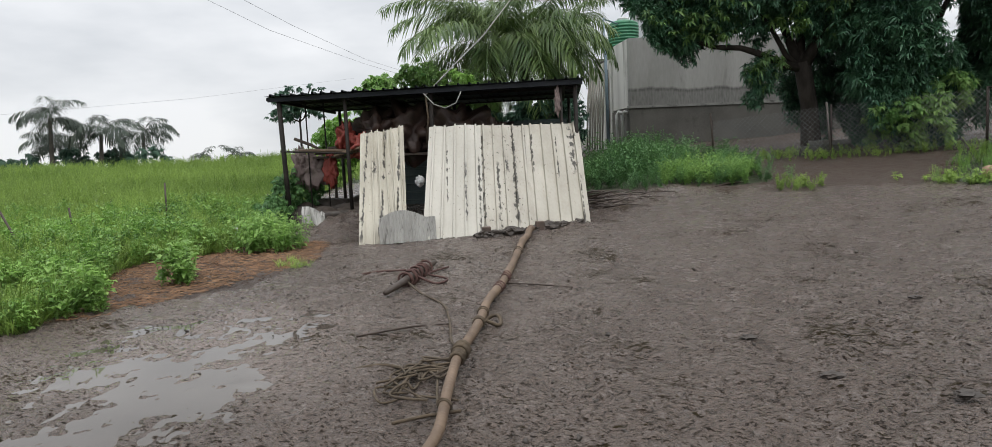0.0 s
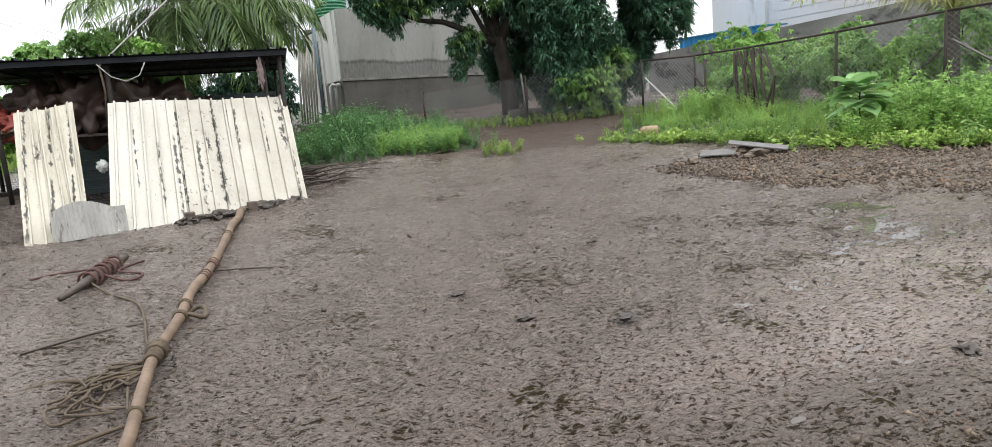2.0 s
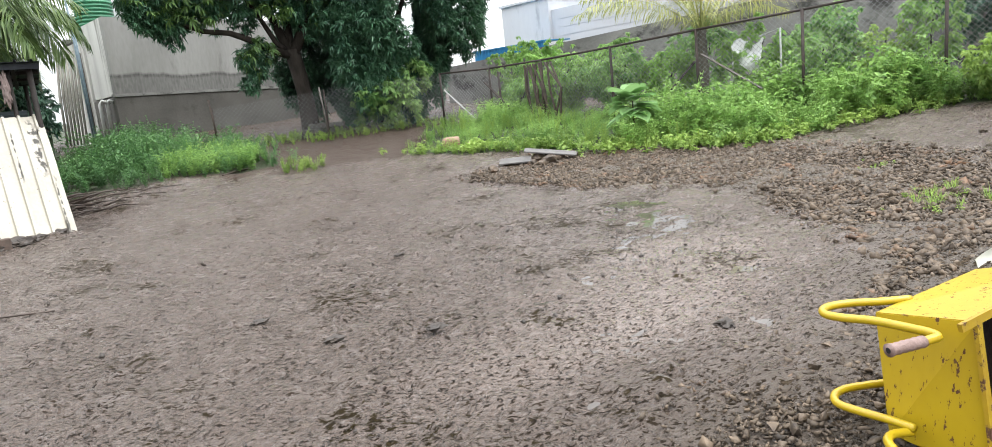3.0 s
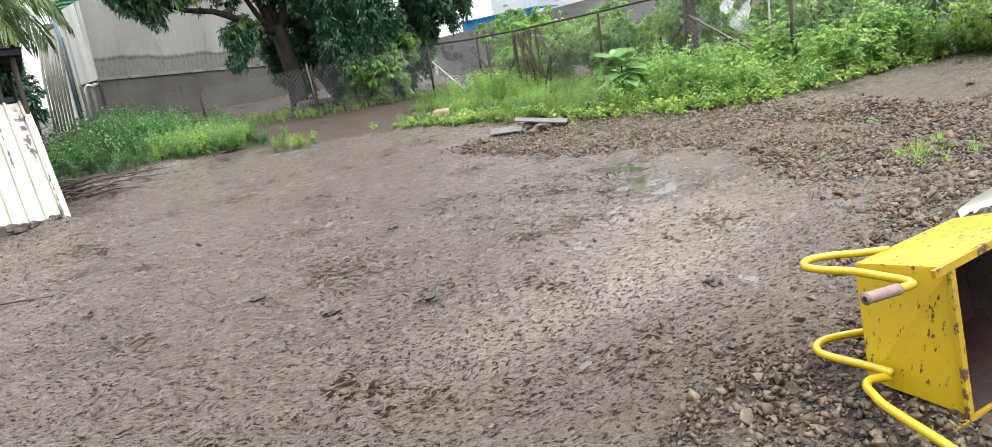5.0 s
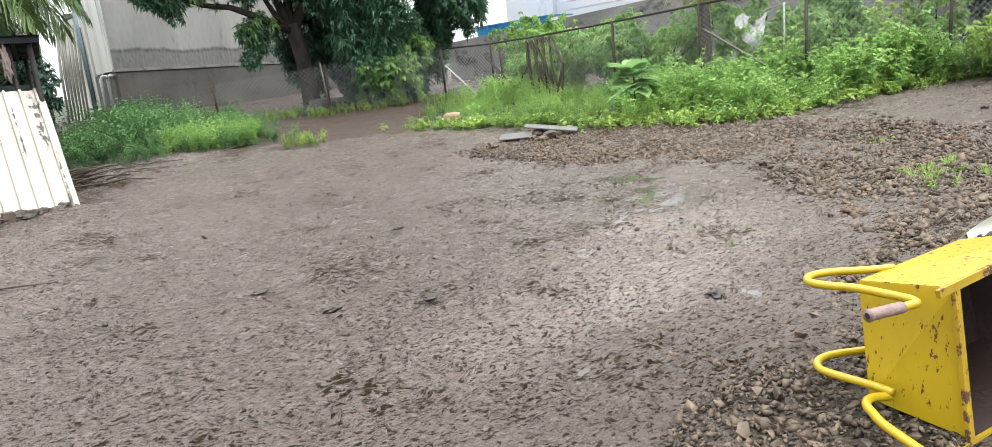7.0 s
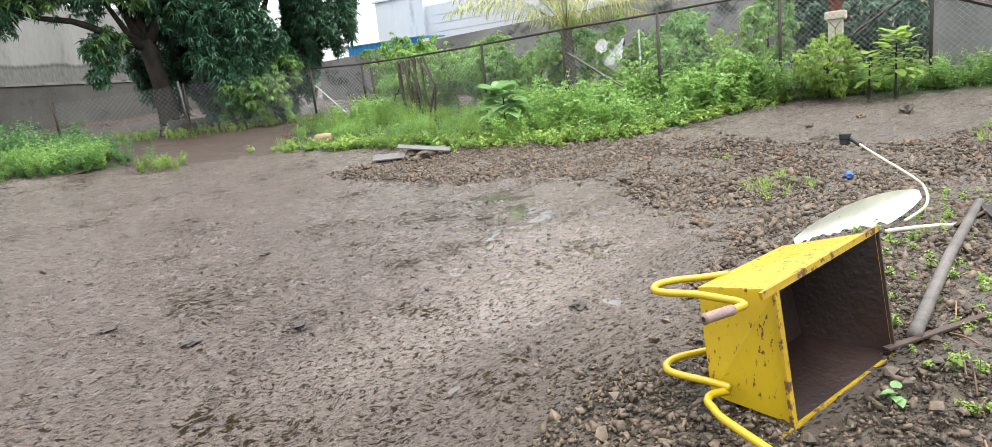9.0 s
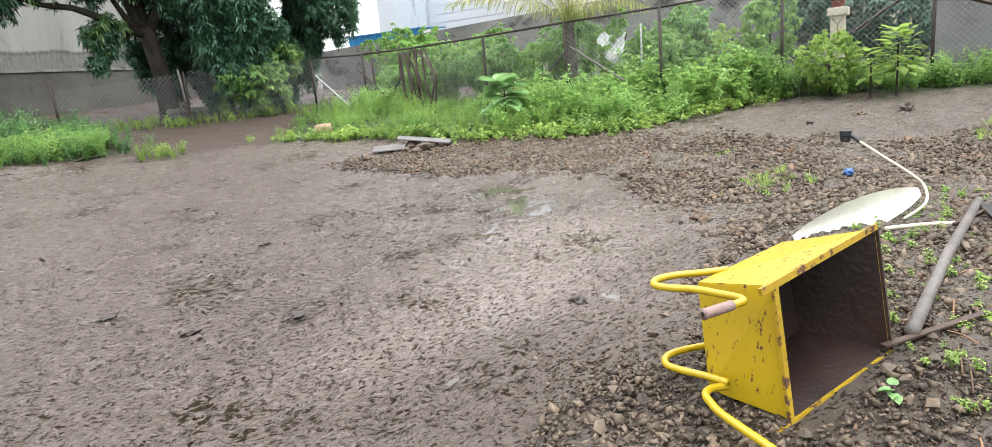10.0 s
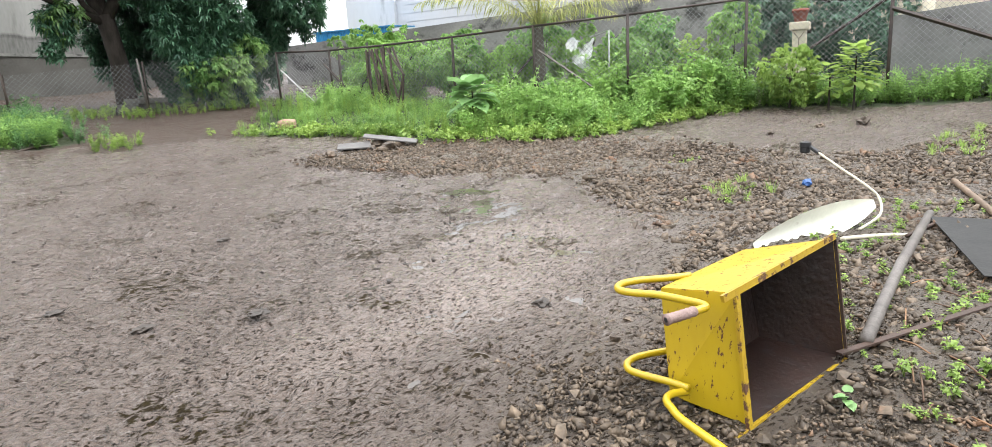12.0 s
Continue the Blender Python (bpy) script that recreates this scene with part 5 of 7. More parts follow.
# ---------- house behind the tree ----------
def house():
    x0, x1, y0, y1 = 7.12, 16.0, 21.9, 27.0
    zg, zp, zt = 1.2, 3.0, 5.38
    t = thing("house", (x0, y0, zg), "single-storey plastered house with grey cement plinth", "house")
    b = Build().box(x0 + 0.06, y0 + 0.06, zp, x1, y0 + 0.3, zt)
    part("wall", b, M_PLASTER, t, "pale plaster front wall, rain-stained")
    b = Build().box(x0 + 0.06, y0 + 0.3, zp, x0 + 0.3, y0 + 2.0, zt)
    part("wall", b, M_PLASTER_W, t, "white side wall with vertical dark streaks")
    b = Build().box(x0 - 0.02, y0 + 2.0, 1.4, x0 + 0.3, y1, 4.95)
    part("wall", b, M_PLASTER_W, t, "lower streaked rear side wall")
    part("wall", Build().box(x1 - 0.3, y0 + 0.3, zp, x1, y1, zt), M_PLASTER, t)
    part("wall", Build().box(x0 + 0.3, y1 - 0.3, zp, x1 - 0.3, y1, zt), M_PLASTER, t)
    soft_edges(part("plinth", Build().box(x0, y0, zg - 0.8, x1 + 0.1, y1 + 0.1, zp - 0.06), M_PLINTH, t, "dark grey cement plinth"), 0.02)
    part("plinth_band", Build().box(x0 - 0.03, y0 - 0.03, zp - 0.06, x1 + 0.1, y0 + 0.2, zp + 0.03), M_DAMP, t, "thin projecting band")
    part("roof", Build().box(x0 + 0.3, y0 + 0.3, zt - 0.35, x1 - 0.3, y1 - 0.3, zt - 0.2), M_PLINTH, t)
    d = part("door", Build().box(13.3, y0 - 0.02, 2.7, 14.5, y0 + 0.06, 4.6), M_PANEL, t, "grey panel door with a dark emblem")
    part("emblem", Build().quad_box((13.9, y0 - 0.03, 3.25), (14.15, y0 - 0.03, 3.5), (13.9, y0 - 0.03, 3.75), (13.65, y0 - 0.03, 3.5), (0, 0.01, 0)), M_BLACK, d)
    # no opening in the wall: the doorway's shade is a flat dark panel
    part("doorway", Build().box(14.5, y0 - 0.01, 2.4, 15.6, y0 + 0.06, 4.8), M_DARKHOLE, t, "near-black panel painted as the shade in an open doorway")
    part("stair_tower", Build().box(9.0, 26.0, zt, 11.5, 27.0, 7.6), M_WHITE_B, t, "pale roof parapet block")
    for k, (px, py, mt) in enumerate(((6.62, 23.0, M_PVC_BLUE), (6.74, 23.2, M_PVC_BLUE), (6.86, 23.5, M_BARK_PALM))):
        part("pipe", Build().tube([(px, py, 1.3), (px, py, 6.3 - 0.9 * k)], 0.03, 8), mt, t, "thin upright water pipe", True)
    part("pipe", Build().tube([(6.62, 23.0, 6.25), (7.6, 24.4, 6.35)], 0.03, 8), M_PVC_BLUE, t, "", True)
    for px in (6.75, 6.95):
        part("vent_pipe", Build().tube([(px, 22.2, 1.5), (px, 22.2, 2.75), (px + 0.06, 22.15, 2.85), (px + 0.16, 22.1, 2.8)], 0.06, 10), M_PVC, t, "grey bent drain pipe", True)
    for i in range(7):
        x = 6.2 + 0.1 * i
        part("dry_frond", Build().tube([(x + 0.3, 24.6, 4.7), (x + 0.1, 24.4, 3.2), (x, 24.3, 1.6)], [0.02, 0.05, 0.03], 5), M_DRY_FROND, t, "", True)
    return t


def water_tank():
    c = Vector((7.95, 24.8, 5.19))
    t = thing("water_tank", c, "ribbed green plastic water tank on the house", "water tank")
    prof = [(0.56, 0.0)]
    for i in range(9):
        z = 0.10 + i * 0.12
        prof += [(0.60, z), (0.60, z + 0.05), (0.565, z + 0.07), (0.565, z + 0.11)]
    prof += [(0.58, 1.20), (0.45, 1.30), (0.22, 1.36)]
    part("body", Build().lathe(c, prof, 28), M_TANK, t, "", True)
    part("lid", Build().lathe(c, [(0.23, 1.35), (0.24, 1.42), (0.2, 1.45)], 20), M_SACK_W, t, "pale lid")


house()
water_tank()
b = Build()
for i in range(3):
    b.box(9.6 + 0.2 * i, 15.4 - 0.1 * i, 1.05 + 0.14 * i, 11.0 - 0.1 * i, 15.9, 1.19 + 0.14 * i)
tagged(soft_edges(part("stone_steps", b, M_PLINTH), 0.02), "low grey stone steps beneath the mango tree", "steps")


# ---------- shed ----------
FL, FV, BV = Vector((-3.18, 11.96, 0)), Vector((0.975, -0.223, 0)), Vector((0.223, 0.975, 0))


def shed_pt(u, v, z):
    p = FL + FV * u + BV * v
    return Vector((p.x, p.y, z))


def ribbed(bl, br, tl, tr, ribs, height=0.025, thick=0.004, rows=7, warp=0.012, seed=0, dips=()):
    """A pressed metal sheet between four corners: flat pans with narrow raised ribs, slightly buckled."""
    bl, br, tl, tr = map(Vector, (bl, br, tl, tr))
    nrm = (br - bl).cross(tl - bl).normalized()
    us, hs = [], []
    for i in range(ribs):
        c, w = (i + 0.5) / ribs, 1 / ribs
        for o, h in ((-0.5, 0), (-0.10, 0), (-0.07, 1), (0.07, 1), (0.10, 0)):
            us.append(c + o * w)
            hs.append(h)
    us.append(1.0)
    hs.append(0)
    b, n = Build(), len(us)
    for side in (0, 1):
        for j in range(rows):
            t = j / (rows - 1)
            for u, h in zip(us, hs):
                p = bl.lerp(br, u).lerp(tl.lerp(tr, u), t)
                k = noise.noise(Vector((u * 3.1, t * 2.3, seed * 5.7))) * warp * (1 + 2 * t)
                if j == rows - 1:
                    p = p + (tl - bl).normalized() * (noise.noise(Vector((u * 6, seed, 1.3))) * 0.02)
                b.v.append(p + nrm * (h * height + k - side * thick))
    for side in (0, 1):
        o = side * n * rows
        for j in range(rows - 1):
            for i in range(n - 1):
                q = (o + j * n + i, o + j * n + i + 1, o + (j + 1) * n + i + 1, o + (j + 1) * n + i)
                b.f.append(q if side == 0 else q[::-1])
    o = n * rows
    for j in range(rows - 1):
        for i in (0, n - 1):
            b.f.append((j * n + i, (j + 1) * n + i, o + (j + 1) * n + i, o + j * n + i))
    for i in range(n - 1):
        for j in (0, rows - 1):
            b.f.append((j * n + i, j * n + i + 1, o + j * n + i + 1, o + j * n + i))
    return b


def shed():
    t = thing("shed", shed_pt(0, 0, 0.33), "open cattle shed of dark steel posts and roof sheets", "shed")
    W, D, z = 5.75, 3.15, 2.66
    for i in range(6):
        u0, u1 = W * i / 6 - 0.02, W * (i + 1) / 6 + 0.02
        b = ribbed(shed_pt(u0, -0.12, z + 0.07 + 0.003 * (i % 2)), shed_pt(u1, -0.12, z + 0.07 + 0.003 * (i % 2)), shed_pt(u0, D, z + 0.03), shed_pt(u1, D, z + 0.03), 5, 0.035, 0.004, 5, 0.006, i)
        part("roof_sheet", b, M_ROOF, t, "dark corrugated roof sheet")
    for v in (0.0, 1.0, 2.05, D - 0.1):
        part("purlin", Build().quad_box(shed_pt(-0.05, v, z), shed_pt(W, v, z), shed_pt(W, v + 0.05, z), shed_pt(-0.05, v + 0.05, z), (0, 0, 0.055)), M_STEEL, t)
    part("fascia", Build().quad_box(shed_pt(0, -0.06, z - 0.03), shed_pt(W, -0.06, z - 0.03), shed_pt(W, -0.03, z - 0.03), shed_pt(0, -0.03, z - 0.03), (0, 0, 0.08)), M_ROOF, t, "dark front edge beam")
    for u in (0.15, 1.45, 2.95, W - 0.35):
        part("rafter", Build().quad_box(shed_pt(u, 0, z - 0.05), shed_pt(u + 0.05, 0, z - 0.05), shed_pt(u + 0.05, D, z - 0.05), shed_pt(u, D, z - 0.05), (0, 0, 0.05)), M_STEEL, t)
    for u, v, r in ((0.18, 0.02, 0.045), (1.42, 0.05, 0.035), (3.02, 0.05, 0.04), (5.36, 0.05, 0.03), (5.62, 0.05, 0.04), (0.35, D - 0.2, 0.035), (3.0, D - 0.2, 0.035), (5.55, D - 0.2, 0.035)):
        p = shed_pt(u, v, 0)
        lean = 0.05 if u < 0.3 else 0.0
        part("post", Build().tube([gp(p.x, p.y, -0.1) + Vector((lean, 0, 0)), (p.x, p.y, z)], r, 8), M_STEEL, t, "", True)
    for u, v in ((0.55, 0.35), (0.85, 0.5)):
        p = shed_pt(u, v, 0)
        part("rod", Build().tube([gp(p.x, p.y, -0.05), (p.x, p.y, z)], 0.014, 6), M_STEEL, t, "", True)
    part("rail", Build().tube([shed_pt(0.15, 0.0, 1.72), shed_pt(1.5, 0.05, 1.62)], 0.018, 6), M_STEEL, t, "", True)
    # back wall of sheets laid sideways
    for i in range(5):
        z0 = 0.45 + 0.37 * i
        u0, u1 = (0.75, 1.55) if i == 4 else (0.75, 5.5)
        part("wall_sheet", ribbed(shed_pt(u1, D - 0.1, z0), shed_pt(u1, D - 0.1, z0 + 0.38), shed_pt(u0, D - 0.1, z0), shed_pt(u0, D - 0.1, z0 + 0.38), 2, 0.03, 0.004, 6, 0.01, 10 + i), M_TEAL, t, "grey-green wall sheet laid sideways")
    part("wall_sheet", ribbed(shed_pt(5.5, D - 0.14, 1.93), shed_pt(5.5, D - 0.14, 2.22), shed_pt(3.6, D - 0.14, 1.93), shed_pt(3.6, D - 0.14, 2.22), 2, 0.03, 0.004, 6, 0.01, 17), M_TEAL, t, "grey-green strip of wall sheet")
    part("shelf", Build().quad_box(shed_pt(0.6, 0.4, 1.56), shed_pt(5.2, 0.4, 1.52), shed_pt(5.2, 2.2, 1.52), shed_pt(0.6, 2.2, 1.56), (0, 0, 0.04)), M_WOOD_DARK, t, "dark plank loft shelf")
    return t


shed()
SHEETS = "sheets leaning on the shed"


def leaning_sheet(name, bl, br, tl, tr, ribs, mat_, label, seed, warp=0.012):
    t = thing(name, bl, label, "metal sheet", SHEETS)
    part("panel", ribbed(bl, br, tl, tr, ribs, 0.045, 0.004, 8, warp, seed), mat_, t)


leaning_sheet("metal_sheet", (-0.55, 9.37, 0.19), (0.42, 9.40, 0.19), (-0.30, 10.67, 2.00), (0.58, 10.66, 1.985), 5, M_SHEET, "white ribbed metal sheet with black specks, leaning on the shed", 1)
leaning_sheet("metal_sheet", (0.38, 9.44, 0.19), (1.27, 9.54, 0.20), (0.54, 10.72, 1.985), (1.42, 10.80, 1.96), 5, M_SHEET_DIRTY, "white ribbed metal sheet heavily stained with dark mould", 2)
leaning_sheet("metal_sheet", (1.22, 9.56, 0.20), (2.24, 9.75, 0.22), (1.36, 10.74, 1.96), (2.36, 10.84, 1.97), 5, M_SHEET_RUST, "white ribbed metal sheet with flaking rusty patches", 3)
leaning_sheet("metal_sheet", (-1.51, 9.24, 0.17), (-1.20, 9.26, 0.17), (-1.46, 10.47, 1.92), (-1.21, 10.48, 1.94), 2, M_SHEET_CREAM, "narrow cream metal sheet standing upright by the doorway", 4, 0.02)
leaning_sheet("metal_sheet", (-1.22, 9.31, 0.17), (-0.95, 9.33, 0.17), (-1.23, 10.50, 1.94), (-1.02, 10.52, 1.95), 2, M_SHEET_CREAM, "narrow cream metal sheet with a brown patch", 5, 0.02)
leaning_sheet("metal_sheet", (-0.98, 9.35, 0.17), (-0.78, 9.38, 0.17), (-1.03, 10.50, 1.95), (-0.74, 10.56, 2.04), 2, M_SHEET_CREAM, "narrow cream metal sheet beside the dark doorway", 6, 0.03)


def arched_sheet():
    t = thing("arched_sheet", (-1.2, 9.2, 0.17), "low grey corrugated sheet with arched top across the doorway", "metal sheet")
    b, n = Build(), 61
    for side in (0, 1):
        for j in range(4):
            for i in range(n):
                u = i / (n - 1)
                x, y = -1.19 + 0.86 * u, 9.16 + 0.22 * u
                h = (0.36 + 0.13 * math.sin(math.pi * min(1, u * 1.15 + 0.05))) * j / 3
                b.v.append(Vector((x, y + 0.10 * j / 3 - 0.012 * math.cos(i * 1.57) + 0.004 * side, 0.17 + h + 0.02)))
    for side in (0, 1):
        o = side * 4 * n
        for j in range(3):
            for i in range(n - 1):
                q = (o + j * n + i, o + j * n + i + 1, o + (j + 1) * n + i + 1, o + (j + 1) * n + i)
                b.f.append(q if not side else q[::-1])
    part("panel", b, M_SHEET_GREY, t)


arched_sheet()
t = thing("dung_heap", gp(-2.0, 11.6), "dark heap of dung and bedding in the shed", "dung heap")
for i, (x, y, rx, h) in enumerate(((-2.2, 11.7, 0.7, 0.26), (-1.5, 11.9, 0.7, 0.32), (-2.6, 12.4, 0.6, 0.3), (-1.9, 12.8, 0.9, 0.36), (-1.7, 11.1, 0.4, 0.14))):
    part("mound", Build().lump(gp(x, y, 0.02), (rx, rx * 0.8, h), 50 + i, 0.5, 4, 2.6), M_CLOD, t, "", True)
g = float(gz(-2.5, 11))
leaning_sheet("metal_scrap", (-2.58, 10.95, g + 0.06), (-2.16, 10.9, g + 0.02), (-2.62, 11.15, g + 0.48), (-2.22, 11.1, g + 0.34), 4, M_SHEET_GREY, "small bent white corrugated scrap at the shed front", 8, 0.05)


def cloth_lump(name, lumps, material, label, category, seed, crumple=0.85):
    t = thing(name, lumps[0][0], label, category)
    for i, (c, r) in enumerate(lumps):
        part("fold", Build().lump(c, r, seed + i, crumple, 4, 2.9), material, t, "", True)


cloth_lump("tarpaulin_bundle", [(shed_pt(1.75, 0.9, 1.98), (0.42, 0.5, 0.46)), (shed_pt(2.45, 0.9, 1.98), (0.55, 0.5, 0.50)), (shed_pt(3.35, 0.9, 1.95), (0.60, 0.5, 0.44)), (shed_pt(4.0, 1.0, 1.86), (0.45, 0.5, 0.32))], M_TARP, "dark brown tarpaulin bundle stored on the loft", "tarpaulin", 3)
cloth_lump("red_sack", [(shed_pt(1.30, 0.35, 1.90), (0.16, 0.2, 0.26)), (shed_pt(1.62, 0.3, 1.76), (0.26, 0.2, 0.20))], M_RED, "crumpled red net sack on the loft edge", "sack", 13)
cloth_lump("red_cloth", [(shed_pt(0.92, 0.45, 1.36), (0.12, 0.05, 0.28))], M_RED, "red cloth hanging from the loft", "cloth", 17)
cloth_lump("pink_sack", [(shed_pt(0.55, 0.55, 1.32), (0.26, 0.14, 0.30)), (shed_pt(0.32, 0.5, 1.42), (0.14, 0.12, 0.30))], M_PINK, "faded pink sacks hanging in the shed corner", "sack", 19)
cloth_lump("white_bag", [(gp(-3.5, 10.6, 0.10), (0.18, 0.12, 0.12))], M_SACK_W, "white plastic bag lying in the weeds", "bag", 23)
for i, (u0, z0, u1, z1, v, r) in enumerate(((0.35, 1.95, 0.95, 1.66, 0.2, 0.03), (0.45, 1.72, 1.9, 1.62, 0.15, 0.035), (0.7, 1.66, 2.0, 1.66, 0.3, 0.03), (1.15, 1.58, 1.75, 1.74, 0.05, 0.035), (0.9, 1.74, 2.0, 1.74, 0.45, 0.04))):
    b = Build().tube([shed_pt(u0, v, z0), shed_pt((u0 + u1) / 2, v + 0.03, (z0 + z1) / 2 + 0.02), shed_pt(u1, v, z1)], [r, r, r * 0.7], 7)
    tagged(part("wooden_pole", b, M_WOOD if i % 2 else M_WOOD_DARK, None, "", True), "rough wooden pole stacked on the loft", "pole", "poles on the loft")
b = Build().tube([shed_pt(2.95, -0.05, 2.60), (0.3, 12.2, 3.25), (1.0, 13.1, 3.95), (2.0, 14.9, 5.2), (3.6, 18.2, 7.6)], 0.012, 6)
tagged(part("guy_rope", b, M_ROPE_W, None, "", True), "pale rope stretched from the shed up to the palm", "rope")
b = Build().tube([shed_pt(2.92, -0.08, 2.62), shed_pt(3.1, -0.09, 2.42), shed_pt(3.3, -0.1, 2.34), shed_pt(3.5, -0.09, 2.42), shed_pt(3.6, -0.08, 2.62)], 0.011, 6)
tagged(part("hanging_rope", b, M_ROPE_W, None, "", True), "white rope looped under the shed roof", "rope")
b = Build().tube([shed_pt(2.95, -0.06, 2.6), shed_pt(2.98, -0.07, 2.2), shed_pt(2.92, -0.05, 1.7)], 0.018, 6)
tagged(part("hanging_rope", b, M_ROPE, None, "", True), "knotted rope hanging down the shed post", "rope")
cloth_lump("grey_rag", [(shed_pt(5.3, -0.02, 2.35), (0.05, 0.04, 0.22))], M_PINK, "grey rag tied to the shed post", "rag", 29)
cloth_lump("white_rag", [(shed_pt(2.7, 0.2, 1.05), (0.08, 0.05, 0.10))], M_SACK_W, "white rag hanging in the dark doorway", "rag", 31, 0.4)

for x, y, s, lab in ((0.44, 9.28, 1, "muddy reddish brick holding the sheets"), (1.33, 9.50, 2, "muddy stone block holding the sheets")):
    g = gp(x, y)
    t = Build().box(x - 0.07, y - 0.05, g.z - 0.02, x + 0.07, y + 0.05, g.z + 0.15)
    tagged(soft_edges(part("brick", t, M_BRICK), 0.015), lab, "brick", "bricks at the sheets")

# roots and twigs heaped beside the sheets
rng = random.Random(5)
for i in range(52):
    x, y = 1.95 + rng.random() ** 1.3 * 1.5, 10.6 + rng.random() * 1.1
    a, L = rng.uniform(-0.6, 0.9), rng.uniform(0.4, 1.1)
    p0 = gp(x, y, 0.03 + rng.random() * 0.30 * max(0.2, 1 - abs(x - 2.3) / 1.2))
    p1 = p0 + Vector((L * math.cos(a), L * math.sin(a) * 0.4, rng.uniform(-0.05, 0.14)))
    b = Build().tube([p0, p0.lerp(p1, 0.5) + Vector((0, 0, 0.06)), p1], [0.018, 0.013, 0.005], 6)
    tagged(part("dead_branch", b, M_WOOD_DARK, None, "", True), "dry dead branch heaped beside the sheets", "branch", "heap of branches")


t = thing("mud_ridge", gp(1.2, 9.45), "ridge of dark mud clods along the foot of the sheets", "mud")
for i in range(26):
    x = 0.35 + 1.75 * i / 25
    r = rng.uniform(0.05, 0.11)
    part("clod", Build().lump(gp(x, 9.22 + 0.33 * (x - 0.35) + rng.uniform(-0.06, 0.05), r * 0.2), (r * 1.3, r, r * 0.75), 400 + i, 0.8, 3), M_CLOD, t, "", False)


# ---------- the long pole with its ropes ----------
def tether_pole():
    rows = ((-0.70, 1.95), (-0.64, 2.17), (-0.54, 2.75), (-0.44, 3.31), (-0.33, 3.75), (-0.20, 4.24), (-0.06, 4.80), (0.13, 5.45), (0.37, 6.4), (0.64, 7.38), (0.80, 8.1), (0.98, 8.75), (1.10, 9.15), (1.16, 9.3))
    t = thing("tether_pole", gp(-0.2, 4.24), "long crooked wooden pole lying on the mud with ropes", "pole")
    pts = [gp(x, y, 0.065 + 0.012 * math.sin(i * 2.1)) + Vector((0.015 * math.sin(i * 1.9), 0, 0)) for i, (x, y) in enumerate(rows)]
    fine = []
    for i in range(len(pts) - 1):
        for k in range(5):
            u = k / 5
            p0, p1, p2, p3 = pts[max(i - 1, 0)], pts[i], pts[i + 1], pts[min(i + 2, len(pts) - 1)]
            fine.append(0.5 * (2 * p1 + (p2 - p0) * u + (2 * p0 - 5 * p1 + 4 * p2 - p3) * u * u + (3 * p1 - p0 - 3 * p2 + p3) * u ** 3))
    fine.append(pts[-1])
    rr = [(0.027 + 0.028 * i / len(fine)) * (1 + 0.13 * noise.noise(Vector((i * 0.35, 2, 1)))) for i in range(len(fine))]
    part("trunk", Build().tube(fine, rr, 14), M_WOOD, t, "grey-brown weathered bark pole", True)

    def wrap(at_, turns, length, mat_, label, r=0.007, gap=0.004):
        b, c = Build(), fine[at_]
        d = (fine[at_ + 1] - fine[at_ - 1]).normalized()
        s = d.cross(Vector((0, 0, 1))).normalized()
        u = s.cross(d)
        pr = rr[at_] + gap
        b.tube([c + d * length * (k / (turns * 10) - 0.5) + (s * math.cos(k * 0.628) + u * math.sin(k * 0.628)) * (pr + 0.010 * noise.noise(Vector((k * 0.3, at_, 0)))) for k in range(turns * 10 + 1)], r, 6)
        part("rope_binding", b, mat_, t, label, True)

    wrap(15, 9, 0.15, M_ROPE, "thick rope bound round the pole", 0.011, 0.008)
    wrap(16, 6, 0.10, M_ROPE, "", 0.010, 0.022)
    wrap(24, 3, 0.09, M_ROPE, "rope turns round the pole", 0.009)
    wrap(27, 2, 0.10, M_ROPE, "")
    wrap(34, 3, 0.22, M_ROPE_RED, "thin rope turns")
    wrap(37, 3, 0.30, M_ROPE_RED, "")
    wrap(45, 2, 0.20, M_ROPE, "")
    wrap(8, 2, 0.06, M_ROPE, "")
    b = Build()
    c = fine[25] + Vector((0.09, 0, -0.02))
    b.tube([c + Vector((0.07 * math.cos(k * 0.4), 0.12 * math.sin(k * 0.4), 0.02 * math.sin(k * 0.8))) for k in range(17)], 0.016, 6)
    part("rope_loop", b, M_ROPE, t, "loose rope loop", True)


tether_pole()


def loose_rope(name, pts, r, material, label, up=0.012):
    fine, P = [], [gp(x, y, up + dz) for x, y, dz in pts]
    for i in range(len(P) - 1):
        for k in range(5):
            u = k / 5
            p0, p1, p2, p3 = P[max(i - 1, 0)], P[i], P[i + 1], P[min(i + 2, len(P) - 1)]
            fine.append(0.5 * (2 * p1 + (p2 - p0) * u + (2 * p0 - 5 * p1 + 4 * p2 - p3) * u * u + (3 * p1 - p0 - 3 * p2 + p3) * u ** 3))
    fine.append(P[-1])
    return tagged(part(name, Build().tube(fine, r, 6), material, None, "", True), label, name.split("_")[-1])


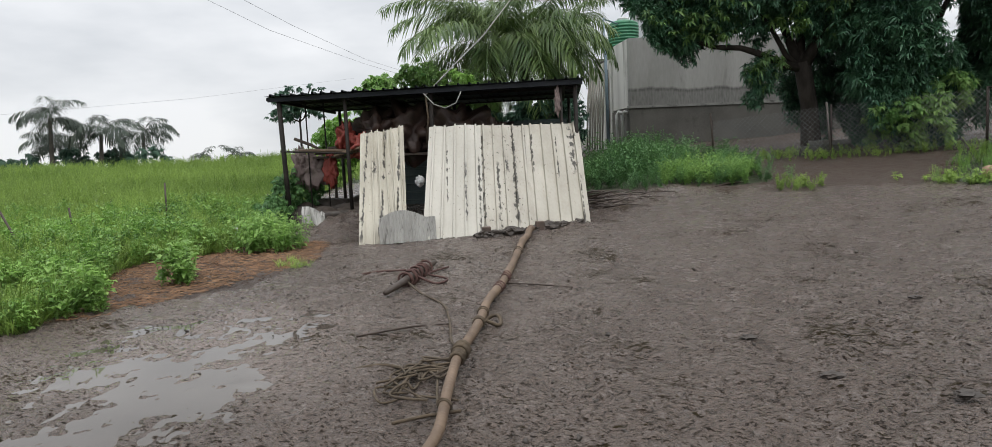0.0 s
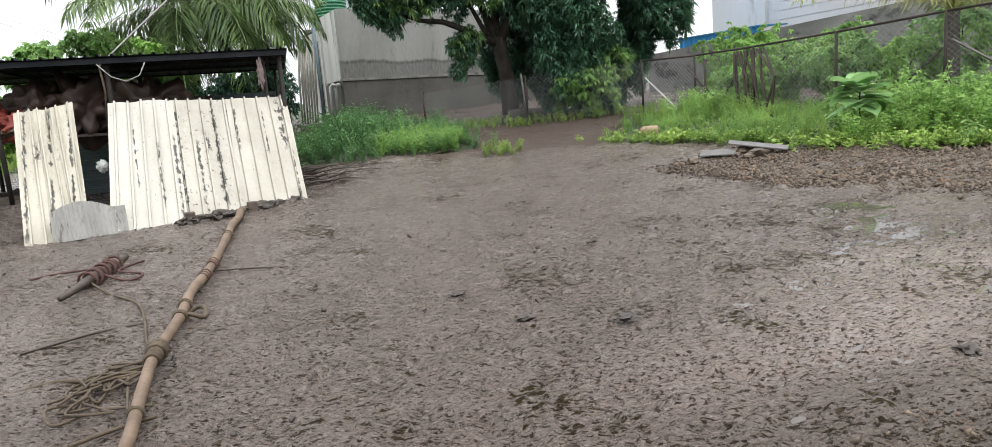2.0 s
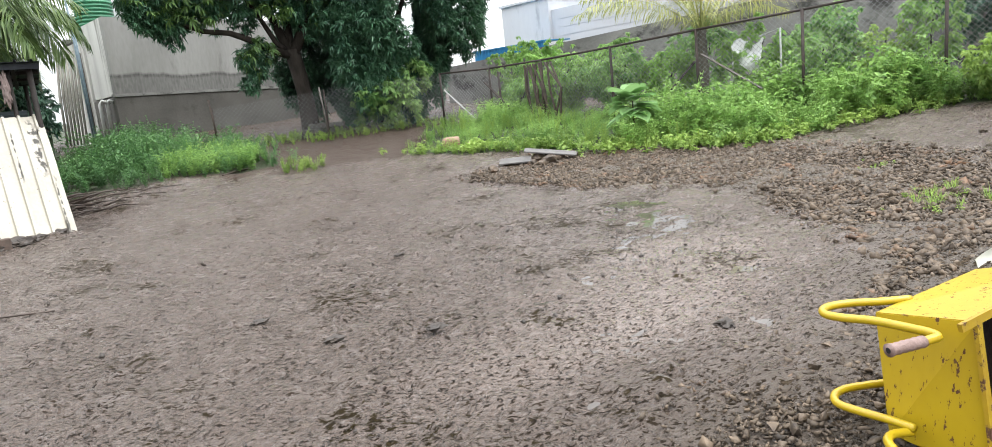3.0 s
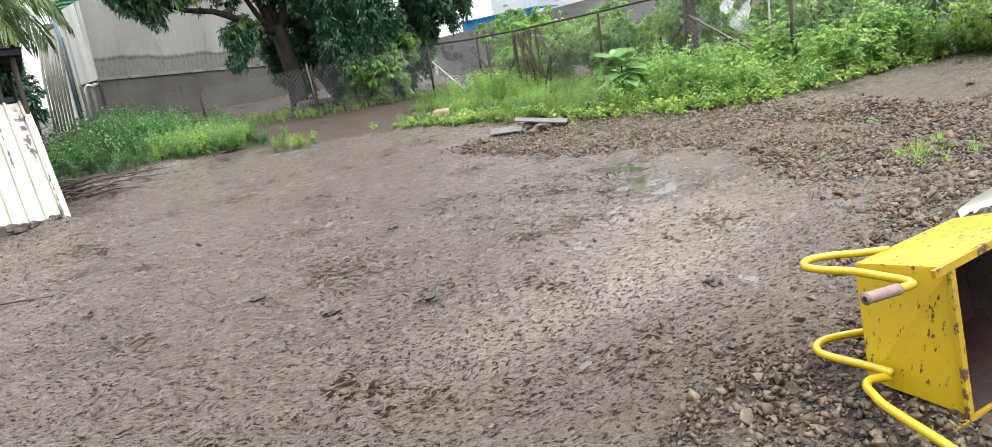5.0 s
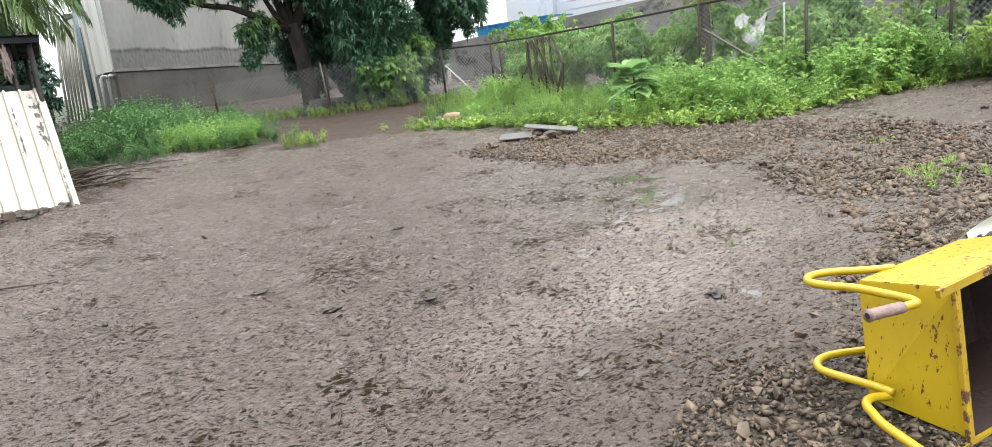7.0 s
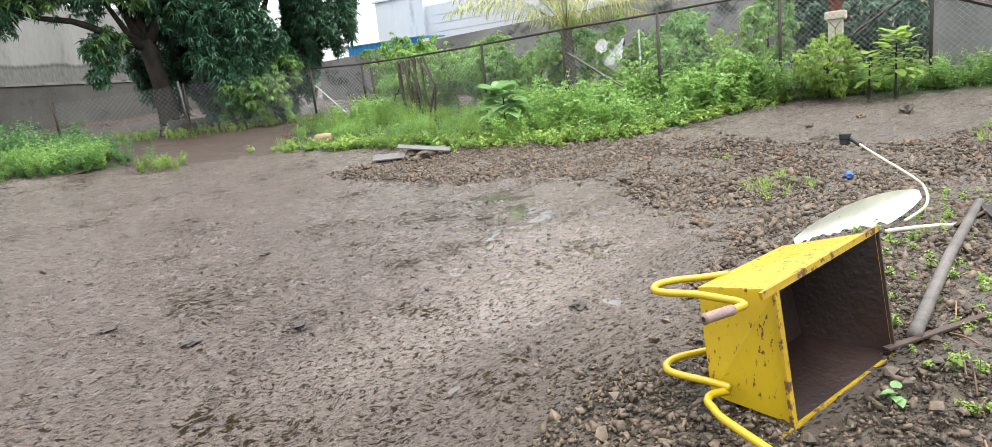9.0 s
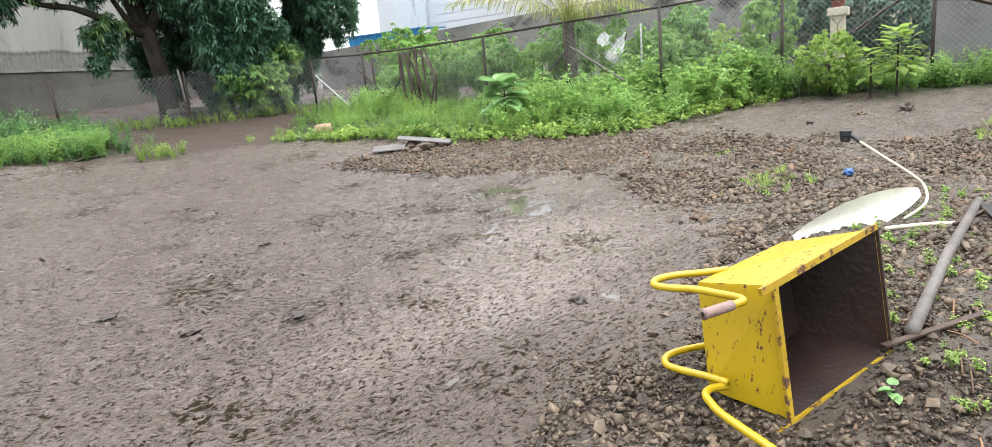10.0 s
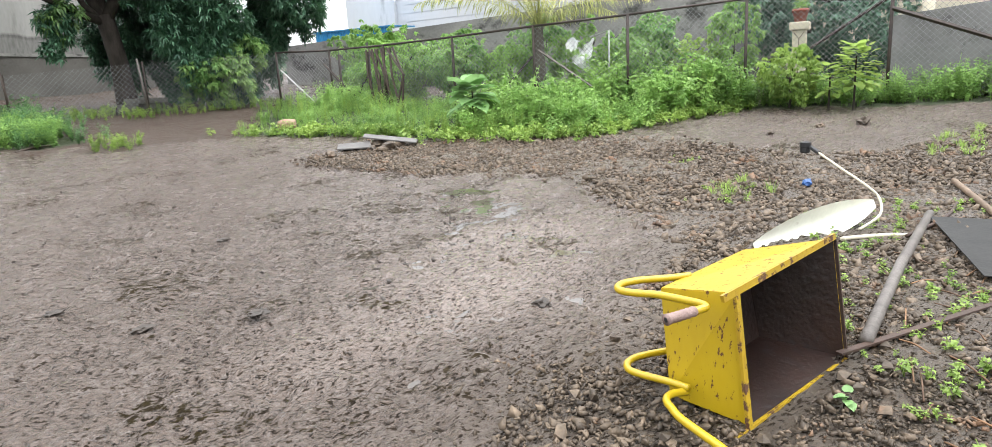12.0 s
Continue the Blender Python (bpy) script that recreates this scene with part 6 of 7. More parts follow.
rng = random.Random(9)
for i in range(11):
    cx, cy = -0.72 + rng.uniform(-0.06, 0.06), 2.95 + rng.uniform(-0.15, 0.15)
    pts, a = [(-0.50, 3.15 + rng.uniform(-0.1, 0.15), 0.05)], rng.uniform(0, 1)
    for k in range(rng.randint(4, 8)):
        a += rng.uniform(-0.5, 1.6)
        pts.append((cx + rng.uniform(0.03, 0.26) * math.cos(a) + rng.uniform(-0.05, 0.05), cy + rng.uniform(0.05, 0.45) * math.sin(a) + rng.uniform(-0.08, 0.08), rng.uniform(0, 0.05)))
    loose_rope("tangled_rope", pts, 0.0075, M_ROPE, "tangled muddy rope beside the pole")
loose_rope("tangled_rope", [(-0.5, 3.2, 0.03), (-0.75, 3.28, 0), (-0.95, 3.42, 0), (-1.15, 3.36, 0)], 0.012, M_ROPE, "muddy rope end trailing from the pole")
loose_rope("tangled_rope", [(-0.5, 2.45, 0.03), (-0.68, 2.5, 0), (-0.86, 2.44, 0)], 0.010, M_ROPE, "muddy rope end trailing from the pole")
loose_rope("tether_rope", [(-0.82, 6.15, 0.05), (-0.66, 5.6, 0), (-0.46, 5.0, 0), (-0.44, 4.4, 0), (-0.46, 3.8, 0.0), (-0.40, 3.45, 0.08)], 0.011, M_ROPE, "thin tether rope running to the pole")
loose_rope("twig", [(-1.17, 4.17, 0), (-0.95, 4.22, 0.01), (-0.7, 4.34, 0), (-0.45, 4.33, 0)], 0.010, M_WOOD_DARK, "thin dark twig lying on the mud")
loose_rope("twig", [(0.2, 5.75, 0), (0.45, 5.62, 0), (0.82, 5.33, 0)], 0.008, M_WOOD_DARK, "thin dark twig lying on the mud")
loose_rope("twig", [(5.5, 12.0, 0), (5.9, 12.15, 0.01), (6.3, 12.2, 0)], 0.022, M_WOOD_DARK, "fallen stick lying by the weeds")

t = thing("tether_stake", gp(-0.75, 6.2), "short wooden stake bound with reddish rope", "stake")
a0, a1 = gp(-0.99, 5.50, 0.05), gp(-0.46, 6.95, 0.07)
part("stake", Build().tube([a0, a0.lerp(a1, 0.5), a1], [0.026, 0.05, 0.03], 10), M_WOOD_DARK, t, "", True)
b, dd = Build(), (a1 - a0).normalized()
ss = dd.cross(Vector((0, 0, 1))).normalized()
uu = ss.cross(dd)
b.tube([a0.lerp(a1, 0.35 + 0.45 * k / 110) + (ss * math.cos(k * 0.6) + uu * math.sin(k * 0.6)) * (0.072 + 0.012 * math.sin(k * 0.37)) for k in range(111)], 0.013, 6)
part("rope_binding", b, M_ROPE_RED, t, "wound reddish rope", True)
loose_rope("tangled_rope", [(-0.75, 6.3, 0.08), (-0.5, 6.0, 0.0), (-0.35, 6.2, 0), (-0.55, 6.45, 0.02), (-0.3, 6.9, 0)], 0.012, M_ROPE_RED, "loose rope round the bound stake")
loose_rope("tangled_rope", [(-0.8, 6.6, 0.05), (-1.1, 6.9, 0), (-1.3, 6.8, 0)], 0.012, M_ROPE_RED, "loose rope end by the bound stake")

for x, y, h, lx in ((-5.28, 12.32, 0.9, 0.02), (-6.34, 11.07, 0.6, -0.05), (-6.3, 9.6, 0.75, -0.35), (-3.85, 14.5, 0.45, 0.0), (-5.4, 12.3, 0.4, 0)):
    b = Build().tube([gp(x, y, -0.1), gp(x, y, h) + Vector((lx, 0, 0))], [0.022, 0.015], 7)
    tagged(part("field_stake", b, M_WOOD_DARK, None, "", True), "thin dark stake standing in the field", "stake", "stakes in the field")


# ---------- fence ----------
POSTS = [(12.58, 12.95, 2.50), (12.82, 11.28, 2.45), (12.70, 9.42, 2.44), (12.60, 7.35, 2.47), (12.80, 5.40, 2.55), (12.90, 3.34, 2.60), (13.98, 1.25, 2.78), (13.90, -1.25, 2.86), (13.75, -4.5, 2.9)]
BACK = [(12.58, 12.95, 2.50), (10.05, 14.94, 2.36), (7.45, 16.2, 2.14)]


def wire_fence(name, posts, label, cell, material_post, top_rail=True, post_r=0.03):
    t = thing(name, gp(posts[0][0], posts[0][1]), label, "fence")
    for x, y, z in posts:
        part("post", Build().tube([gp(x, y, -0.1), (x, y, z)], post_r, 8), material_post, t, "", True)
    wires = []
    for (xa, ya, za), (xb, yb, zb) in zip(posts[:-1], posts[1:]):
        if top_rail:
            part("top_rail", Build().tube([(xa, ya, za - 0.02), (xb, yb, zb - 0.02)], 0.024, 8), material_post, t, "", True)
        L = math.hypot(xb - xa, yb - ya)
        ga, gb = float(gz(xa, ya)) + 0.03, float(gz(xb, yb)) + 0.03
        h = ((za - ga) + (zb - gb)) / 2
        ux, uy = (xb - xa) / L, (yb - ya) / L

        def place(s, k):
            q = s / L
            lo, hi = ga + (gb - ga) * q, za + (zb - za) * q - 0.03
            bulge = 0.03 * math.sin(q * math.pi * 2.0) * math.sin(k * math.pi)
            return Vector((xa + ux * s - uy * bulge, ya + uy * s + ux * bulge, lo + (hi - lo) * k))

        n = int((L + h) / cell)
        for i in range(n):
            for sgn in (1, -1):
                s0 = i * cell - h if sgn == 1 else i * cell
                p = [(s0, 0.0), (s0 + h, 1.0)] if sgn == 1 else [(s0, 0.0), (s0 - h, 1.0)]
                (sa, ka), (sb, kb) = p
                lo, hi = max(0, min(sa, sb)), min(L, max(sa, sb))
                if hi - lo < 0.02:
                    continue
                f = lambda s: ka + (kb - ka) * (s - sa) / (sb - sa)
                seg = [lo + (hi - lo) * j / 4 for j in range(5)]
                wires.append([place(s, f(s)) for s in seg])
    b = Build()
    for w_ in wires:
        b.tube(w_, 0.0036, 3, False)
    part("wire_mesh", b, M_GALV, t, "diamond chain-link wire mesh")
    return t


fence = wire_fence("wire_fence", POSTS, "rusty chain-link fence with iron posts and top rail", 0.105, M_FENCE_TUBE)
wire_fence("wire_fence", BACK, "chain-link fence sagging in front of the tree", 0.12, M_FENCE_TUBE, False, 0.025)


def bar(p0, p1, r, material, label="", name="brace", parent=None, n=4):
    return part(name, Build().tube([p0, p1], r, n), material, parent, label)


bar((12.50, 12.75, 2.02), (12.30, 11.45, 1.15), 0.022, M_PVC, "pale diagonal brace", parent=fence)
bar((12.70, 5.25, 2.02), (12.50, 3.95, 1.20), 0.024, M_PIPE, "grey diagonal brace", parent=fence)
bar((12.9, 5.5, 1.9), (13.2, 6.7, 0.95), 0.03, M_FENCE_TUBE, parent=fence)
bar((12.7, 11.4, 2.1), (12.65, 10.3, 1.15), 0.03, M_FENCE_TUBE, parent=fence)
bar((13.8, -1.25, 2.32), (13.75, -4.4, 1.0), 0.04, M_FENCE_TUBE, "rusty diagonal gate brace", parent=fence)
bar((13.92, -1.15, 2.5), (14.05, 0.35, 1.55), 0.03, M_FENCE_TUBE, parent=fence)
for x, y in ((12.75, 10.9), (12.72, 9.9)):
    part("post", Build().tube([gp(x, y, -0.1), (x, y, 2.3)], 0.03, 8), M_FENCE_TUBE, fence, "", True)
b = Build()
for i in range(10):
    y = 8.9 + 0.09 * i
    b.tube([(12.62, y, gz(12.6, y) + 0.1), (12.6, y + 0.3 * random.uniform(-1, 1), 1.7), (12.65, y + 0.2, 2.35)], 0.03, 5)
part("dry_creeper", b, M_WOOD_DARK, fence, "dry brown creeper on the mesh")
b = Build().tube([(7.5, 16.2, 1.0), (7.38, 16.15, 2.35)], 0.028, 7)
tagged(part("stake", b, M_WOOD_DARK, None, "", True), "leaning dark stake at the end of the fence", "stake")
b = Build().tube([gp(9.95, 14.8, -0.05), (9.86, 14.85, 2.42)], 0.028, 7)
tagged(part("stake", b, M_PIPE, None, "", True), "grey stake leaning by the fence", "stake")

# ---------- beyond the fence ----------
b = Build().quad_box((17.7, 18.0, 0.9), (18.2, 1.0, 0.6), (18.45, 1.0, 0.6), (17.95, 18.0, 0.9), (0, 0, 2.0))
v = b.v
for i, zt in ((4, 3.10), (5, 3.66), (6, 3.66), (7, 3.10)):
    v[i].z = zt
tagged(part("compound_wall", b, M_WALL), "long grey cement compound wall with dark stains", "wall", kind="structure")


def gate_wall():
    t = thing("garden_wall", (14.5, -1.3, 0.7), "bare grey cement wall behind the gate post", "wall")
    b = Build().quad_box((14.5, -1.25, 0.4), (14.4, -7.0, 0.4), (14.65, -7.0, 0.4), (14.75, -1.25, 0.4), (0, 0, 1.82))
    for i in (5, 6):
        b.v[i].z += 0.5
    part("wall", b, M_CEMENT, t)
    for i in range(7):
        part("footing_stone", Build().lump((14.3, -1.8 - 0.42 * i, 0.75), (0.12, 0.2, 0.10), i, 0.3, 2), M_STONE, t)


gate_wall()


def cream_pillar():
    c = Vector((14.95, 0.36, 0.6))
    t = thing("gate_pillar", c, "square cream gate pillar with moulded cap", "pillar")
    soft_edges(part("shaft", Build().box(c.x - 0.13, c.y - 0.13, 0.6, c.x + 0.13, c.y + 0.13, 2.12), M_CREAM, t), 0.02)
    soft_edges(part("cap", Build().box(c.x - 0.19, c.y - 0.19, 2.12, c.x + 0.19, c.y + 0.19, 2.28), M_CREAM, t), 0.02)
    b = Build()
    for s in (-1, 1):
        b.tube([(c.x - 0.135, c.y + s * 0.10, 2.08), (c.x - 0.135, c.y, 1.95)], 0.008, 5)
    b.tube([(c.x - 0.135, c.y, 1.95), (c.x - 0.135, c.y, 0.9)], 0.008, 5)
    part("groove", b, M_BRICK, t, "brown groove line")
    p = thing("flower_pot", (c.x, c.y, 2.28), "red flower pot with a small green plant on the pillar", "flower pot")
    part("pot", Build().lathe((c.x, c.y, 2.28), [(0.10, 0), (0.15, 0.2), (0.165, 0.2), (0.165, 0.26), (0.13, 0.26), (0.10, 0.22)], 18), M_POT_RED, p, "", True)
    V, F = scatter(T_SMALL, np.array([(c.x + 0.05 * math.cos(i), c.y + 0.05 * math.sin(i), 2.5) for i in range(9)]), np.full(9, 1.5), RNG)
    ob = new("foliage", array_mesh("foliage", V - np.array((c.x, c.y, 2.28)), F, L_WEED))
    ob.parent = p


cream_pillar()
for y in (-1.84,):
    t = thing("porch_column", (17.5, y, 1.0), "round cream porch column behind the grey wall", "column")
    part("shaft", Build().lathe((17.5, y, 1.0), [(0.27, 0), (0.26, 0.2), (0.25, 3.4)], 24), M_CREAM, t, "", True)
    part("capital", Build().lathe((17.5, y, 4.4), [(0.27, 0), (0.33, 0.08), (0.33, 0.2)], 24), M_CREAM, t, "", True)


def cream_house():
    t = thing("cream_house", (21.5, 0, 1.3), "cream painted house beyond the compound wall", "house")
    part("wall", Build().box(21.8, -9.0, 1.0, 27.0, 7.6, 6.6), M_CREAM, t)
    part("roof", Build().box(21.2, -9.4, 6.6, 27.4, 8.0, 6.8), M_WHITE_B, t)
    part("band", Build().box(21.7, -9.0, 4.9, 21.8, 7.6, 5.05), M_WHITE_B, t, "white moulding band")
    # dark panel on the wall, its colour stands for the unlit room
    w_ = part("window", Build().box(21.72, 4.6, 3.9, 21.8, 6.0, 5.2), M_DARKHOLE, t, "window as a near-black panel, the shade inside painted")
    part("frame", Build().box(21.68, 4.5, 3.8, 21.72, 6.1, 3.9), M_POT_RED, w_, "red-brown sill")
    part("frame", Build().box(21.68, 4.5, 5.2, 21.72, 6.1, 5.3), M_POT_RED, w_)


def white_building():
    t = thing("white_building", (25.6, 18, 2), "white flat-roofed building with block walls behind the yard", "building")
    part("wall", Build().box(25.4, 18.7, 1.5, 31.0, 21.6, 6.2), M_WHITE_B, t, "smooth white tall block")
    part("wall", Build().box(25.6, 9.0, 1.5, 31.0, 18.7, 5.65), M_WHITE_B, t, "lower white block wall")
    for i in range(7):
        part("block_course", Build().box(25.575, 9.0, 2.9 + 0.38 * i, 25.6, 18.2, 3.24 + 0.38 * i), M_WHITE_B, t)
    part("parapet", Build().box(25.3, 18.6, 6.2, 31.1, 21.7, 6.3), M_WHITE_B, t)
    d = Vector((25.9, 16.9, 5.65))
    s = thing("satellite_dish", d, "dark satellite dish on the white building roof", "dish")
    part("mast", Build().tube([d, d + Vector((0, 0, 0.5))], 0.03, 8), M_STEEL, s)
    part("dish", Build().lathe(d + Vector((-0.05, 0, 0.5)), [(0.05, 0.0), (0.22, 0.06), (0.36, 0.16), (0.35, 0.17), (0.2, 0.08), (0.04, 0.03)], 20, (-0.8, -0.3, 0.5)), M_STEEL, s, "", True)


def blue_shed():
    t = thing("blue_shed", (22, 18, 2), "bright blue sheet-metal shed beyond the wall", "shed")
    part("wall", ribbed((21.9, 20.4, 1.7), (22.7, 16.95, 1.7), (21.9, 20.4, 3.95), (22.7, 16.95, 4.0), 22, 0.03), M_BLUE_ROOF, t)
    part("body", Build().quad_box((21.95, 20.4, 1.7), (22.75, 16.95, 1.7), (25.0, 17.4, 1.7), (24.2, 20.9, 1.7), (0, 0, 2.2)), M_BLUE_ROOF, t)
    part("roof", Build().quad_box((21.8, 20.5, 3.93), (22.65, 16.85, 3.98), (25.0, 17.3, 4.1), (24.2, 21.0, 4.05), (0, 0, 0.05)), M_BLUE_ROOF, t)
    a = thing("air_conditioner", (22.9, 16.6, 3.5), "small white outdoor unit beside the blue shed", "air conditioner")
    part("case", Build().box(22.7, 16.3, 3.42, 23.0, 16.85, 3.9), M_WHITE_B, a)
    part("stand", Build().box(22.72, 16.35, 1.5, 22.98, 16.8, 3.42), M_WALL, a)


cream_house()
white_building()
blue_shed()


def draped_sheet(name, c, wide, tall, material, label, seed):
    """A limp torn plastic sheet hanging in folds over twigs."""
    t, b, n = thing(name, c, label, "sheet"), Build(), 22
    for side in (0, 1):
        for i in range(n):
            for k in range(n):
                u, w = i / (n - 1) - 0.5, k / (n - 1) - 0.5
                torn = 1 + 0.35 * noise.noise(Vector((u * 4, w * 4, seed)))
                fold = 0.10 * noise.noise(Vector((u * 5, w * 2.2, seed + 3))) + 0.03 * noise.noise(Vector((u * 14, w * 9, seed)))
                b.v.append(Vector(c) + Vector((fold + 0.3 * w * tall - 0.003 * side, u * wide * torn, w * tall * torn + 0.08 * math.sin(7 * u))))
    for side in (0, 1):
        for i in range(n - 1):
            for k in range(n - 1):
                o = side * n * n + i * n + k
                b.f.append((o, o + 1, o + n + 1, o + n) if side else (o + n, o + n + 1, o + 1, o))
    part("film", b, material, t, "", True)


draped_sheet("white_sheet", (13.42, 4.62, 1.92), 0.62, 0.55, M_SACK_W, "white plastic sheeting draped on a bush", 4)
draped_sheet("white_sheet", (13.32, 4.22, 1.32), 0.16, 0.18, M_SACK_W, "small torn piece of white plastic in the weeds", 9)
b = Build().tube([gp(13.76, 4.05, -0.1), (13.76, 4.05, 2.38), (13.76, 4.5, 2.26)], 0.022, 8)
tagged(part("white_pipe", b, M_PVC, None, "", True), "bent white pipe standing behind the fence", "pipe")

for pts in (((-13.8, 36.9, 12.2), (-9.5, 47, 10.9), (-4.1, 59, 10.3), (3, 75, 10.0)), ((-11.5, 37.6, 12.1), (-8.0, 47, 11.2), (-3.8, 59, 10.6), (3, 75, 10.4)), ((-60, 66, 7.0), (-40.7, 68.4, 7.8), (-23, 74, 9.4), (-6.3, 78.9, 11.6))):
    b = Build().tube(pts, 0.010 if pts[0][0] > -50 else 0.007, 5)
    tagged(part("power_line", b, M_BLACK, None, "", True), "thin black overhead power line", "cable", "overhead power lines")


# ---------- slabs, pot and small things on the yard ----------
def slab_pile():
    t = thing("slab_pile", gp(8.4, 6.4), "broken grey stone slabs resting on dark rocks", "stone pile")
    rng2 = random.Random(4)
    for i in range(12):
        x, y, r = 8.15 + rng2.random() * 0.7, 6.3 + (rng2.random() - 0.5) * 0.5, rng2.uniform(0.06, 0.15)
        part("rock", Build().lump(gp(x, y, r * 0.4), (r, r * 0.8, r * 0.6), i, 0.4, 2), M_STONE, t, "", False)
    for x, y, r in ((7.55, 6.55, 0.09), (7.72, 6.75, 0.07)):
        part("rock", Build().lump(gp(x, y, r * 0.4), (r, r * 0.8, r * 0.8), x, 0.4, 2), M_STONE, t)
    for pts, h in ((((7.90, 6.75, 0.40), (8.25, 6.30, 0.40), (8.45, 6.48, 0.48), (8.12, 6.90, 0.46)), 0.025), (((8.35, 6.55, 0.56), (8.85, 5.80, 0.42), (9.08, 5.92, 0.46), (8.55, 6.68, 0.60)), 0.025)):
        soft_edges(part("slab", Build().quad_box(*pts, (0, 0, h)), M_SLAB, t, "flat pale grey slab"), 0.006)


slab_pile()
c = gp(9.42, 9.5, 0.11)
t = thing("clay_pot", c, "pale broken clay pot lying on its side in weeds", "pot")
part("body", Build().lathe(c + Vector((-0.18, 0.05, 0)), [(0.03, 0.0), (0.10, 0.02), (0.13, 0.10), (0.125, 0.24), (0.115, 0.36), (0.10, 0.36), (0.10, 0.24), (0.08, 0.08)], 22, (0.85, -0.5, 0.05)), M_TERRA, t, "", True)
part("shard", Build().lump(c + Vector((0.36, -0.25, -0.08)), (0.10, 0.02, 0.07), 3, 0.3, 2), M_TERRA, t)
for i, (x, y, r) in enumerate(((11.4, -0.95, 0.13), (11.2, -0.35, 0.07), (10.6, 0.3, 0.06), (2.07, 2.06, 0.05), (1.62, 2.5, 0.045), (1.55, 3.3, 0.05), (2.85, 0.55, 0.05), (3.3, 3.9, 0.04))):
    tagged(part("rock", Build().lump(gp(x, y, r * 0.3), (r * 1.2, r * 0.8, r * (0.6 if i < 3 else 0.4)), i + 40, 0.9, 3), M_STONE if i < 3 else M_CLOD), "small dark rock lying on the wet mud", "rock", "rocks on the mud")
tagged(part("plastic_scrap", Build().lump(gp(6.95, -0.53, 0.04), (0.06, 0.05, 0.04), 3, 0.5, 2), M_BLUEBIT), "scrap of blue plastic on the gravel", "litter")


# ---------- wheelbarrow on its side ----------
O, UX, VY = Vector((1.96, -0.76, 0.02)), Vector((0.936, -0.352, 0)), Vector((0.352, 0.936, 0))


def wb(u, v, z):
    p = O + UX * u + VY * v
    return Vector((p.x, p.y, p.z + z))


def smooth_path(P, k=6):
    out, P = [], [Vector(p) for p in P]
    for i in range(len(P) - 1):
        p0, p1, p2, p3 = P[max(i - 1, 0)], P[i], P[i + 1], P[min(i + 2, len(P) - 1)]
        for j in range(k):
            u = j / k
            out.append(0.5 * (2 * p1 + (p2 - p0) * u + (2 * p0 - 5 * p1 + 4 * p2 - p3) * u * u + (3 * p1 - p0 - 3 * p2 + p3) * u ** 3))
    return out + [P[-1]]


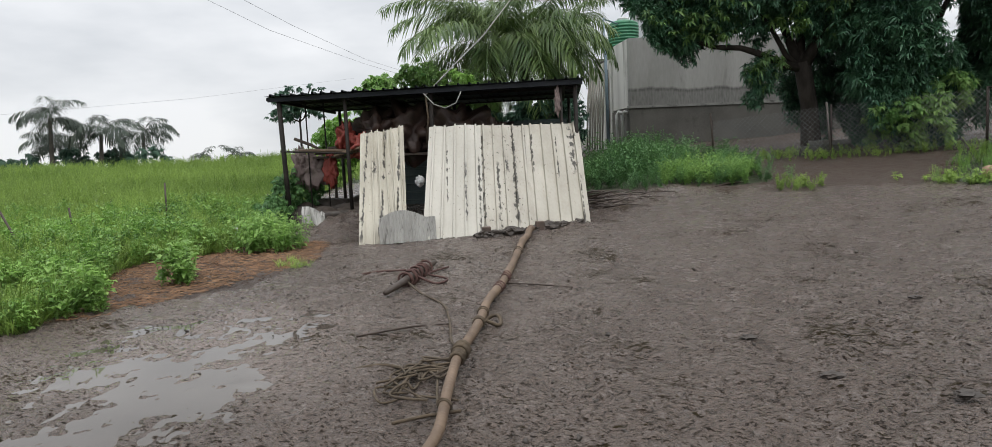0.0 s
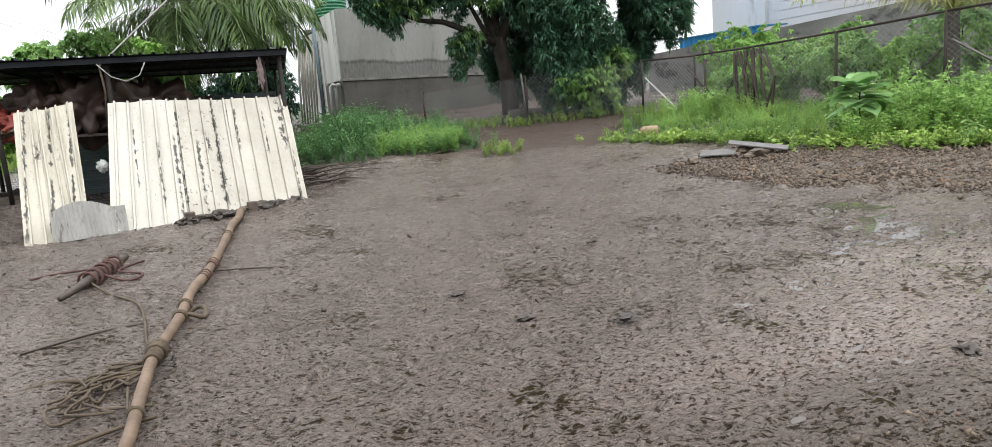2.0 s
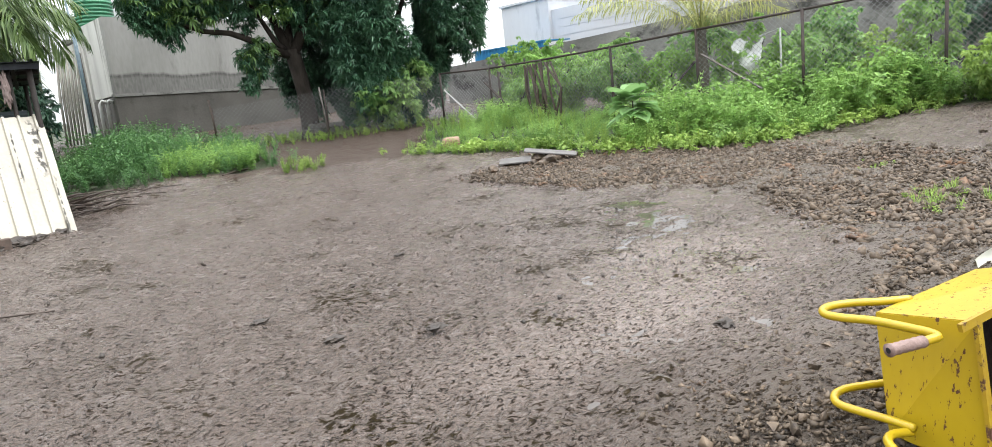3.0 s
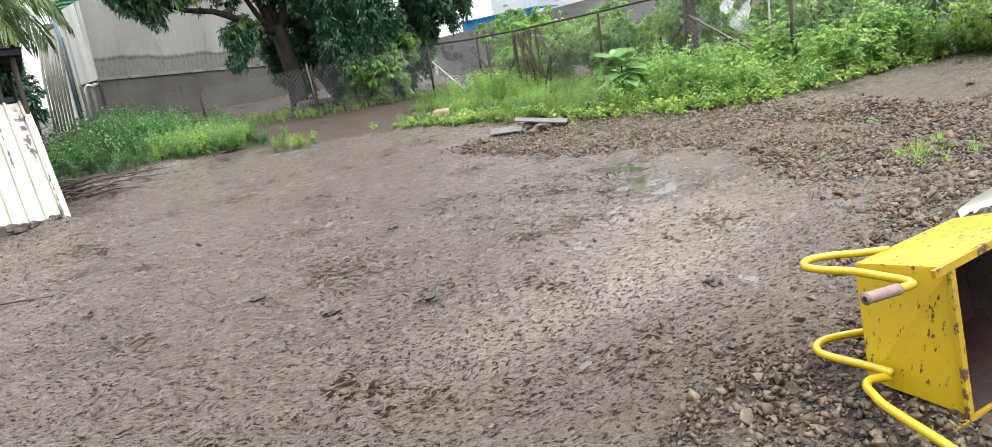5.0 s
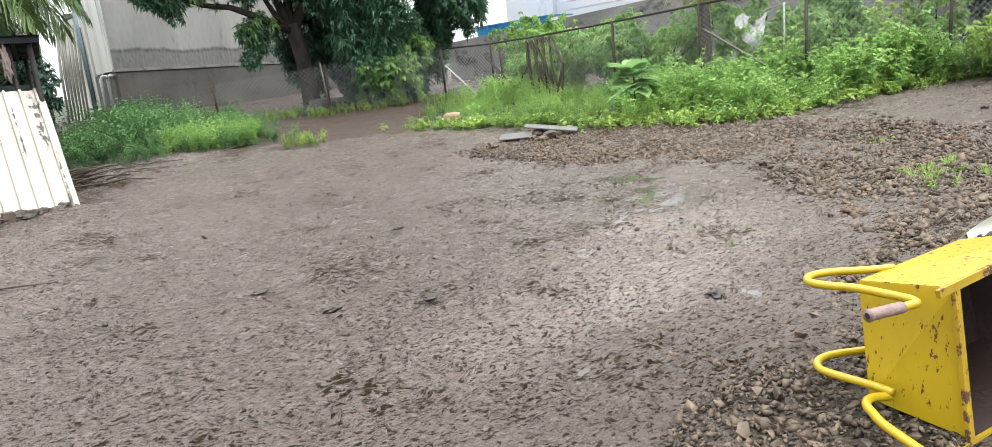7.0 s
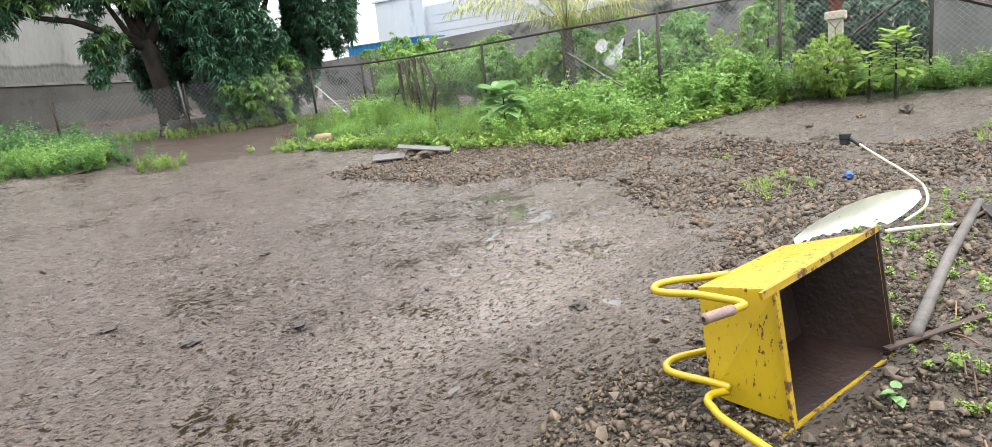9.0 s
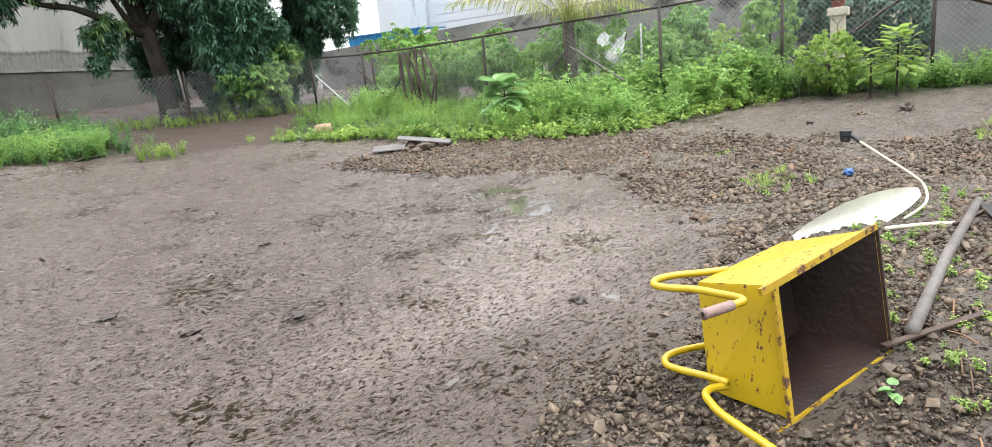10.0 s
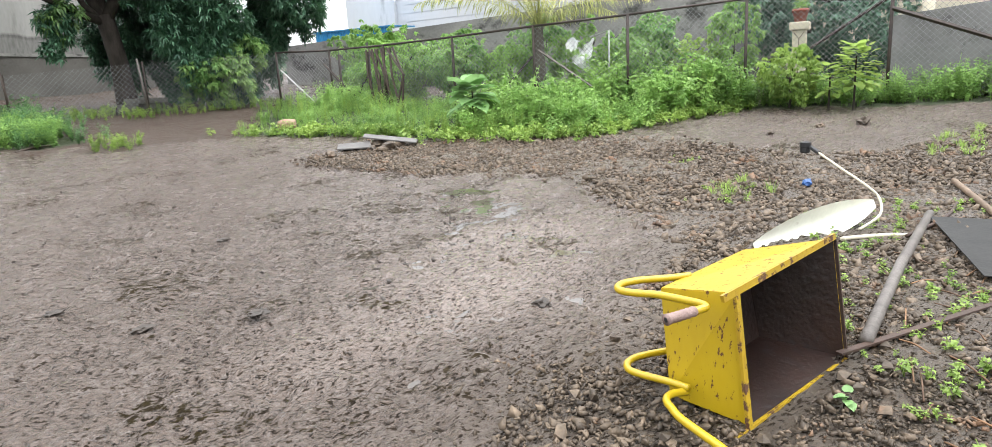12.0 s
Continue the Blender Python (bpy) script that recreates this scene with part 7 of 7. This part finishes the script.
def wheelbarrow():
    t = thing("wheelbarrow", wb(0.4, 0.15, 0), "yellow metal wheelbarrow tipped on its side, paint chipped", "wheelbarrow")
    rim = [wb(0, 0, 0.0), wb(0.82, 0, 0.02), wb(0.80, 0.07, 0.57), wb(0.005, 0.07, 0.51)]
    base = [wb(-0.04, 0.33, 0.03), wb(0.68, 0.34, 0.07), wb(0.66, 0.42, 0.49), wb(0.02, 0.42, 0.456)]
    cen = sum(rim + base, Vector()) / 8

    def plate(name, q, inner, label=""):
        """A thin sheet, painted outside and dark brown inside."""
        nrm = (q[1] - q[0]).cross(q[3] - q[0]).normalized()
        if nrm.dot(sum(q, Vector()) / 4 - cen) < 0:
            nrm = -nrm
        o = part(name, Build().quad_box(*q, nrm * 0.003), M_YELLOW, t, label)
        part("lining", Build().quad_box(*[p.lerp(cen, 0.004) for p in q], -nrm * 0.002), M_TRAY_IN, o, "dark brown inner face")

    names = ("side_panel", "front_panel", "side_panel", "rear_panel")
    for i, nm in enumerate(names):
        j = (i + 1) % 4
        plate(nm, [rim[i], rim[j], base[j], base[i]], None)
    plate("tray_floor", base, None, "flat tray bottom")
    for i in range(4):
        j = (i + 1) % 4
        a_, b_ = (rim[0].lerp(rim[1], -0.14) if i == 0 else rim[i]), (rim[3].lerp(rim[2], -0.13) if i == 2 else rim[j])
        out = ((a_ + b_) / 2 - sum(rim, Vector()) / 4).normalized()
        nn = (rim[1] - rim[0]).cross(rim[3] - rim[0]).normalized()
        wide = 0.010 if i == 1 else 0.028
        part("rim", Build().quad_box(a_, b_, b_ + out * wide, a_ + out * wide, nn * 0.014), M_RUST if i == 1 else M_YELLOW_EDGE, t, "rusted bare rim" if i == 1 else "worn folded rim")
    top = smooth_path([(2.30, -0.45, 0.49), (2.23, -0.37, 0.49), (2.16, -0.27, 0.49), (2.08, -0.215, 0.49), (2.02, -0.225, 0.485), (2.00, -0.29, 0.485), (2.01, -0.39, 0.485), (1.975, -0.51, 0.487), (1.945, -0.575, 0.49), (1.915, -0.60, 0.49), (1.885, -0.585, 0.488), (1.85, -0.562, 0.486)])
    part("handle_tube", Build().tube(top, 0.0155, 12), M_YELLOW_TUBE, t, "bent yellow frame tube", True)
    g0, g1 = Vector((1.865, -0.572, 0.487)), Vector((1.755, -0.495, 0.480))
    gp_ = [g0.lerp(g1, i / 12) for i in range(13)]
    part("grip", Build().tube(gp_, [0.021 if i % 2 else 0.0185 for i in range(12)] + [0.023], 14), M_GRIP, t, "worn brown ribbed hand grip", True)
    dg = (g1 - g0).normalized()
    # black disc on the grip's end, painted as the shade of its hollow
    part("grip_hole", Build().tube([g1 + dg * 0.001, g1 + dg * 0.002], 0.010, 10), M_BLACK, t)
    low = smooth_path([(2.30, -0.42, 0.15), (2.27, -0.36, 0.14), (2.17, -0.27, 0.14), (2.09, -0.24, 0.14), (2.03, -0.26, 0.135), (2.00, -0.32, 0.135), (1.985, -0.45, 0.13), (1.96, -0.53, 0.13)])
    part("leg_tube", Build().tube(low, 0.0155, 12), M_YELLOW_TUBE, t, "U-shaped yellow leg", True)
    low = smooth_path([(1.97, -0.52, 0.11), (1.90, -0.475, 0.12), (1.835, -0.475, 0.125), (1.78, -0.51, 0.125), (1.72, -0.565, 0.12), (1.59, -0.74, 0.11), (1.47, -0.90, 0.10)])
    part("handle_tube", Build().tube(low, 0.0155, 12), M_YELLOW_TUBE, t, "", True)
    part("grip", Build().tube([(1.50, -0.86, 0.102), (1.42, -0.97, 0.095)], 0.021, 12), M_GRIP, t, "", True)
    hub, ax = wb(1.02, 0.42, 0.30), Vector((0.05, 0.15, 1)).normalized()
    wheel = part("wheel", Build().lathe(hub - ax * 0.035, [(0.10, 0.0), (0.15, 0.0), (0.175, 0.02), (0.175, 0.05), (0.15, 0.07), (0.10, 0.07)], 26, tuple(ax)), M_BLACK, t, "black rubber tyre", True)
    part("rim", Build().lathe(hub - ax * 0.025, [(0.02, 0.0), (0.10, 0.01), (0.10, 0.04), (0.02, 0.05)], 22, tuple(ax)), M_YELLOW_TUBE, wheel, "", True)
    for s in (0.08, 0.46):
        part("fork", Build().tube([wb(0.66, 0.42, s), wb(1.02, 0.42, 0.30 + (s - 0.27) * 0.35)], 0.014, 8), M_YELLOW_TUBE, t, "", True)


wheelbarrow()


def white_barrow():
    t = thing("white_barrow", (4.9, -0.8, 0.1), "overturned white metal barrow tray with bent tube handle", "wheelbarrow")
    p0, p1, b, n, m_ = Vector((4.42, -0.42, 0.10)), Vector((5.42, -1.16, 0.28)), Build(), 28, 9
    ax = (p1 - p0).normalized()
    wide = Vector((0.35, 0.10, 1.0)).normalized()
    wide = (wide - ax * wide.dot(ax)).normalized()
    nrm = ax.cross(wide)
    for side in (0, 1):
        for i in range(n + 1):
            u = i / n
            w_ = 0.25 * math.sin(math.pi * min(1, max(0.02, u * 0.93 + 0.04))) ** 0.6
            for j in range(m_):
                s = j / (m_ - 1) - 0.5
                dip = 0.10 * (1 - (2 * s) ** 2) * math.sin(math.pi * u) + 0.16 * (u - 0.5) ** 2 * 0.6
                b.v.append(p0.lerp(p1, u) + wide * (s * w_) - nrm * (dip + 0.004 * side))
    for side in (0, 1):
        o = side * (n + 1) * m_
        for i in range(n):
            for j in range(m_ - 1):
                q = (o + i * m_ + j, o + i * m_ + j + 1, o + (i + 1) * m_ + j + 1, o + (i + 1) * m_ + j)
                b.f.append(q if side else q[::-1])
    part("tray", b, M_ENAMEL, t, "shallow white tray shell", True)
    part("handle_tube", Build().tube(smooth_path([(5.05, -1.05, 0.14), (5.35, -1.18, 0.20), (5.52, -1.17, 0.30), (5.62, -1.08, 0.38), (5.95, -0.84, 0.50), (6.25, -0.63, 0.61)]), 0.0105, 10), M_CREAM, t, "bent white tube", True)
    part("clamp", Build().tube([(6.18, -0.68, 0.585), (6.29, -0.60, 0.625)], 0.02, 8), M_BLACK, t, "black end bracket")
    part("cup", Build().lathe((6.32, -0.55, 0.57), [(0.035, 0), (0.045, 0.01), (0.045, 0.05), (0.05, 0.055), (0.05, 0.10), (0.03, 0.105)], 16), M_BLACK, t, "black plastic cup")
    part("leg_tube", Build().tube(smooth_path([(4.70, -0.95, 0.14), (4.85, -1.02, 0.12), (5.0, -1.25, 0.12), (5.05, -1.45, 0.12)]), 0.016, 10), M_CREAM, t, "", True)


white_barrow()
b = Build().tube([gp(2.84, -1.13, 0.035), gp(4.2, -1.30, 0.04), gp(5.73, -1.53, 0.035)], 0.032, 12)
tagged(part("iron_pipe", b, M_PIPE, None, "", True), "worn grey iron pipe lying on the gravel", "pipe")
b = Build().quad_box(gp(2.66, -1.04, 0.02), gp(3.95, -1.98, 0.02), gp(3.97, -1.955, 0.02), gp(2.68, -1.012, 0.02), (0, 0, 0.01))
tagged(part("flat_bar", b, M_RUST), "rusty flat iron bar on the ground", "metal bar")
b = Build().quad_box((5.55, -1.52, 0.16), (4.0, -1.70, 0.13), (4.3, -2.7, 0.10), (5.8, -2.5, 0.11), (0, 0, 0.006))
tagged(part("metal_plate", b, M_PLATE), "dark grey metal plate lying on gravel", "metal plate")
loose_rope("wooden_stick", [(7.2, -1.80, 0.03), (6.3, -1.90, 0.03), (5.6, -1.97, 0.03)], 0.028, M_WOOD, "bare wooden stick lying on the gravel")
loose_rope("iron_rod", [(4.95, -1.35, 0.02), (5.6, -1.62, 0.02), (6.2, -1.75, 0.02)], 0.014, M_RUST, "thin rusty rod lying on the gravel")
rng = random.Random(12)
for i in range(60):
    x, y = rng.uniform(1.7, 4.6), rng.uniform(-2.3, -1.25)
    a, L = rng.uniform(-0.9, 0.9), rng.uniform(0.1, 0.35)
    loose_rope("straw_stalk", [(x, y, 0), (x + L * 0.5 * math.cos(a), y + L * 0.5 * math.sin(a), 0.012), (x + L * math.cos(a), y + L * math.sin(a), 0)], 0.004, M_STRAW, "dry straw stalk on the gravelly soil")
